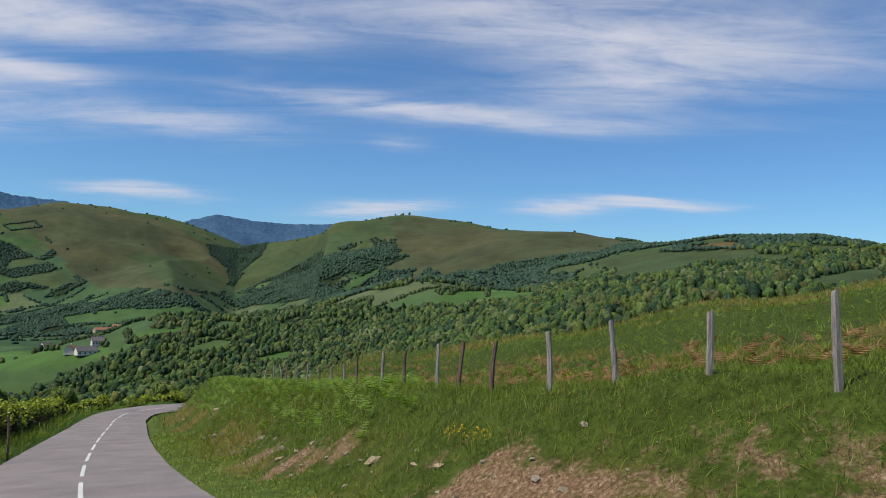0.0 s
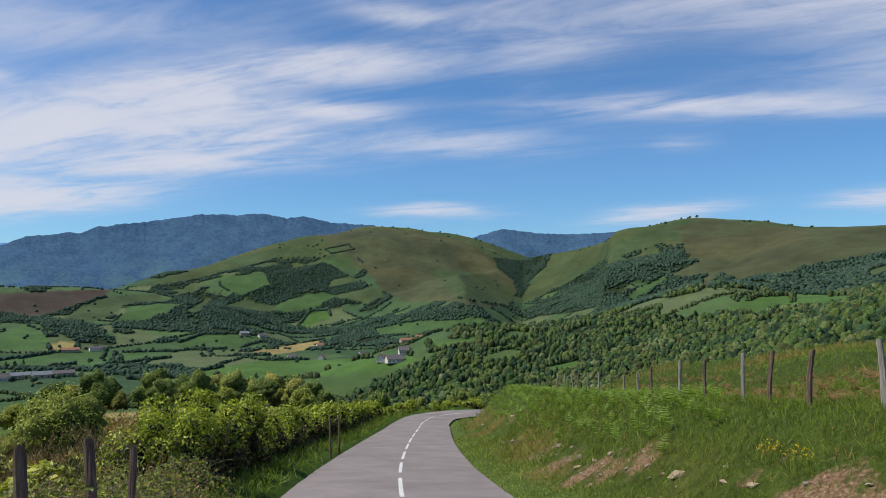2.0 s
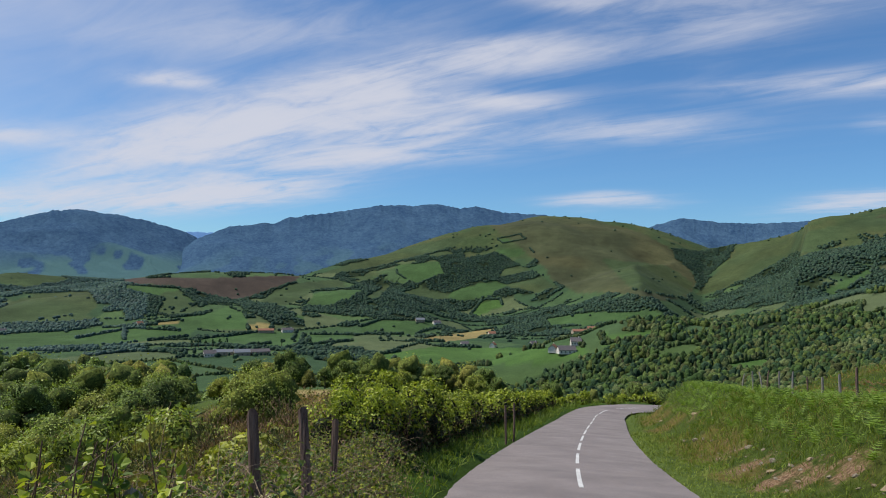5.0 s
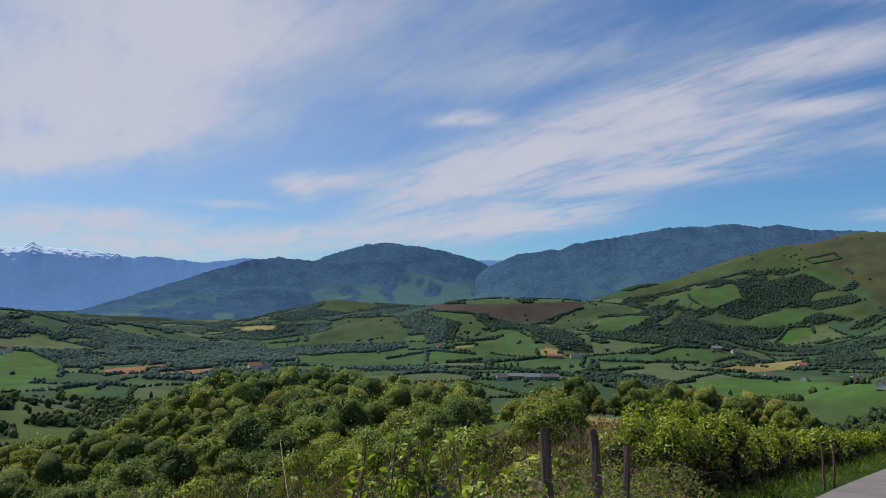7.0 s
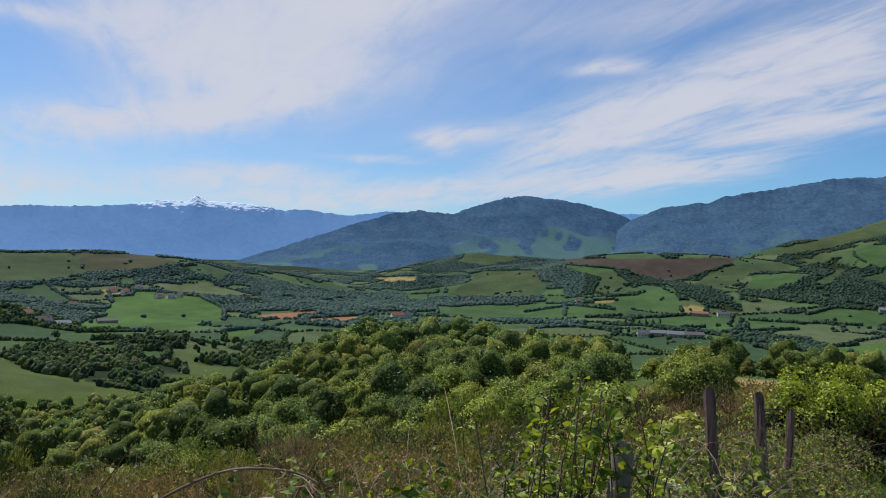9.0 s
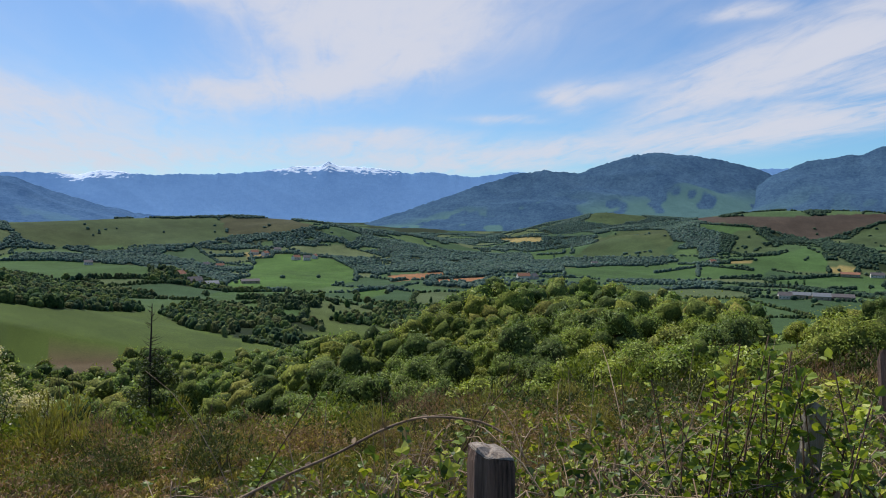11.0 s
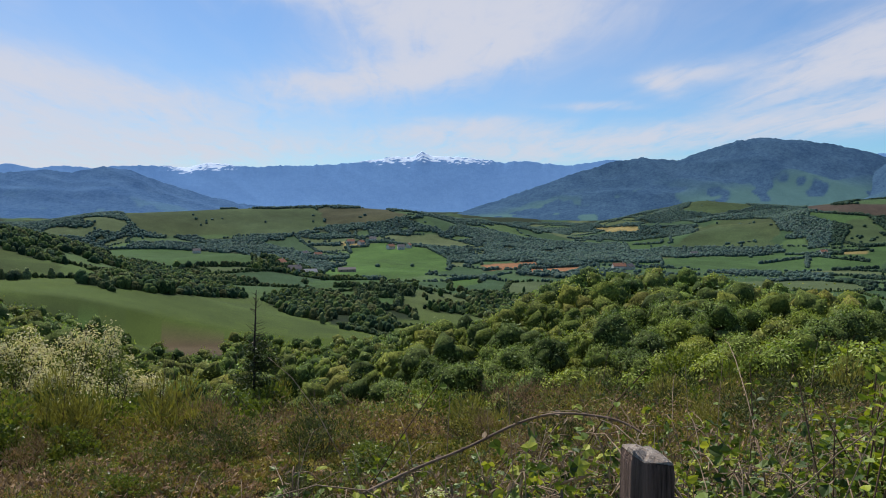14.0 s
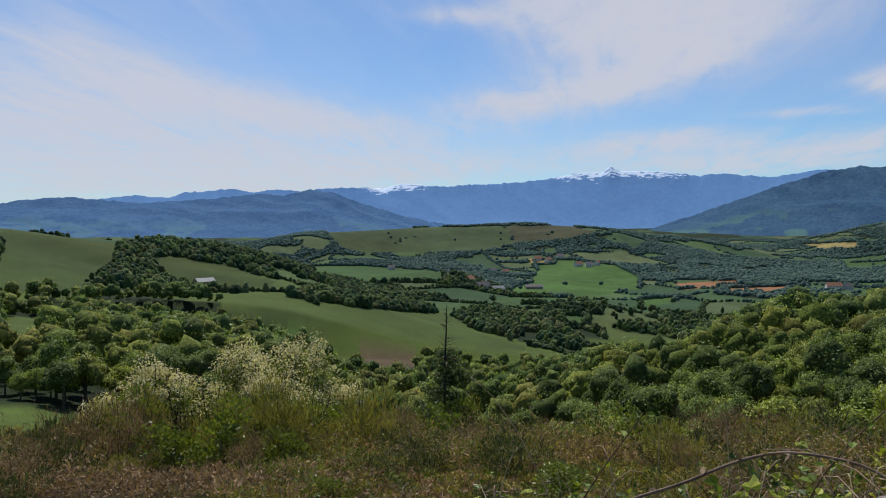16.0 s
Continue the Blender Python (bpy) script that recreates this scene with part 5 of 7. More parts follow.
def wood_only(x, y, z):
    k = plot_at(x, y, z)
    stray = 0.05 * sstep(0.45, 0.7, lumps(x, y, 60, 33)) * (1 - sstep(-40, 60, z)) * (k != KIND_NAMES.index("moor")) * (k != KIND_NAMES.index("grass_hill"))
    return np.maximum(wood_at(x, y, z) * (1 - 0.9 * (lumps(x, y, 38, 34) > 0.62)), stray + 0.0006)


def lattice(seed, gap, a0, a1, r0, r1, test, tall=8.0):
    """Places on a shaken grid in a sector, where test(x, y, z) beats a random draw and the road can see them."""
    rng = np.random.RandomState(seed)
    q = np.arange(-r1, r1, gap)
    x, y = [g.ravel() for g in np.meshgrid(q, q)]
    x, y = x + rng.uniform(-0.42, 0.42, len(x)) * gap, y + rng.uniform(-0.42, 0.42, len(x)) * gap
    az, r = to_polar(x, y)
    az = np.where(az < -115, az + 360, az)
    m = (az > a0) & (az < a1) & (r > r0) & (r < r1)
    x, y = x[m], y[m]
    z = land(x, y)
    m = open_to_road(x, y, z, tall)
    x, y, z = x[m], y[m], z[m]
    m = test(x, y, z) > rng.rand(len(x))
    return x[m], y[m], z[m]


def dome(rng, sides):
    """A low rounded crown: foot, waist, shoulder and top."""
    a = np.linspace(0, 2 * np.pi, sides, endpoint=False) + rng.uniform(0, 1)
    ring = lambda size, lo, hi, turn: np.column_stack([size * np.cos(a + turn), size * np.sin(a + turn), rng.uniform(lo, hi, sides)])
    w = lambda: rng.uniform(0.84, 1.18, sides)
    v = np.vstack([ring(w() * 0.62, 0.0, 0.05, 0), ring(w(), 0.36, 0.58, 0.3), ring(w() * 0.66, 0.80, 0.96, 0.6), [[rng.uniform(-0.2, 0.2), rng.uniform(-0.2, 0.2), 1.03]]])
    i = np.arange(sides)
    k = (i + 1) % sides
    f = []
    for o in (0, sides):
        f += [np.column_stack([o + i, o + k, o + sides + k]), np.column_stack([o + i, o + sides + k, o + sides + i])]
    f = np.concatenate(f + [np.column_stack([2 * sides + i, 2 * sides + k, np.full(sides, 3 * sides)])])
    return v, f


def crown_shape(rng, lobes, sides):
    """A crown of one or more domes, one metre in radius and height."""
    out = []
    for k in range(lobes):
        v, f = dome(rng, sides)
        if lobes > 1:
            a = 6.28 * k / lobes + rng.uniform(0, 1)
            v = v * np.array([0.66, 0.66, rng.uniform(0.62, 0.84)]) + np.array([0.46 * math.cos(a), 0.46 * math.sin(a), 0]) if k else v * np.array([0.75, 0.75, 1])
        out.append((v, f))
    return join(out)


def far_trees(name, label, xs, ys, zs, radius, tall, mat, seed, lobes=1, sides=5, pool=None):
    """Many small crowns in one mesh, alike ones drawn together by kind."""
    rng = np.random.RandomState(seed)
    shapes = [crown_shape(rng, lobes, sides) for _ in range(10)]
    sv, sf = np.array([q[0] for q in shapes]), np.array([q[1] for q in shapes])
    n = len(xs)
    k, a = rng.randint(0, len(shapes), n), rng.uniform(0, 6.28, n)
    R, Hh = rng.uniform(*radius, n), rng.uniform(*tall, n)
    v = sv[k] * np.stack([R, R, Hh], -1)[:, None]
    c, s_ = np.cos(a)[:, None], np.sin(a)[:, None]
    v = np.stack([v[..., 0] * c - v[..., 1] * s_ + xs[:, None], v[..., 0] * s_ + v[..., 1] * c + ys[:, None], v[..., 2] + zs[:, None] - 0.4], -1)
    f = sf[k] + (np.arange(n) * sv.shape[1])[:, None, None]
    pool = np.array(pool or TINTS)
    patch = lumps(xs, ys, 60, seed + 3) * 1.3 + lumps(xs, ys, 20, seed + 4) * 0.8
    i = np.clip((0.5 + 0.42 * patch) * len(pool), 0, len(pool) - 1).astype(int)
    i = np.where(rng.rand(n) < 0.6, i, rng.randint(0, len(pool), n))
    tint = pool[i] * rng.uniform(0.8, 1.2, (n, 1))
    me = raw_mesh(name, v.reshape(-1, 3), f.reshape(-1, 3), [mat], smooth=True)
    point_value(me, "tint", np.column_stack([np.repeat(tint, sv.shape[1], axis=0), np.ones(n * sv.shape[1])]), "FLOAT_COLOR")
    return tagged(new(name, me), label, "woodland", kind="stuff")


def rim_places(seed, step, r0, r1):
    """Places along the rims of the fields, with gaps, where hedges stand."""
    rng = np.random.RandomState(seed)
    X, Y = [], []
    hedged = {KIND_NAMES.index(q): p for q, p in (("pasture", 0.8), ("bright", 0.85), ("straw", 0.5), ("clay", 0.4), ("rough", 0.1))}
    for kind, nearest, rim in PLOTS:
        if kind not in hedged:
            continue
        for p, q in zip(rim, np.roll(rim, -1, axis=0)):
            if rng.rand() > hedged[kind]:
                continue
            m = max(2, int(max(abs(q - p)[0] / 0.05, abs(q - p)[1] / 0.012)))
            t = np.linspace(0, 1, m)
            a, e = p[0] + (q - p)[0] * t, p[1] + (q - p)[1] * t
            cols = GRID_TOP[column(a)]
            j = np.array([np.searchsorted(c, v) for c, v in zip(cols, e)])
            ok = (j > 0) & (j < len(GRID_R))
            a, e, j, cols = a[ok], e[ok], j[ok], cols[ok]
            if len(a) < 2:
                continue
            i = np.arange(len(j))
            lo, hi = cols[i, j - 1], cols[i, j]
            r = GRID_R[j - 1] + (GRID_R[j] - GRID_R[j - 1]) * np.clip((e - lo) / np.maximum(hi - lo, 1e-6), 0, 1)
            x, y = -np.sin(np.radians(a)) * r, np.cos(np.radians(a)) * r
            d = np.hypot(np.diff(x), np.diff(y))
            for g in np.where(d < 90)[0]:
                c = max(1, int(d[g] / step))
                u = (np.arange(c) + rng.uniform(0, 1, c)) / c
                X.append(x[g] + (x[g + 1] - x[g]) * u)
                Y.append(y[g] + (y[g + 1] - y[g]) * u)
    x, y = np.concatenate(X), np.concatenate(Y)
    keep = (lumps(x, y, 45, 52) > -0.35) & (np.hypot(x, y) > r0) & (np.hypot(x, y) < r1)
    x, y = x[keep] + rng.normal(size=keep.sum()) * 1.2, y[keep] + rng.normal(size=keep.sum()) * 1.2
    return x, y, land(x, y)


def hedge_test(x, y, z):
    az, r = to_polar(x, y)
    return (field_map(x, y)[1] < 2.4) * (plot_at(x, y, z) < 0) * (lumps(x, y, 120, 51) > -0.5) * (1 - sstep(-10, 60, z)) * (1 - wood_at(x, y, z))


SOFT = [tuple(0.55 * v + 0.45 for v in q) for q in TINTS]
NORTH = lambda x, y: to_polar(x, y)[0] < 57
fx, fy, fz = lattice(6, 5.2, -38, 135, 325, 1000, lambda x, y, z: wood_only(x, y, z) * ((np.hypot(x, y) > 425) | (to_polar(x, y)[0] < 10)))
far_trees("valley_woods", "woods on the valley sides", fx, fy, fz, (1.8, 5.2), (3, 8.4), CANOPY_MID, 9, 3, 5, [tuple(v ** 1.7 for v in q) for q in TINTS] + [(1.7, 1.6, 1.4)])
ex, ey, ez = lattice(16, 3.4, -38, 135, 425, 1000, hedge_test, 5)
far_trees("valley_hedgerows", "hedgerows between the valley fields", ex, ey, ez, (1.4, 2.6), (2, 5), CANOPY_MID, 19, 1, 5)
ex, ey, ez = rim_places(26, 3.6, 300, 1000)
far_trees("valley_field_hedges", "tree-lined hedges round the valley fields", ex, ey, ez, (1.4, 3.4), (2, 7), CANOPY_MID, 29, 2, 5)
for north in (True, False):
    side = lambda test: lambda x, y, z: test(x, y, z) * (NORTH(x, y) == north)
    mat, far = (CANOPY_FAR_HAZE, "far") if north else (CANOPY_SOUTH_HAZE, "southern")
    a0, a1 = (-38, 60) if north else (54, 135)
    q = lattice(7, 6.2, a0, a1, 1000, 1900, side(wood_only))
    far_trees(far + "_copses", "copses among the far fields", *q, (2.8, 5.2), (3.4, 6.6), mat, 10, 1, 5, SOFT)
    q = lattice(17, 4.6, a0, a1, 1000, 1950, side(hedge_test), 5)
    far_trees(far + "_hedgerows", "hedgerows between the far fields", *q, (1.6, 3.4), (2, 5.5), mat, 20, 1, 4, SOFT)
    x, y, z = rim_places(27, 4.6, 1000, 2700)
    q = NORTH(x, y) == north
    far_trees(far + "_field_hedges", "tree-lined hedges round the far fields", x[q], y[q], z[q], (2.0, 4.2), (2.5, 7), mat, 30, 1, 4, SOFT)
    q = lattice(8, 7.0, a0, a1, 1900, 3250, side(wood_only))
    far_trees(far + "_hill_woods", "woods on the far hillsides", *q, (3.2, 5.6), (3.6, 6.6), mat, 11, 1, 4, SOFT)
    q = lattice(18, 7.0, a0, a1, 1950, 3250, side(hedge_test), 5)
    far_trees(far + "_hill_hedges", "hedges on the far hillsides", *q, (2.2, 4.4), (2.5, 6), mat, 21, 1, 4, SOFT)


# ---- fences ----
WOOD = grain_material("weathered_wood", lin((92, 84, 76)), lin((176, 168, 158)), 7, 0.9, (6, 6, 0.5), 0.9, 0.01)
WOOD_DARK = grain_material("old_split_wood", lin((40, 30, 26)), lin((148, 122, 108)), 12, 0.9, (5, 5, 0.22), 1.0, 0.016)
SAWN = grain_material("sawn_end_grain", lin((120, 104, 92)), lin((204, 190, 174)), 60, 0.95, relief=1.0, dist=0.01)
WIRE = grain_material("rusty_wire", lin((70, 64, 58)), lin((120, 114, 106)), 20, 0.6)
WIRE.node_tree.nodes["Principled BSDF"].inputs["Metallic"].default_value = 0.7


def post_mesh(seed, h, r, square=0.0, sides=10, rings=9, slant=0.02, sink=0.35, tilt=0.7):
    """A rough post: uneven section, slight bend, slanting cut top with a bevelled rim."""
    rng = np.random.RandomState(seed)
    a = np.linspace(0, 2 * np.pi, sides, endpoint=False)
    sec = 1 + (0.04 if square else 0.10) * rng.normal(size=sides)
    if square:
        sec = sec * (1 - square * 0.13 * np.cos(4 * a))
    z = np.concatenate([np.linspace(-sink, h - 0.012, rings), [h]])
    bend = rng.normal(size=2) * (0.0 if square else 0.016) * h
    V = []
    for k, q in enumerate(z):
        f = (q + sink) / (h + sink)
        rad = r * (1.08 - 0.16 * f) * sec * (1 + (0.02 if square else 0.05) * rng.normal(size=sides)) * (0.95 if k == len(z) - 1 else 1)
        x, y = rad * np.cos(a) + bend[0] * math.sin(3 * f) * 2, rad * np.sin(a) + bend[1] * math.sin(2.4 * f) * 2
        zz = q + (slant * np.cos(a + tilt) * (f > 0.95) + 0.0015 * rng.normal(size=sides) * (k == len(z) - 1))
        V.append(np.column_stack([x, y, zz]))
    V = np.concatenate(V)
    n = len(z)
    i, j = np.meshgrid(np.arange(n - 1), np.arange(sides), indexing="ij")
    j2 = (j + 1) % sides
    q = np.stack([i * sides + j, i * sides + j2, (i + 1) * sides + j2, (i + 1) * sides + j], -1).reshape(-1, 4)
    top = V[-sides:].mean(0) - [0, 0, 0.006]
    V = np.vstack([V, top])
    t = np.column_stack([(n - 1) * sides + np.arange(sides), (n - 1) * sides + (np.arange(sides) + 1) % sides, np.full(sides, len(V) - 1)])
    return raw_mesh("fence_post", V, [q, t], smooth=False)


BANK_POSTS = [(4.42, 8.75, 1.11), (3.57, 10.44, 0.84), (2.71, 12.16, 1.04), (1.86, 13.63, 1.12), (1.0, 15.2, 1.01), (0.35, 16.35, 1.02), (-0.12, 17.14, 0.98), (-0.9, 18.82, 0.9),
              (-1.66, 21.02, 1.14), (-2.77, 25.11, 1.11), (-3.79, 29.15, 1.06), (-5.02, 33.73, 1.07), (-6.14, 37.17, 1.1), (-7.05, 39.48, 1.49), (-7.94, 41.55, 1.52),
              (-9.0, 44.0, 1.61), (-9.9, 46.1, 1.5), (-10.76, 48.06, 1.54), (-11.8, 50.42, 1.3)]
rng = np.random.RandomState(3)
for k, (x, y, h) in enumerate(BANK_POSTS):
    dark = k in (4, 5, 7, 9, 12, 15)
    ob = new("fence_post", post_mesh(700 + k, h, 0.048 if k < 5 else 0.043))
    ob.data.materials.append(WOOD_DARK if dark else WOOD)
    lean = (-3.0, 0.0, -4.0, -1.0, 2.0, 4.0, 0.0)[k % 7]
    ob.matrix_world = Matrix.Translation((x, y, ground_z(x, y))) @ Matrix.Rotation(radians(lean), 4, "Y") @ Matrix.Rotation(radians(rng.uniform(-3, 3)), 4, "X")
    tagged(ob, "dark weathered wooden stake on the grassy bank" if dark else "silver-grey weathered wooden fence post on the bank", "fence post", "posts along the pasture")
# roadside posts among the brambles: x, y, top, radius
for k, (x, y, top, r) in enumerate([(-1.40, 0.40, 1.243, 0.038), (-1.693, 1.24, 1.18, 0.023), (-3.155, 2.734, 0.978, 0.030), (-3.866, 3.759, 0.782, 0.034), (-5.069, 5.309, 0.339, 0.036), (-13.8, 23.5, -2.75, 0.04), (-14.6, 25.5, -3.0, 0.04)]):
    g = ground_z(x, y)
    ob = new("fence_post", post_mesh(740 + k, top - g, r, 1.0 if k == 0 else 0.0, 14 if k == 0 else 9, 14 if k == 0 else 9, 0.008 if k == 0 else 0.03, tilt=1.71 if k == 0 else 0.7))
    ob.data.materials.append(WOOD if k == 1 else WOOD_DARK)
    lean = Matrix.Rotation(radians((0, -1, -3, 1, 2, -2, 1, 0)[k]), 4, "Y")
    tip = lean @ Vector((0, 0, top - g))
    ob.matrix_world = Matrix.Translation((x - tip.x, y - tip.y, top - tip.z)) @ lean
    if k == 0:
        rim = np.array([v.co for v in ob.data.vertices])[-15:-1]
        mid = rim.mean(0)
        jag = np.random.RandomState(9)
        v = np.vstack([mid + (rim - mid) * 0.99 + [0, 0, 0.001], mid + (rim - mid) * 0.94 + np.column_stack([np.zeros((14, 2)), jag.uniform(0.002, 0.007, 14)]),
                       mid + (rim - mid) * 0.5 + np.column_stack([np.zeros((14, 2)), jag.uniform(0.003, 0.009, 14)]), mid[None] + [0, 0, 0.006]])
        i, j = np.arange(14), (np.arange(14) + 1) % 14
        q = np.concatenate([np.column_stack([o + i, o + j, o + 14 + j, o + 14 + i]) for o in (0, 14)])
        part("sawn_end", raw_mesh("sawn_end", v, [q, np.column_stack([28 + i, 28 + j, np.full(14, 42)])], [SAWN]), None, ob, "pale rough sawn end of the post")
    tagged(ob, "thick split grey fence post with a rough sawn top" if k == 0 else "thin old grey fence stake among brambles", "fence post", "posts along the verge")


def wire(p, q, sag, name="barbed_wire"):
    t = np.linspace(0, 1, 24)[:, None]
    line = np.array(p) * (1 - t) + np.array(q) * t - np.array([0, 0, 1]) * sag * 4 * t * (1 - t)
    pieces = [tube(line, np.full(24, 0.0010), 5)]
    rng = np.random.RandomState(int(abs(p[0]) * 100))
    for i in range(2, 23, 3):
        d = rng.normal(size=3) * 0.012
        pieces.append(tube(np.array([line[i] - d, line[i] + d]), [0.0012, 0.0012], 4))
    v, f = join(pieces)
    return tagged(new(name, raw_mesh(name, v, f, [WIRE])), "thin rusty barbed wire strung between the posts", "wire", "wires of the verge fence")


wire((-1.39, 0.37, 1.14), (-1.693, 1.24, 1.07), 0.02)
wire((-1.693, 1.25, 1.05), (-3.155, 2.734, 0.82), 0.03)
wire((-3.155, 2.734, 0.80), (-3.866, 3.759, 0.58), 0.03)
wire((-1.42, 0.37, 1.13), (-1.1, -1.9, 1.0), 0.05)
ob = new("fence_post", post_mesh(790, 1.3, 0.05))
ob.data.materials.append(WOOD_DARK)
ob.matrix_world = Matrix.Translation((-1.1, -1.95, ground_z(-1.1, -1.95)))
tagged(ob, "old grey fence post among brambles", "fence post", "posts along the verge")


# ---- hedge along the road ----
HEDGE_LEAF = leaf_material("hedge_leaf", lin((84, 104, 28)), lin((186, 194, 66)), 0.30, patches=0.25)
# darker leaf: painted shade low in the hedge, plain olive on the half-bare tree
SHADE_OLIVE_LEAF = leaf_material("shade_olive_leaf", lin((40, 54, 22)), lin((82, 94, 38)), 0.2, patches=0.3)
# very dark colour that stands for the shade within the hedge
HEDGE_SHADE_CORE = grain_material("hedge_shade_core", lin((22, 26, 12)), lin((44, 46, 22)), 9, 0.95, relief=1.0, dist=0.05)
DRY = leaf_material("dry_twig_leaf", lin((78, 62, 42)), lin((132, 110, 78)), 0.2, gloss=0.8)
TWIG = grain_material("twig", lin((62, 46, 36)), lin((118, 94, 74)), 12, 0.9, relief=0.5, dist=0.003)


def sticks(rng, n, base, spread, length, r0):
    """Thin bent stems rising from a patch."""
    out = []
    for _ in range(n):
        b = base + np.array([rng.uniform(-1, 1) * spread[0], rng.uniform(-1, 1) * spread[1], 0])
        d = unit(rng.normal(size=3) * 0.45 + np.array([0, 0, 1.0]))
        L = length * rng.uniform(0.5, 1.1)
        m = b + d * L * 0.5 + rng.normal(size=3) * 0.06 * L
        e = b + d * L + rng.normal(size=3) * 0.18 * L
        out.append(tube(np.array([b, m, e]), r0 * np.array([1, 0.7, 0.25]), 4))
    return join(out)


def hedge_piece(seed, length, h, w, n, leaf, label, dry=0.3):
    rng = np.random.RandomState(seed)
    root = new("hedge")
    k = int(length * 13)
    cs = np.column_stack([rng.uniform(-length / 2, length / 2, k), rng.uniform(-w / 2, w / 2, k) * 0.72, rng.uniform(0.1, 0.94, k) * h])
    rho = rng.uniform(0.17, 0.30, k) * w

    def shell(m, lo, hi, size):
        i = rng.randint(0, k, m)
        d = unit(rng.normal(size=(m, 3)))
        p = cs[i] + d * (rho[i] * rng.uniform(0.75, 1.1, m))[:, None]
        keep = (p[:, 2] > lo * h) & (p[:, 2] < hi * h)
        p, d = p[keep], d[keep]
        return leaf_quads(rng, p, unit(d + 0.8 * rng.normal(size=p.shape) + [0, 0, 0.3]), size * rng.uniform(0.6, 1.3, len(p)))
    part("foliage", raw_mesh("foliage", *shell(int(n * 1.7), 0.56, 3, leaf), [HEDGE_LEAF]), None, root, "fresh yellow-green leaves")
    # lower leaves take the darker copy, so shade is in their colour
    part("shade_leaves", raw_mesh("shade_leaves", *shell(int(n * 0.9), 0.02, 0.8, leaf), [SHADE_OLIVE_LEAF]), None, root, "dull green lower leaves, coloured darker for shade")
    part("dry_growth", raw_mesh("dry_growth", *shell(int(n * dry), 0.0, 0.8, leaf * 0.8), [DRY]), None, root, "brown dry twigs and dead leaves")
    part("stem_tangle", raw_mesh("stem_tangle", *sticks(rng, int(length * 10), np.zeros(3), (length / 2, w * 0.3), h * 0.95, 0.011), [TWIG]), None, root)
    # added dark lumps: painted shade behind the leaves, and they stop light
    part("shade_core", raw_mesh("shade_core", *join([blob(rng, c * [0.92, 0.9, 0.9], q * 0.72, 0.95, 0.3) for c, q in zip(cs, rho)]), [HEDGE_SHADE_CORE], smooth=True), None, root, "added dark lumps for the shade inside the hedge")["kind"] = "stuff"
    return tagged(root, label, "hedge", "hedge along the road")


_d = np.gradient(ROADF[:, :2], axis=0)
_d /= np.linalg.norm(_d, axis=1)[:, None]
OFFS = np.interp(ROADS, [ROADS[_k] - 8, ROADS[_k], ROADS[_k] + 40, ROADS[_k] + 60], [4.3, 4.4, 4.6, 5.2])
HEDGE_XY = ROADF[:, :2] - np.column_stack([_d[:, 1], -_d[:, 0]]) * OFFS[:, None]
rng = np.random.RandomState(12)
s = ROADS[_k] - 1.0
k = 0
while s < ROADS[_k] + 84:
    far = math.hypot(*HEDGE_XY[min(len(ROADS) - 1, int(s / 0.25))])
    length = 3.2 if far < 24 else 5.0
    i = int((s + length / 2) / 0.25)
    if i + 2 >= len(ROADS):
        break
    h = (2.0 if k == 0 else 1.75 if k == 1 else 1.6 if far < 20 else 1.45 if far < 40 else 1.5) * rng.uniform(0.9, 1.1)
    leaf = 0.036 if far < 17 else 0.05 if far < 30 else 0.10
    piece = hedge_piece(800 + k, length * 1.1, h, 1.6 if far < 30 else 1.5, 17000 if far < 17 else 8500 if far < 30 else 3200, leaf,
                        ("thick roadside hedge with fresh yellow-green shoots" if k % 2 == 0 else "tangled roadside hedge, partly brown and dry") if far < 34 else "trimmed green hedge beside the bend of the road",
                        0.9 if 2 <= k <= 4 else 0.7)
    x, y = HEDGE_XY[i]
    piece.matrix_world = Matrix.Translation((x, y, ground_z(x, y) - 0.08)) @ Matrix.Rotation(math.atan2(_d[i, 1], _d[i, 0]), 4, "Z")
    s += length
    k += 1


# ---- brambles and shoots by the near posts ----
BRAMBLE = leaf_material("bramble_leaf", lin((104, 120, 36)), lin((188, 188, 78)), 0.34, gloss=0.55)
BRAMBLE_OLD = leaf_material("bramble_leaf_old", lin((44, 62, 26)), lin((124, 142, 62)), 0.25, gloss=0.45)
CANE_DRY = grain_material("dead_cane", lin((104, 84, 68)), lin((184, 160, 130)), 14, 0.85, relief=0.5, dist=0.002)
BRAMBLE_RED = leaf_material("bramble_leaf_dull", lin((92, 74, 56)), lin((164, 140, 112)), 0.2, gloss=0.6)
CANE = grain_material("bramble_cane", lin((84, 64, 52)), lin((156, 130, 106)), 14, 0.7, relief=0.5, dist=0.002)
FLOWER = leaf_material("cream_flower", lin((190, 192, 130)), lin((226, 226, 176)), 0.3, gloss=0.7)


def cane_line(rng, b, reach, rise, turn):
    t = np.linspace(0, 1, 14)
    d = np.array([math.cos(turn), math.sin(turn), 0])
    wob = rng.normal(size=3) * 0.05
    return b + d * (reach * t)[:, None] + np.array([0, 0, 1]) * (rise * 4 * (t * (1 - t * 0.78)))[:, None] * 0.62 + wob * np.sin(5 * t)[:, None]


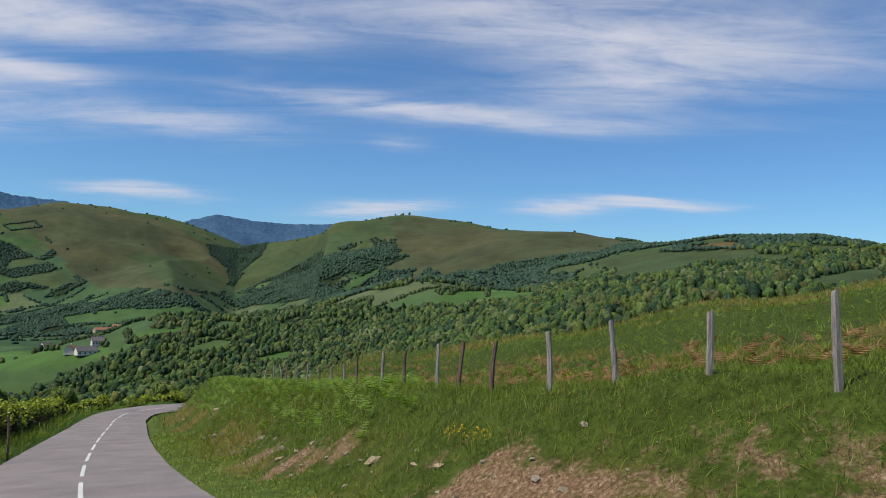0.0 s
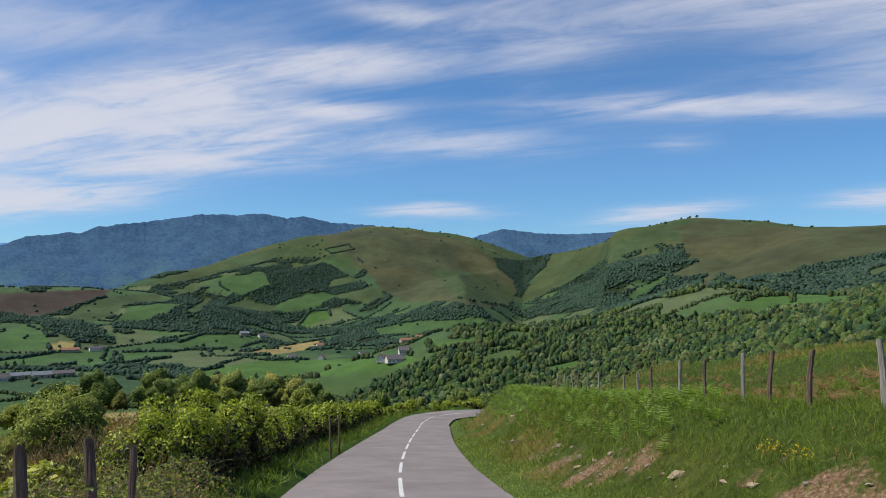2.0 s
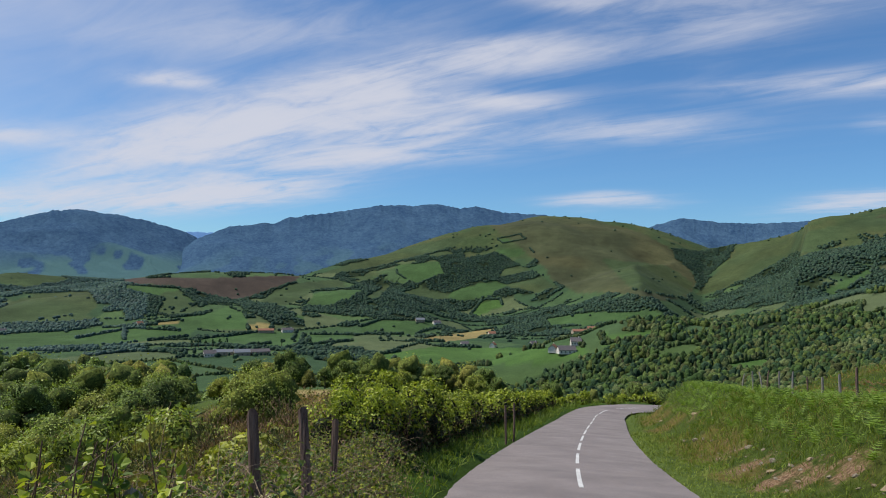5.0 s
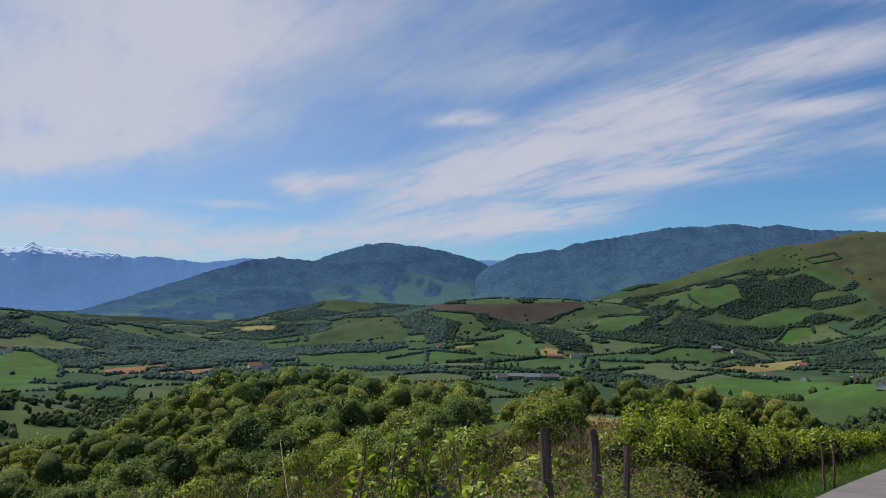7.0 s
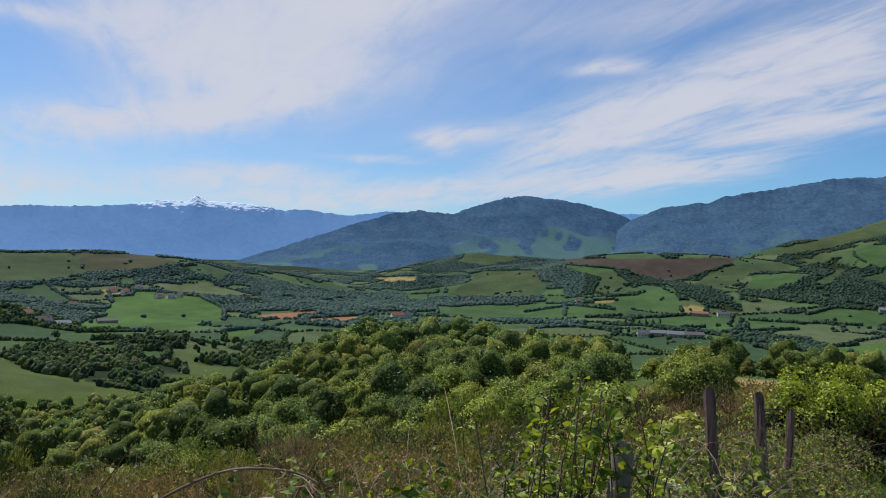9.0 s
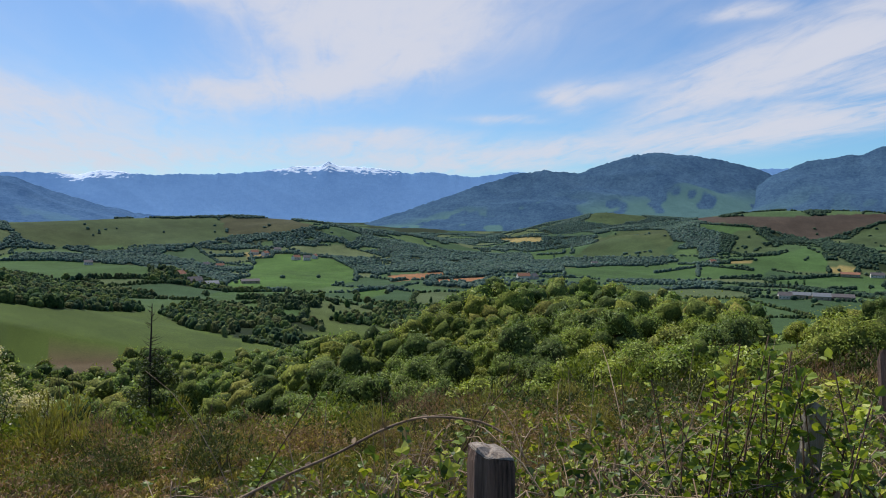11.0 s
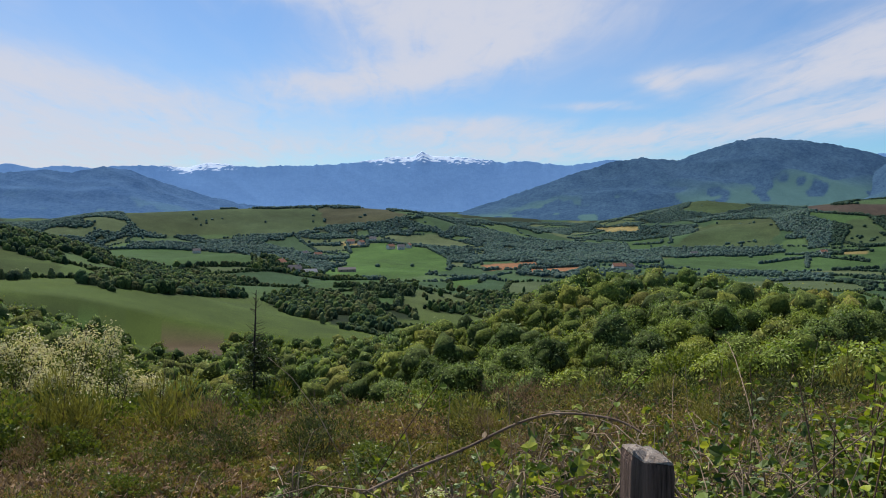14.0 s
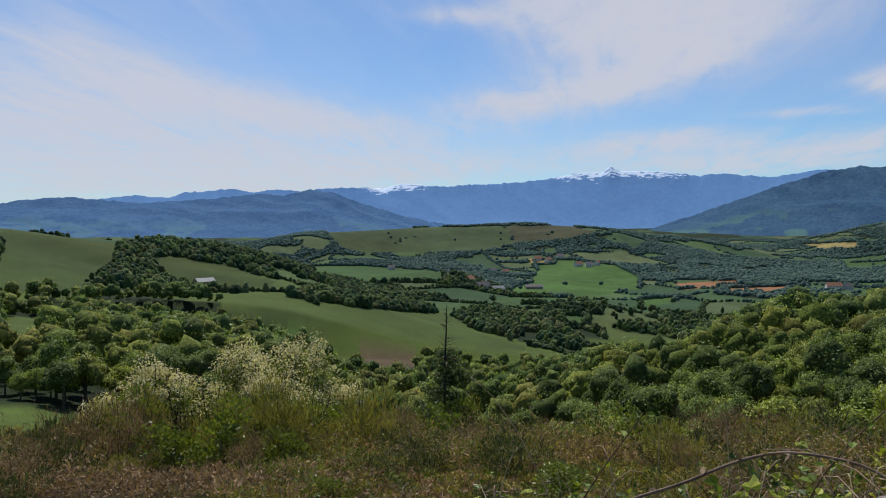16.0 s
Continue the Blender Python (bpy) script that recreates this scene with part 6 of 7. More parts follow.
def bramble(x, y, seed, top, spread, canes, leaves, leaf, label, dry=0.35, flowers=0):
    """A tangle: arching canes, leaves in threes along them, old dark leaves below, dry crumpled ones inside."""
    rng = np.random.RandomState(seed)
    h = (top - ground_z(x, y)) * 1.12
    root = new("bramble_bush")
    root.matrix_world = Matrix.Translation((x, y, ground_z(x, y)))
    lines = [cane_line(rng, np.array([*(rng.normal(size=2) * spread * 0.35), -0.05]), spread * rng.uniform(0.5, 1.3), h * rng.uniform(0.6, 1.1), rng.uniform(0, 6.28)) for _ in range(canes)]
    P = np.array(lines)
    split = canes * 2 // 3
    part("cane_tangle", raw_mesh("cane_tangle", *join([tube(l, np.linspace(0.0036, 0.0014, len(l)), 5) for l in lines[:split]]), [CANE], smooth=True), None, root, "thin arching thorny canes")
    part("dead_growth", raw_mesh("dead_growth", *join([tube(l, np.linspace(0.0034, 0.0012, len(l)), 5) for l in lines[split:]] + [tube(l[i:i + 5] + np.linspace(0, 1, 5)[:, None] * rng.normal(size=3) * 0.16, np.linspace(0.002, 0.0008, 5), 4) for l in lines for i in (3, 6, 8)]), [CANE_DRY], smooth=True), None, root, "pale dead canes and twigs")

    def threes(n, size, lo, hi, loose, wide=0.40, curl=0.95):
        c, i = rng.randint(0, canes, n), rng.randint(lo, hi, n)
        b = P[c, i] + rng.normal(size=(n, 3)) * loose * np.array([1, 1, 0.8])
        b[:, 2] = np.maximum(b[:, 2], 0.02)
        d = unit(rng.normal(size=(n, 3)) * np.array([1, 1, 0.5]))
        nr = unit(rng.normal(size=(n, 3)) * curl + np.array([0, 0, 1]))
        side = unit(np.cross(nr, d))
        s = size * rng.uniform(0.6, 1.25, n)
        return join([leaf_folds(rng, b, d, nr, s * 1.1, wide), leaf_folds(rng, b, d * 0.35 + side, nr, s * 0.85, wide), leaf_folds(rng, b, d * 0.35 - side, nr, s * 0.85, wide)])
    part("leaves", raw_mesh("leaves", *threes(int(leaves * 1.05), leaf * 0.58, 1, 12, 0.06), [BRAMBLE_OLD]), None, root, "dark green bramble leaves in threes")
    part("new_leaves", raw_mesh("new_leaves", *threes(int(leaves * 0.5), leaf * 0.54, 5, 14, 0.05), [BRAMBLE]), None, root, "fresh yellow-green leaves at the tips")
    m = int(leaves * dry * 8)
    dp = P[rng.randint(0, canes, m), rng.randint(1, 14, m)] + rng.normal(size=(m, 3)) * 0.045
    part("dry_leaves", raw_mesh("dry_leaves", *leaf_quads(rng, dp, unit(rng.normal(size=(m, 3))), leaf * 0.30 * rng.uniform(0.5, 1.3, m), 0.3), [BRAMBLE_RED]), None, root, "withered grey-brown leaves")
    for f in range(flowers):
        c = P[rng.randint(canes), rng.randint(6, 12)] + [0, 0, 0.05]
        v, q = leaf_quads(rng, c + rng.normal(size=(70, 3)) * np.array([0.018, 0.018, 0.007]), unit(rng.normal(size=(70, 3)) * 0.4 + [0, 0, 1]), np.full(70, 0.005), 0.8)
        part("flower_head", raw_mesh("flower_head", v, q, [FLOWER]), None, root, "flat cream-white flower cluster")
    return tagged(root, label, "bramble", "brambles along the verge")


BUSHES = [
    (-1.80, 0.70, 1.08, 0.36, 44, 900, 0.046, 1), (-1.85, 1.10, 1.12, 0.40, 44, 1000, 0.046, 3), (-2.35, 0.95, 1.10, 0.5, 40, 900, 0.046, 2), (-2.55, 1.55, 1.08, 0.5, 40, 900, 0.046, 2),
    (-2.75, 2.45, 0.92, 0.55, 30, 900, 0.042, 2), (-3.2, 2.2, 0.9, 0.6, 30, 900, 0.042, 1), (-3.5, 3.3, 0.72, 0.6, 30, 1000, 0.042, 0), (-4.2, 3.6, 0.66, 0.7, 30, 1000, 0.045, 0),
    (-4.5, 5.0, 0.6, 0.7, 36, 1100, 0.045, 0), (-5.3, 5.4, 0.4, 0.7, 30, 1100, 0.045, 0), (-5.6, 6.7, 0.15, 0.8, 30, 1200, 0.048, 0),
]
BUSHES += [
    (-6.5, 7.6, 0.2, 0.8, 30, 1300, 0.048, 0), (-2.0, 0.10, 0.92, 0.42, 34, 620, 0.042, 0), (-2.6, 0.45, 0.92, 0.5, 30, 560, 0.042, 1), (-3.3, 1.2, 0.82, 0.6, 24, 500, 0.042, 0),
    (-4.0, 2.5, 0.7, 0.7, 24, 600, 0.042, 0), (-1.85, -0.45, 0.84, 0.4, 28, 420, 0.040, 0), (-1.55, 0.75, 0.98, 0.28, 30, 620, 0.044, 1), (-1.75, 0.28, 0.98, 0.26, 26, 520, 0.042, 0),
    (-1.62, 1.45, 1.0, 0.3, 34, 800, 0.046, 1), (-2.0, 2.0, 0.95, 0.4, 36, 900, 0.046, 1),
]
for k in range(13):
    a = 46 + 5.2 * k
    p = polar(a, 1.95 + 0.42 * (k % 3))
    BUSHES.append((p.x, p.y, 1.3, 0.34, 40, 900 if k < 9 else 600, 0.046, k % 2))
for k, (x, y, h, sp, ca, le, ls, fl) in enumerate(BUSHES):
    if 6 <= k <= 11:
        x, y = x - 0.45, y - 0.25
    a, r = to_polar(x, y)
    h = min(h, 1.6 - r * math.tan(radians(np.interp(a, [40, 44, 50, 70, 90, 110], [10.8, 11.2, 11.9, 14.4, 17.3, 20]))))
    bramble(x, y, 900 + k, h, sp, ca, int(le * (1.7 if 4 <= k <= 11 else 1.0)), ls, "dense bramble with pale new leaves by the fence post" if k < 3 else "tangled bramble bush with brown canes along the verge", 0.5 if k > 4 else 0.35, fl)

# the long bare cane that arches over the brambles
arch = resample(spline([(-1.863, 0.008, 1.014), (-1.876, 0.108, 1.055), (-1.880, 0.214, 1.095), (-1.879, 0.313, 1.142), (-1.867, 0.396, 1.165), (-1.834, 0.499, 1.161), (-1.808, 0.549, 1.139)], 8), 0.025)[0]
t = np.linspace(0, 1, 26)
arch = np.column_stack([np.interp(t, np.linspace(0, 1, len(arch)), arch[:, c]) for c in range(3)])
v, q = tube(arch, np.linspace(0.0034, 0.0024, 26), 7)
rng = np.random.RandomState(31)
thorns = [(v, q)]
for i in range(1, 25):
    d = unit(rng.normal(size=3)) * 0.013
    thorns.append(tube(np.array([arch[i], arch[i] + d]), [0.0016, 0.0003], 4))
root = new("bramble_cane")
part("cane", raw_mesh("cane", *join(thorns), [CANE], smooth=True), None, root)
nl = 26
idx = rng.randint(0, 26, nl)
part("leaves", raw_mesh("leaves", *leaf_folds(rng, arch[idx], rng.normal(size=(nl, 3)), unit(rng.normal(size=(nl, 3)) + [0, 0, 1.2]), rng.uniform(0.010, 0.020, nl)), [BRAMBLE_RED]), None, root, "small withered leaves")
tagged(root, "long bare bramble cane arching over the thicket", "bramble")


SHOOT_LEAF = leaf_material("shoot_leaf", lin((58, 80, 28)), lin((128, 146, 56)), 0.3, gloss=0.5)


def shoot(x, y, top, seed, stems, leaves, leaf, label, spread=0.16):
    """A young shrub: upright stems with broad fresh leaves."""
    rng = np.random.RandomState(seed)
    g = ground_z(x, y)
    root = new("young_shrub")
    root.matrix_world = Matrix.Translation((x, y, g))
    lines = []
    for k in range(stems):
        b = np.array([*(rng.normal(size=2) * 0.06), -0.05])
        e = np.array([*(rng.normal(size=2) * spread), top - g - (0 if k == 0 else 0.46 * rng.rand() ** 1.3 + 0.02)])
        e[:2] *= 0.45 + 1.9 * (top - g - e[2])
        if k == 0:
            e[:2] = 0
        tt = np.linspace(0, 1, 12)[:, None]
        lines.append(b * (1 - tt) + e * tt + np.sin(tt * 3.1) * rng.normal(size=3) * 0.13 + np.sin(tt * 7.5) * rng.normal(size=3) * 0.035)
    part("stem_tangle", raw_mesh("stem_tangle", *join([tube(l, np.linspace(0.0045, 0.0015, 12), 5) for l in lines]), [TWIG], smooth=True), None, root)
    P = np.array(lines)
    c, w = rng.randint(0, stems, leaves), 11 * rng.rand(leaves) ** 0.6
    i = np.minimum(10, w.astype(int))
    w = (w - i)[:, None]
    spot = P[c, i] * (1 - w) + P[c, i + 1] * w
    d = unit(rng.normal(size=(leaves, 3)) * np.array([1, 1, 0.4]) + [0, 0, 0.35])
    nr = unit(rng.normal(size=(leaves, 3)) * 0.9 + [0, 0, 0.7])
    young = (rng.rand(leaves) < 0.25 + 0.35 * (spot[:, 2] / max(top - g, 0.1)) ** 3)
    for name, m, mat, note in (("leaves", ~young, SHOOT_LEAF, "broad mid-green leaves"), ("new_leaves", young, HEDGE_LEAF, "fresh yellow-green leaves at the tips")):
        part(name, raw_mesh(name, *leaf_folds(rng, spot[m] + d[m] * 0.012, d[m], nr[m], leaf * rng.uniform(0.6, 1.25, m.sum()), 0.42), [mat]), None, root, note)
    return tagged(root, label, "shrub", "young shrubs by the verge")


shoot(-1.70, 1.10, 1.345, 41, 34, 5200, 0.021, "young shrub with broad bright green leaves", 0.11)
shoot(-1.80, 1.03, 1.20, 42, 12, 1700, 0.019, "leafy green sapling among the brambles", 0.15)
shoot(-1.72, 1.24, 1.20, 43, 10, 1300, 0.019, "leafy green sapling among the brambles", 0.18)
shoot(-2.3, 0.75, 1.12, 44, 2, 60, 0.03, "thin upright stem with few leaves", 0.08)
shoot(-2.4, 0.2, 1.05, 45, 1, 30, 0.028, "thin upright stem with few leaves", 0.05)
shoot(-2.8, 1.3, 1.02, 46, 3, 90, 0.03, "thin reddish stem with few leaves", 0.12)


# ---- heath on the falling slope ----
HEATH_MATS = [leaf_material("heath_brown", lin((108, 84, 66)), lin((176, 146, 112)), 0.2, gloss=0.9, patches=0.6), leaf_material("heath_olive", lin((116, 104, 54)), lin((174, 156, 84)), 0.25, gloss=0.8, patches=0.5),
              leaf_material("heath_green", lin((74, 82, 38)), lin((130, 132, 62)), 0.3, gloss=0.7, patches=0.4)]


def tuft_field(name, label, xs, ys, zs, seed, mat, blades, length, width, flare=0.55, scale_far=0.0):
    """Thin upright blades in tufts, one mesh."""
    rng = np.random.RandomState(seed)
    n = len(xs) * blades
    k = np.repeat(np.arange(len(xs)), blades)
    r = np.hypot(xs, ys)[k]
    size = (1 + scale_far * r) * rng.uniform(0.5, 1.25, n)
    b = np.column_stack([xs[k], ys[k], zs[k]]) + rng.normal(size=(n, 3)) * np.array([1, 1, 0]) * (length * 0.42 * (1 + scale_far * r))[:, None]
    d = unit(rng.normal(size=(n, 3)) * flare + np.array([0, 0, 1.0]))
    s = unit(np.cross(d, rng.normal(size=(n, 3))))
    L, W = (length * size)[:, None], (width * (0.6 + 0.5 * size) * (1 + scale_far * r))[:, None] * 0.5
    bend = rng.normal(size=(n, 3)) * np.array([1, 1, 0.1]) * 0.22
    mid = b + d * L * 0.55
    tip = b + d * L + bend * L
    v = np.stack([b - s * W - [0, 0, 0.03], b + s * W - [0, 0, 0.03], mid + s * W * 0.8, tip, mid - s * W * 0.8], 1).reshape(-1, 3)
    o = np.arange(n)[:, None] * 5
    me = raw_mesh(name, v, [o + np.array([[0, 1, 2, 4]]), o + np.array([[4, 2, 3]])], [mat])
    return tagged(new(name, me), label, "plants", kind="stuff")


def on_heath(x, y, z):
    az, r = to_polar(x, y)
    return np.maximum(sstep(50, 56, az), sstep(41, 45, az) * sstep(6, 8, r)) * (1 - sstep(132, 136, az)) * (1 - sstep(70, 95, r))


def heath_clumps(name, label, xs, ys, zs, seed, mat, sprigs, rad, size):
    """Low mounds of fine upright twigs, one mesh."""
    rng = np.random.RandomState(seed)
    n = len(xs) * sprigs
    k = np.repeat(np.arange(len(xs)), sprigs)
    r = np.hypot(xs, ys)[k]
    grow = (rng.uniform(0.45, 1.2, len(xs)) + 0.9 * rng.rand(len(xs)) ** 4)[k]
    grow = grow * (0.45 + 1.5 * np.clip(lumps(xs, ys, 2.0, 88) + 0.25, 0, 1))[k]
    d = unit(rng.normal(size=(n, 3)) + [0, 0, 0.7])
    d[:, 2] = np.abs(d[:, 2])
    c = np.column_stack([xs[k], ys[k], zs[k]]) + d * (rad * grow * np.clip(r / 13, 0.5, 1) * (1 + 0.012 * r) * rng.uniform(0.6, 1.05, n))[:, None] * np.array([1.15, 1.15, 0.8])
    L, W = 1.05 * size * (1 + 0.035 * r) * rng.uniform(0.6, 1.7, n), 0.32
    t = unit(0.6 * d + np.array([0, 0, 0.2]) + rng.normal(size=(n, 3)) * 0.6)
    b = unit(np.cross(t, rng.normal(size=(n, 3))))
    v = np.stack([c - t * L[:, None], c + b * L[:, None] * W, c + t * L[:, None], c - b * L[:, None] * W], 1).reshape(-1, 3)
    me = raw_mesh(name, v, np.arange(4 * n).reshape(-1, 4), [mat])
    return tagged(new(name, me), label, "plants", kind="stuff")


for k, (mat, lab) in enumerate(((HEATH_MATS[0], "brown dry heather covering the slope"), (HEATH_MATS[1], "olive gorse and grass on the heath slope"), (HEATH_MATS[2], "low green scrub on the heath slope"))):
    thick = lambda x, y, z, k=k: on_heath(x, y, z) * sstep(*((-0.25, 0.2), (-0.35, 0.1), (-0.15, 0.3))[k], lumps(x, y, 3.2, 70 + k))
    x, y, z = scatter(40 + k, 9600, 41, 136, 1.9, 17, 0.34, thick)
    heath_clumps(("heather_cover", "gorse_cover", "scrub_cover")[k], lab, x[:900], y[:900], z[:900], 50 + k, mat, 150, (0.42, 0.36, 0.44)[k], 0.020)
    x, y, z = scatter(47 + k, 15000, 41, 136, 17, 85, 0.75, thick)
    heath_clumps(("heather_cover", "gorse_cover", "scrub_cover")[k], lab, x[:2600], y[:2600], z[:2600], 57 + k, mat, 34, (0.5, 0.46, 0.56)[k], 0.036)
x, y, z = scatter(45, 9000, 52, 134, 5, 40, 0.5, lambda x, y, z: on_heath(x, y, z) * (0.15 + 0.85 * sstep(0.1, 0.5, lumps(x, y, 3.2, 75))))
tuft_field("heath_grass", "pale dry grass stems between the heather", x[:1500], y[:1500], z[:1500], 46, leaf_material("heath_straw", lin((122, 100, 66)), lin((176, 150, 104)), 0.25, gloss=0.8), 6, 0.26, 0.005, 0.7, 0.02)

SHRUB_LEAF = leaf_material("scrub_leaf", lin((78, 92, 36)), lin((130, 140, 58)), 0.35)
def sprig_cloud(rng, n, centres, rho, length, slim=0.16, upright=0.9):
    """Thin leafy sprigs standing out of a few clumps."""
    k = rng.randint(0, len(centres), n)
    d = unit(rng.normal(size=(n, 3)) + [0, 0, 0.3])
    c = centres[k] + d * (rho[k] * rng.uniform(0.55, 1.15, n))[:, None]
    t = unit(0.7 * d + [0, 0, upright] + rng.normal(size=(n, 3)) * 0.35)
    b = unit(np.cross(t, rng.normal(size=(n, 3))))
    L = (length * rng.uniform(0.5, 1.4, n))[:, None]
    return np.stack([c - t * L, c + b * L * slim, c + t * L, c - b * L * slim], 1).reshape(-1, 3), np.arange(4 * n).reshape(-1, 4)


BROOM = leaf_material("broom_stem", lin((106, 104, 50)), lin((160, 152, 80)), 0.28, gloss=0.8)
JUNIPER = leaf_material("dark_needle", lin((52, 60, 34)), lin((100, 106, 56)), 0.2, gloss=0.8)
SHRUBS = []
for k, (mat, lab, sd, slim, up) in enumerate(((SHRUB_LEAF, "small bushy green shrub on the heath slope", 1, 0.4, 0.3), (BROOM, "olive broom bush with upright stems on the heath", 2, 0.12, 0.9),
                                              (HEATH_MATS[0], "brown bare-looking bush on the heath slope", 3, 0.08, 1.0), (JUNIPER, "dark green prickly bush on the heath slope", 4, 0.18, 0.8))):
    rng = np.random.RandomState(60 + sd)
    root = new("shrub")
    cs = np.column_stack([rng.normal(size=(11, 2)) * 0.42, rng.uniform(0.25, 1.25, 11)])
    cs[:, :2] *= (1.25 - 0.55 * cs[:, 2:])
    rho = rng.uniform(0.24, 0.46, 11)
    part("stem_tangle", raw_mesh("stem_tangle", *sticks(rng, 16, np.array([0, 0, -0.1]), (0.25, 0.25), 1.7, 0.012), [TWIG]), None, root)
    part("foliage", raw_mesh("foliage", *sprig_cloud(rng, 2300, cs, rho, 0.05 if k != 1 else 0.075, slim * 1.5, up), [mat]), None, root)
    SHRUBS.append(tagged(root, lab, "shrub", "shrubs of the heath"))
x, y, z = scatter(71, 2600, 54, 128, 17, 78, 2.2, lambda x, y, z: on_heath(x, y, z) * sstep(14, 46, np.hypot(x, y)) * 0.75)
rng = np.random.RandomState(72)
first = set()
for i in range(min(len(x), 110)):
    k = rng.randint(4)
    r = math.hypot(x[i], y[i])
    sc = rng.uniform(0.6, 1.25) * (0.8 + r / 55)
    if k not in first:
        first.add(k)
        SHRUBS[k].matrix_basis = Matrix.Translation((x[i], y[i], z[i] - 0.05))
        SHRUBS[k].scale = (sc, sc, sc)
    else:
        put(SHRUBS[k], x[i], y[i], rng.uniform(0, 6), sc, 0.05, rng.uniform(0.7, 1.25))

x, y, z = scatter(73, 2400, 45, 130, 6, 24, 0.8, lambda x, y, z: on_heath(x, y, z) * 0.8)
for i in range(min(len(x), 135)):
    put(SHRUBS[(0, 2, 3, 3, 3, 2, 1)[rng.randint(7)]], x[i], y[i], rng.uniform(0, 6), rng.uniform(0.03, 0.066) * math.hypot(x[i], y[i]), 0.05, rng.uniform(0.6, 1.0))

for k in range(18):
    p = polar(60 + (k * 37 % 45) + 0.4 * (k % 4), 21 + (k * 7 % 18))
    put(SHRUBS[(3, 1, 3, 0)[k % 4]], p.x, p.y, k * 1.7, 0.6 + 0.12 * (k % 4), 0.05, 1.1 + 0.2 * (k % 3))


# ---- the flowering bushes ----
BLOSSOM = leaf_material("blossom", lin((186, 174, 132)), lin((232, 222, 186)), 0.35, gloss=0.8)


def flowering_bush(x, y, seed, h, R, label):
    rng = np.random.RandomState(seed)
    root = new("flowering_bush")
    root.matrix_world = Matrix.Translation((x, y, ground_z(x, y) - 0.1))
    k = 30
    cs = clumps_in(rng, k, R * 1.1, h * 0.58, h * 0.56)
    rho = R * rng.uniform(0.11, 0.26, k)
    stems = []
    for c in cs:
        b = np.array([*(rng.normal(size=2) * R * 0.22), 0])
        stems.append(tube(np.array([b, (b + c) / 2 + rng.normal(size=3) * 0.08, c, c + (c - b) * 0.12]), np.array([0.035, 0.025, 0.014, 0.004]), 5))
    part("stem_tangle", raw_mesh("stem_tangle", *join(stems), [BARK], smooth=True), None, root, "several slender dark stems")
    part("foliage", raw_mesh("foliage", *crown_leaves(rng, 3600, cs * [1.05, 1.05, 0.9], rho * 1.1, 0.042), [SHRUB_LEAF]), None, root, "sparse green leaves")
    part("blossom", raw_mesh("blossom", *crown_leaves(rng, 3000, cs + [0, 0, 0.14], rho * 1.12, 0.037), [BLOSSOM]), None, root, "creamy white blossom")
    return tagged(root, label, "bush", "flowering bushes")


for k, (a, r, h, R) in enumerate([(110.2, 22.5, 4.4, 1.7), (113.8, 22, 4.2, 1.6), (117.2, 21, 3.0, 1.2), (120.4, 20, 3.5, 1.1), (123.4, 20, 2.4, 1.0), (112.2, 20.5, 3.0, 1.4), (107.0, 23.5, 3.0, 1.2)]):
    p = polar(a, r)
    flowering_bush(p.x, p.y, 1000 + k, h, R, "tall bush covered with cream-white blossom on the slope" if k < 3 else "smaller bush with creamy blossom and bare stems")

rng = np.random.RandomState(55)
for k in range(34):
    p = polar(rng.uniform(103, 127), rng.uniform(15.5, 20.5))
    put(SHRUBS[(0, 1, 1, 1, 2)[k % 5]], p.x, p.y, k * 0.9, rng.uniform(0.7, 1.15), 0.05, rng.uniform(0.9, 1.3))

# the half-bare tree
rng = np.random.RandomState(17)
p = polar(99.2, 39.5)
zs = np.linspace(-0.2, 8.6, 14)
trunk = np.column_stack([0.10 * np.sin(zs * 0.5), 0.06 * np.cos(zs * 0.7), zs])
limbs_, sprays = [], []
for i in range(110):
    f = rng.uniform(0.05, 0.98) ** 1.15
    b = np.array([np.interp(f, np.linspace(0, 1, 14), trunk[:, c]) for c in range(3)])
    d = unit(np.array([*rng.normal(size=2), rng.uniform(0.1, 0.6)]))
    L = (1 - f) ** 1.1 * rng.uniform(0.7, 3.0) + 0.2
    e = b + d * L + [0, 0, 0.06]
    limbs_.append(tube(np.array([b, b + d * L * 0.5, e]), [0.02, 0.012, 0.004], 4))
    if f < 0.66:
        m = int(90 * L)
        c = b + (e - b) * rng.uniform(0.25, 1.05, (m, 1)) + rng.normal(size=(m, 3)) * 0.13
        sprays.append(leaf_quads(rng, c, unit(rng.normal(size=(m, 3)) + [0, 0, 0.6]), 0.085 * rng.uniform(0.6, 1.3, m), 0.4))
DEAD = grain_material("dead_bark", lin((40, 34, 30)), lin((74, 66, 58)), 8, 0.95, (1, 1, 0.3))
root = new("half_bare_tree")
root.matrix_world = Matrix.Translation((p.x, p.y, ground_z(p.x, p.y)))
part("trunk", raw_mesh("trunk", *tube(trunk, np.linspace(0.13, 0.02, 14), 7), [DEAD], smooth=True), None, root)
part("branch_work", raw_mesh("branch_work", *join(limbs_), [DEAD]), None, root)
part("foliage", raw_mesh("foliage", *join(sprays), [SHADE_OLIVE_LEAF]), None, root, "dark olive leaves on the lower branches")
tagged(root, "thin half-bare tree with a leafless top on the slope", "tree")

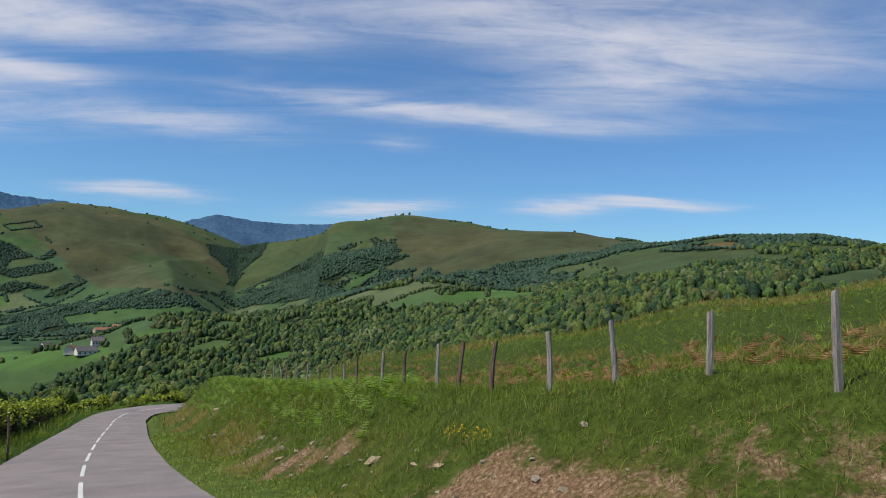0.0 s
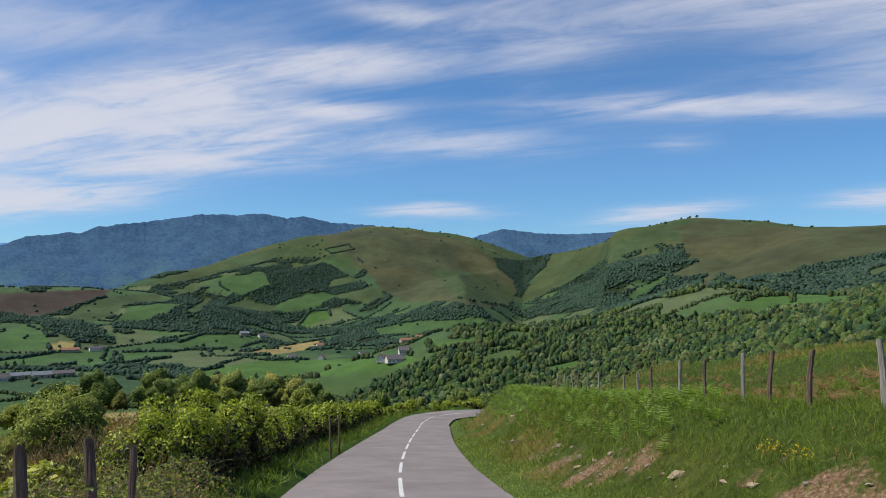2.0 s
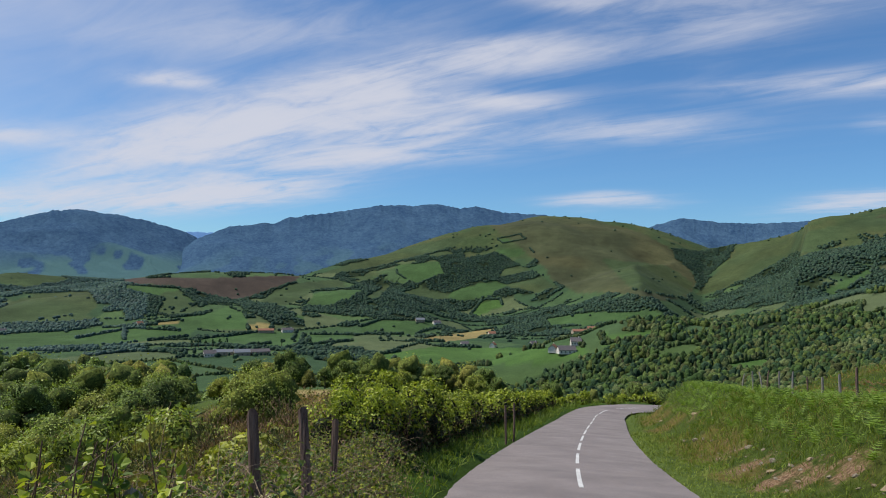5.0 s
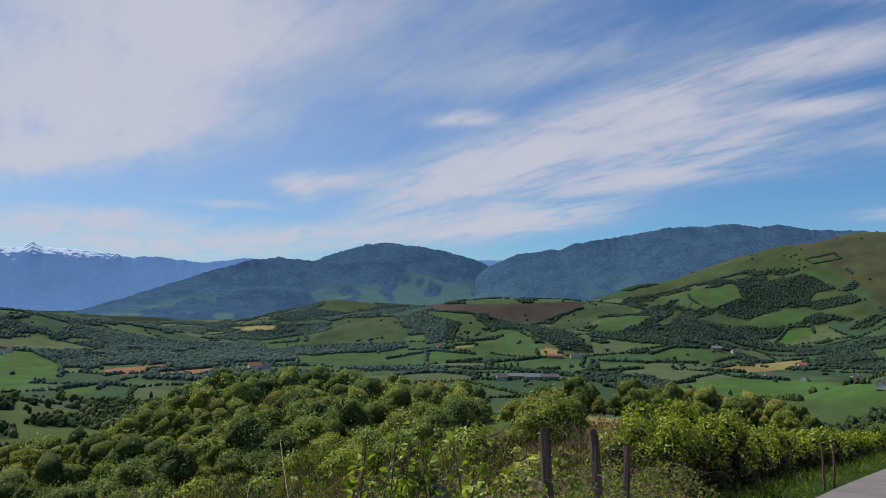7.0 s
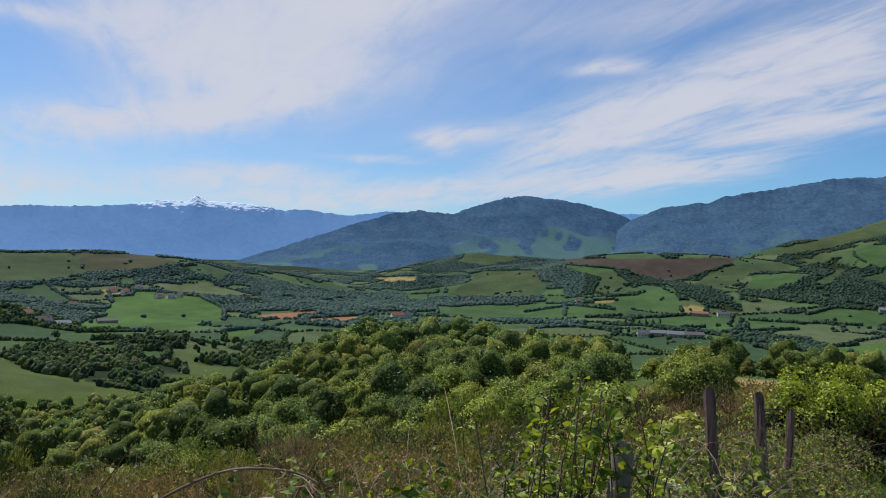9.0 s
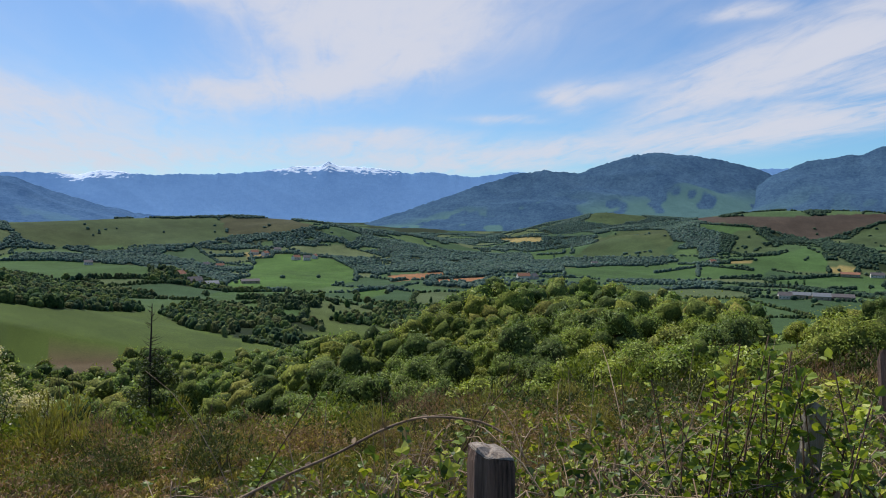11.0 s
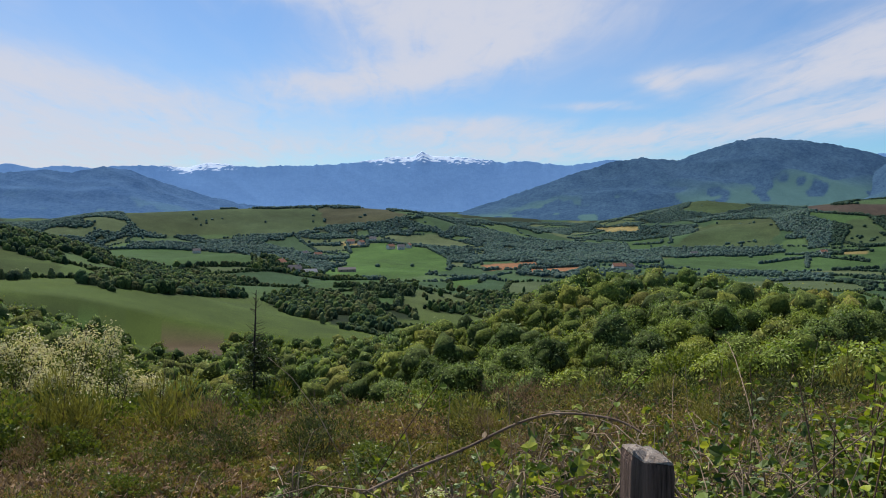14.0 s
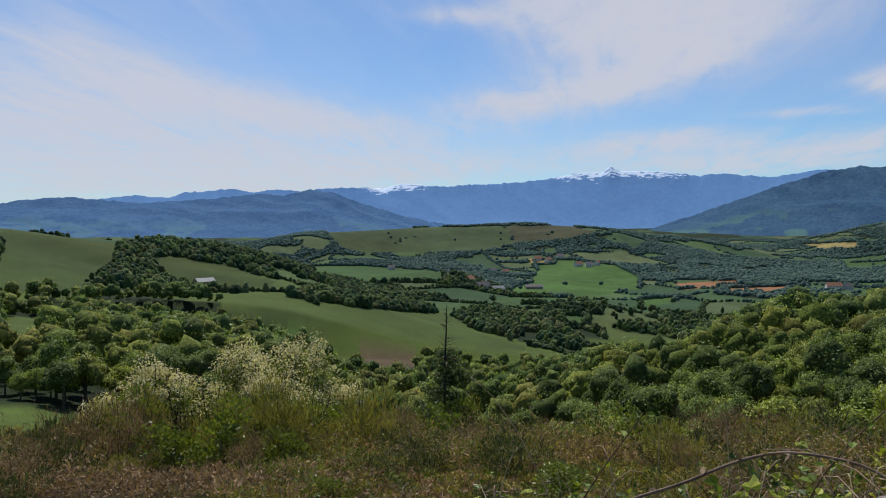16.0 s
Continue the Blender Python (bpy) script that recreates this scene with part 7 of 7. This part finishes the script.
for k, (a, r, sc) in enumerate([(98.2, 38, 1.7), (100.3, 38.5, 1.5), (97.0, 40, 1.9), (101.5, 36, 1.2), (95.5, 37, 1.4), (103, 40, 1.5), (99.4, 36.5, 1.2)]):
    p = polar(a, r)
    put(SHRUBS[(0, 3, 1, 0, 3, 0, 3)[k]], p.x, p.y, k * 1.1, sc, 0.05, 1.35)

# the round tree in front of the mown field
big = tree_thing("tree", tree_meshes(1201, 4.3, 2.35, 7600, 0.066, 34, (0.98, 1.06, 0.8), LEAF, -0.12), "round bright green tree before a mown field", "tree")
p = polar(49.0, 42)
big.matrix_world = Matrix.Translation((p.x, p.y, ground_z(p.x, p.y) - 0.1))
EDGE_TREES = [(54.6, 34, 2.6, 2.1, (1.0, 1.1, 0.8)), (58.5, 60, 5.0, 2.8, (0.8, 0.95, 0.75)), (63, 62, 4.6, 2.6, (0.85, 1.0, 0.75)), (68, 66, 4.5, 2.5, (1.0, 1.1, 0.8))]
EDGE_TREES += [(51.5, 25, 1.2, 1.3, (1.15, 1.15, 0.8)), (47.3, 26, 0.9, 1.3, (1.0, 1.05, 0.8)), (44.6, 19, 0.5, 1.0, (1.2, 1.15, 0.8)), (56.8, 24, 1.0, 1.3, (1.25, 1.2, 0.8)), (49.5, 18, 0.8, 1.1, (1.1, 1.05, 0.8))]
EDGE_TREES += [(60.5, 46, 3.6, 2.2, (0.85, 1.0, 0.75)), (64.5, 50, 3.2, 2.0, (1.1, 1.15, 0.8)), (58, 33, 1.8, 1.4, (1.0, 1.05, 0.75)), (70, 48, 3.0, 1.9, (0.9, 1.0, 0.75)), (75, 50, 3.2, 2.0, (1.1, 1.15, 0.8)), (80, 48, 2.8, 1.8, (0.9, 1.0, 0.8))]
for k, (a, r, h, R, tn) in enumerate(EDGE_TREES):
    ob = tree_thing("tree", tree_meshes(1210 + k, h, R, 2300, 0.12, 16, tn, LEAF, 0.05), "leafy young tree at the edge of the heath" if h > 1.6 else "low leafy bush on the slope below the fence", "tree" if h > 1.6 else "bush")
    p = polar(a, r)
    ob.matrix_world = Matrix.Translation((p.x, p.y, ground_z(p.x, p.y) - 0.1))


# ---- grass, bracken and stones on the bank ----
GRASS = leaf_material("grass_blade", lin((76, 96, 28)), lin((132, 148, 56)), 0.35, gloss=0.6, patches=0.3)
GRASS_DRY = leaf_material("grass_dry", lin((116, 102, 54)), lin((166, 146, 86)), 0.3, gloss=0.8)
FERN = leaf_material("bracken_green", lin((84, 112, 34)), lin((138, 162, 64)), 0.4, gloss=0.6)
FERN_DEAD = leaf_material("bracken_dead", lin((108, 76, 52)), lin((152, 112, 80)), 0.2, gloss=0.9)


def bank_side(x, y):
    d, side, _ = along(ROAD, x, y)
    return d * side


def bank_grass(x, y, z):
    s = bank_side(x, y)
    bare = sstep(0.14, 0.3, bare_at(x, y))
    return sstep(3.3, 3.9, s) * (1 - sstep(11, 14, s)) * (1 - 0.85 * bare) * (0.3 + 0.7 * sstep(4.6, 5.8, s))


def lawn(x, y, z):
    s = bank_side(x, y)
    return sstep(2.25, 2.5, s) * (1 - sstep(3.5, 4.3, s))


x, y, z = scatter(81, 190000, -36, 24, 4.5, 34, 0.075, lambda x, y, z: bank_grass(x, y, z) * np.clip(9 / np.hypot(x, y), 0, 1) ** 1.2)
tuft_field("bank_grass", "lush green grass on the roadside bank", x, y, z, 82, GRASS, 5, 0.10, 0.0045, 0.75, 0.045)
x, y, z = scatter(80, 60000, -36, 26, 4.5, 40, 0.09, lambda x, y, z: lawn(x, y, z) * np.clip(10 / np.hypot(x, y), 0, 1))
tuft_field("verge_lawn", "short mown grass between road and bank", x, y, z, 77, leaf_material("mown_blade", lin((104, 122, 50)), lin((158, 168, 84)), 0.35, gloss=0.7, patches=0.3), 6, 0.045, 0.006, 0.9, 0.05)
x, y, z = scatter(78, 22000, -36, 24, 4.5, 34, 0.3, lambda x, y, z: bank_grass(x, y, z) * np.maximum(sstep(0.0, 0.5, lumps(x, y, 2.6, 49)), 1 - sstep(4.6, 5.8, bank_side(x, y))) * 0.85)
tuft_field("bank_dry_grass", "dry straw-coloured grass tufts on the bank", x, y, z, 79, GRASS_DRY, 7, 0.11, 0.005, 0.8, 0.04)
x, y, z = scatter(83, 30000, -36, 22, 20, 70, 0.38, lambda x, y, z: sstep(2.6, 3.0, bank_side(x, y)) * np.clip(26 / np.hypot(x, y), 0, 1) * 0.8)
tuft_field("pasture_grass", "rough green pasture grass above the bank", x, y, z, 84, GRASS, 5, 0.2, 0.012, 0.8, 0.012)
x, y, z = scatter(85, 9000, -36, 18, 7, 60, 0.4, lambda x, y, z: sstep(8, 10, bank_side(x, y)) * sstep(0.15, 0.5, lumps(x, y, 7, 45) * 0.6 + lumps(x, y, 2.2, 46) * 0.4) * 0.9)
tuft_field("dry_grass", "tufts of dry yellow grass in the pasture", x, y, z, 86, GRASS_DRY, 7, 0.26, 0.013, 0.8, 0.012)


def verge_side(x, y, z):
    s = bank_side(x, y)
    return sstep(2.5, 2.75, -s) * (1 - sstep(4.3, 5.0, -s))


x, y, z = scatter(87, 26000, 14, 60, 3.5, 72, 0.15, lambda x, y, z: verge_side(x, y, z) * np.clip(14 / np.hypot(x, y), 0.12, 1))
tuft_field("verge_grass", "fresh long grass on the verge below the hedge", x, y, z, 88, GRASS, 8, 0.22, 0.012, 0.6, 0.02)


def frond_cloud(name, label, xs, ys, zs, seed, mat, per, length, upright):
    """Bracken: arching fronds with paired leaflets, one mesh."""
    rng = np.random.RandomState(seed)
    V, Q, n = [], [], 0
    m = 9
    for x, y, z in zip(xs, ys, zs):
        for _ in range(per):
            a, L = rng.uniform(0, 6.28), length * rng.uniform(0.6, 1.2)
            d = np.array([math.cos(a), math.sin(a), 0])
            sd = np.array([-d[1], d[0], 0])
            t = np.linspace(0.22, 1, m)
            sp = np.array([x, y, z]) + d * (L * 0.75 * t ** 1.3)[:, None] + np.array([0, 0, 1]) * (L * upright * np.sin(t * 2.0))[:, None]
            w = (L * 0.26 * (1.08 - t))[:, None]
            f = np.gradient(sp, axis=0) * 0.45
            for sg in (-1, 1):
                tip = sp + sg * sd * w + f * 1.4 - np.array([0, 0, 0.15]) * w
                V.append(np.stack([sp - f * 0.5, sp + f * 0.5, tip], 1).reshape(-1, 3))
                Q.append(np.arange(3 * m).reshape(-1, 3) + n)
                n += 3 * m
    me = raw_mesh(name, np.concatenate(V), np.concatenate(Q), [mat])
    return tagged(new(name, me), label, "bracken", kind="stuff")


x, y, z = scatter(91, 7000, 2, 19, 15, 56, 0.5, lambda x, y, z: sstep(4.7, 5.5, bank_side(x, y)) * sstep(-0.5, 0.2, lumps(x, y, 3, 61) + sstep(5.6, 6.6, bank_side(x, y))) * (1 - sstep(9, 12, bank_side(x, y))) * 0.9)
frond_cloud("bracken", "bright young bracken on top of the bank", x[:1000], y[:1000], z[:1000], 92, FERN, 6, 0.58, 0.62)
x, y, z = scatter(93, 7000, -36, 12, 9, 46, 0.5, lambda x, y, z: sstep(8.2, 9.0, bank_side(x, y)) * (1 - sstep(10.5, 12.5, bank_side(x, y)) * 0.85) * (1 - sstep(14, 18, bank_side(x, y))) * 0.8)
frond_cloud("dead_bracken", "rust-brown dead bracken lying behind the fence", x[:700], y[:700], z[:700], 94, FERN_DEAD, 5, 0.62, 0.34)
x, y, z = scatter(95, 3000, -36, 8, 12, 60, 1.2, lambda x, y, z: sstep(12, 14, bank_side(x, y)) * 0.35)
frond_cloud("pasture_bracken", "scattered green and rusty bracken in the pasture", x[:240], y[:240], z[:240], 96, FERN, 3, 0.5, 0.4)

STONE_PALE = grain_material("cream_stone", lin((112, 94, 72)), lin((188, 170, 138)), 7, 0.9, relief=0.7, dist=0.02)
STONE = grain_material("pale_stone", lin((100, 90, 74)), lin((166, 154, 132)), 5, 0.9, relief=0.6, dist=0.02)
rng = np.random.RandomState(101)
sx, sy, sz = scatter(102, 3000, -16, 22, 6, 34, 0.35, lambda x, y, z: sstep(3.6, 4.1, bank_side(x, y)) * (1 - sstep(5.2, 5.8, bank_side(x, y))) * np.maximum(0.12, sstep(0.15, 0.3, bare_at(x, y))))
for i in range(min(70, len(sx))):
    s = rng.uniform(0.02, 0.08) if i % 7 else rng.uniform(0.08, 0.16)
    v = ICO_V * (1 + rng.uniform(-0.3, 0.25, (12, 1))) * np.array([1, rng.uniform(0.6, 1), rng.uniform(0.35, 0.6)]) * s
    ob = new("stone", raw_mesh("stone", v, ICO_F, [STONE]))
    ob.matrix_world = Matrix.Translation((sx[i], sy[i], sz[i] + s * 0.12)) @ Euler((rng.uniform(-0.4, 0.4), rng.uniform(-0.4, 0.4), rng.uniform(0, 6))).to_matrix().to_4x4()
    tagged(ob, "pale broken stone lying on the earth bank", "stone", "stones on the bank")

for k, (x, y, s, flat) in enumerate(((-1.22, 13.57, 0.27, 0.34), (-3.77, 17.8, 0.17, 0.5), (-2.88, 17.0, 0.13, 0.6), (-2.97, 16.3, 0.12, 0.45), (-0.45, 12.16, 0.13, 0.5), (-0.07, 11.67, 0.16, 0.6), (-3.39, 16.7, 0.10, 0.4), (-1.49, 14.1, 0.09, 0.5), (-10.7, 35.8, 0.3, 0.4), (-15.05, 44.1, 0.24, 0.5))):
    rng = np.random.RandomState(130 + k)
    v = ICO_V * (1 + rng.uniform(-0.34, 0.2, (12, 1))) * np.array([1.15, 0.62, flat]) * s * 0.62
    ob = new("stone", raw_mesh("stone", v, ICO_F, [STONE_PALE]))
    ob.matrix_world = Matrix.Translation((x, y, ground_z(x, y) + s * 0.16)) @ Euler((rng.uniform(-0.3, 0.5), rng.uniform(-0.2, 0.2), rng.uniform(-0.5, 0.9))).to_matrix().to_4x4()
    tagged(ob, "angular cream-coloured stone sticking out of the earth bank", "stone", "stones on the bank")

GORSE = leaf_material("gorse_flower", lin((196, 160, 24)), lin((228, 196, 60)), 0.3, gloss=0.7)
for k, (a, r) in enumerate([(-9.2, 17), (9.5, 10.5), (-2.57, 11.4), (-0.86, 12.0)]):
    rng = np.random.RandomState(110 + k)
    p = polar(a, r)
    root = new("flower_tuft")
    root.matrix_world = Matrix.Translation((p.x, p.y, ground_z(p.x, p.y)))
    part("stem_tangle", raw_mesh("stem_tangle", *sticks(rng, 24, np.zeros(3), (0.15, 0.15), 0.4, 0.004), [GRASS]), None, root)
    part("bloom", raw_mesh("bloom", *crown_leaves(rng, 90, np.array([[0, 0, 0.28], [0.12, 0.05, 0.24], [-0.1, 0, 0.22]]), np.array([0.09, 0.08, 0.07]), 0.016), [GORSE]), None, root, "yellow flowers")
    tagged(root, "small tuft of yellow flowers in the grass", "flowers", "flower tufts")


# ---- farms and poplars in the valley ----
WALL = grain_material("lime_plaster", lin((190, 182, 168)), lin((226, 220, 208)), 0.6, 0.9, relief=0.2)
WALL_STONE = grain_material("stone_wall", lin((130, 118, 100)), lin((178, 164, 142)), 0.8, 0.9, relief=0.3)
ROOF = grain_material("slate_roof", lin((78, 74, 76)), lin((112, 106, 104)), 1.2, 0.7, relief=0.3)
ROOF_RED = grain_material("tile_roof", lin((120, 82, 64)), lin((156, 112, 88)), 1.2, 0.8, relief=0.3)
SHEET = grain_material("sheet_roof", lin((92, 96, 100)), lin((128, 132, 136)), 0.6, 0.5, (1, 8, 1), 0.2)
GLASS = grain_material("dark_window", lin((30, 34, 40)), lin((52, 56, 62)), 1.0, 0.2, relief=0.0)


def box_bm(sx, sy, z0, z1, bm=None, cx=0, cy=0):
    bm = bm or bmesh.new()
    m = Matrix.Translation((cx, cy, (z0 + z1) / 2)) @ Matrix.Diagonal((sx, sy, z1 - z0, 1))
    bmesh.ops.create_cube(bm, size=1.0, matrix=m)
    return bm


def house(x, y, turn, w, d, h, roof_h, wall_mat, roof_mat, label, cat="house", openings=4):
    """Walls with gables, a pitched roof with eaves, dark openings set in the long sides."""
    root = new("barn" if cat == "barn" else "farmhouse")
    root.matrix_world = Matrix.Translation((x, y, ground_z(x, y) - 0.3)) @ Matrix.Rotation(turn, 4, "Z")
    v = [(-w / 2, -d / 2, 0), (w / 2, -d / 2, 0), (w / 2, d / 2, 0), (-w / 2, d / 2, 0), (-w / 2, -d / 2, h), (w / 2, -d / 2, h), (w / 2, d / 2, h), (-w / 2, d / 2, h), (-w / 2, 0, h + roof_h), (w / 2, 0, h + roof_h)]
    me = bpy.data.meshes.new("wall")
    me.from_pydata(v, [], [(0, 1, 5, 4), (2, 3, 7, 6), (1, 2, 6, 9, 5), (3, 0, 4, 8, 7), (3, 2, 1, 0)])
    part("wall", me, wall_mat, root)
    e, t = 0.5, 0.3
    rise = roof_h * (1 + 2 * e / d)
    rv = []
    for sx in (-w / 2 - e, w / 2 + e):
        rv += [(sx, -d / 2 - e, h - roof_h * 2 * e / d), (sx, 0, h + roof_h + 0.02), (sx, d / 2 + e, h - roof_h * 2 * e / d), (sx, d / 2 + e, h - roof_h * 2 * e / d + t), (sx, 0, h + roof_h + t), (sx, -d / 2 - e, h - roof_h * 2 * e / d + t)]
    rf = [(i, (i + 1) % 6, 6 + (i + 1) % 6, 6 + i) for i in range(6)] + [(0, 5, 4, 1), (1, 4, 3, 2), (6, 7, 10, 11), (7, 8, 9, 10)]
    me = bpy.data.meshes.new("roof")
    me.from_pydata(rv, [], rf)
    part("roof", me, roof_mat, root)
    for k in range(openings):
        cx = -w / 2 + w * (k + 0.5) / openings
        for sy in (-1, 1):
            bm = box_bm(1.2, 0.12, h * 0.35, h * 0.35 + 1.5, None, cx, sy * (d / 2 + 0.02))
            part("window" if cat != "barn" else "opening", bm, GLASS, root)
    if cat != "barn":
        part("chimney", box_bm(0.9, 0.9, h + roof_h * 0.4, h + roof_h + 1.4, None, w * 0.32, 0), wall_mat, root)
    return tagged(root, label, cat, "farms in the valley")


FARMS = [
    (25.6, 722, 17, 9, 4, 1, 0, 20), (26.6, 735, 12, 8, 4.5, 1, 1, 80), (24.9, 742, 10, 8, 4.5, 1, 0, 10), (30.0, 905, 22, 10, 4, 2, 2, 15), (30.9, 915, 14, 9, 4, 1, 0, 10),
    (29.2, 918, 12, 9, 4, 1, 1, 30), (50.3, 1050, 21, 14, 5, 2, 2, 8), (49.0, 1062, 26, 12, 5, 2, 0, 15), (51.6, 1058, 24, 12, 5, 2, 2, 5), (52.6, 1040, 16, 10, 5, 1, 0, 12),
    (24.6, 1470, 30, 14, 6, 2, 1, 20),
]
FARMS += [
    (23.7, 1490, 16, 10, 6, 1, 1, 0), (36.9, 1640, 19, 14, 6, 2, 2, 10), (35.6, 1670, 18, 10, 6, 1, 0, 30), (31.3, 1570, 15, 10, 6, 1, 1, 15), (28.1, 1264, 14, 9, 5, 1, 0, 40),
    (33.4, 1240, 13, 9, 5, 1, 0, 15), (31.2, 1230, 12, 9, 5, 1, 1, 75), (26.3, 1255, 13, 9, 5, 1, 1, 10), (48.6, 1490, 30, 12, 5, 2, 1, 5), (47.0, 1500, 22, 10, 5, 1, 0, 12),
    (71.4, 1165, 20, 11, 6, 1, 1, 20),
]
FARMS += [
    (70.6, 1180, 16, 10, 5, 1, 0, 60), (92.1, 1600, 16, 10, 6, 1, 1, 15), (91.3, 1580, 14, 10, 6, 1, 1, 50), (90.4, 1610, 15, 10, 6, 1, 0, 5), (89.0, 1500, 16, 10, 6, 1, 1, 40),
    (88.2, 1490, 14, 10, 6, 1, 0, 10), (87.6, 1510, 13, 9, 6, 1, 1, 70), (92.4, 1110, 26, 10, 4, 2, 0, 10), (96.4, 905, 16, 10, 5, 1, 0, 20), (95.4, 915, 22, 11, 5, 2, 2, 15),
    (97.4, 925, 13, 9, 5, 1, 1, 60),
]
FARMS += [
    (94.6, 1380, 14, 9, 5, 1, 1, 20), (95.6, 1395, 15, 9, 5, 1, 0, 50), (110.5, 1480, 14, 9, 5, 1, 1, 30), (103.5, 1470, 14, 9, 5, 1, 0, 10), (117.5, 560, 13, 8, 4, 2, 2, 25),
    (66.0, 1620, 14, 9, 5, 1, 0, 20), (57.5, 1560, 13, 9, 5, 1, 1, 35),
]
for az_, r_, w_, d_, h_, kind_, rf_, tn_ in FARMS:
    p = polar(az_, r_)
    barn = kind_ == 2
    house(p.x, p.y, radians(az_ + tn_), w_, d_, h_, d_ * 0.28 if barn else d_ * 0.42, WALL_STONE if barn else WALL, (ROOF, ROOF_RED, SHEET)[rf_],
          ("long farm shed with a pale sheet roof" if rf_ == 2 else "stone barn with a dark roof") if barn else ("white farmhouse with a dark slate roof in the valley" if rf_ == 0 else "pale farmhouse with a reddish tiled roof in the valley"),
          "barn" if barn else "house", 3 if barn else 4)

POPLAR = tree_thing("poplar", tree_meshes(1301, 19, 2.7, 160, 0.5, 12, (0.62, 0.78, 0.62), LEAF_FAR_HAZE, 0.05, CANOPY_FAR_HAZE), "tall narrow dark poplar in the valley", "tree", "poplars in the valley")
spots = [(36.0, 918), (29.1, 905), (27.6, 897), (26.9, 893), (28.6, 890), (35.3, 1333), (53.9, 1195), (53.4, 1199), (52.9, 1203), (52.4, 1207), (51.9, 1211), (51.4, 1215), (23.3, 1120), (24.0, 1300), (47.4, 1220), (45.3, 1215), (22.2, 640), (21.4, 655)]
for k, (a, r) in enumerate(spots):
    p = polar(a, r)
    if k == 0:
        POPLAR.matrix_basis = Matrix.Translation((p.x, p.y, ground_z(p.x, p.y) - 0.3))
    else:
        put(POPLAR, p.x, p.y, k * 1.3, 0.8 + 0.08 * (k % 4), 0.3)
# trees on the summit and beside the road further down
for k, (a, r, s) in enumerate([(3.2, 2395, 1.2), (2.7, 2392, 1.5), (3.8, 2400, 1.0), (119.8, 860, 1.0), (120.6, 850, 1.1), (121.4, 845, 0.9), (122.0, 838, 1.0)]):
    p = polar(a, r)
    put(PROTOS[2], p.x, p.y, k, s, 0.3)
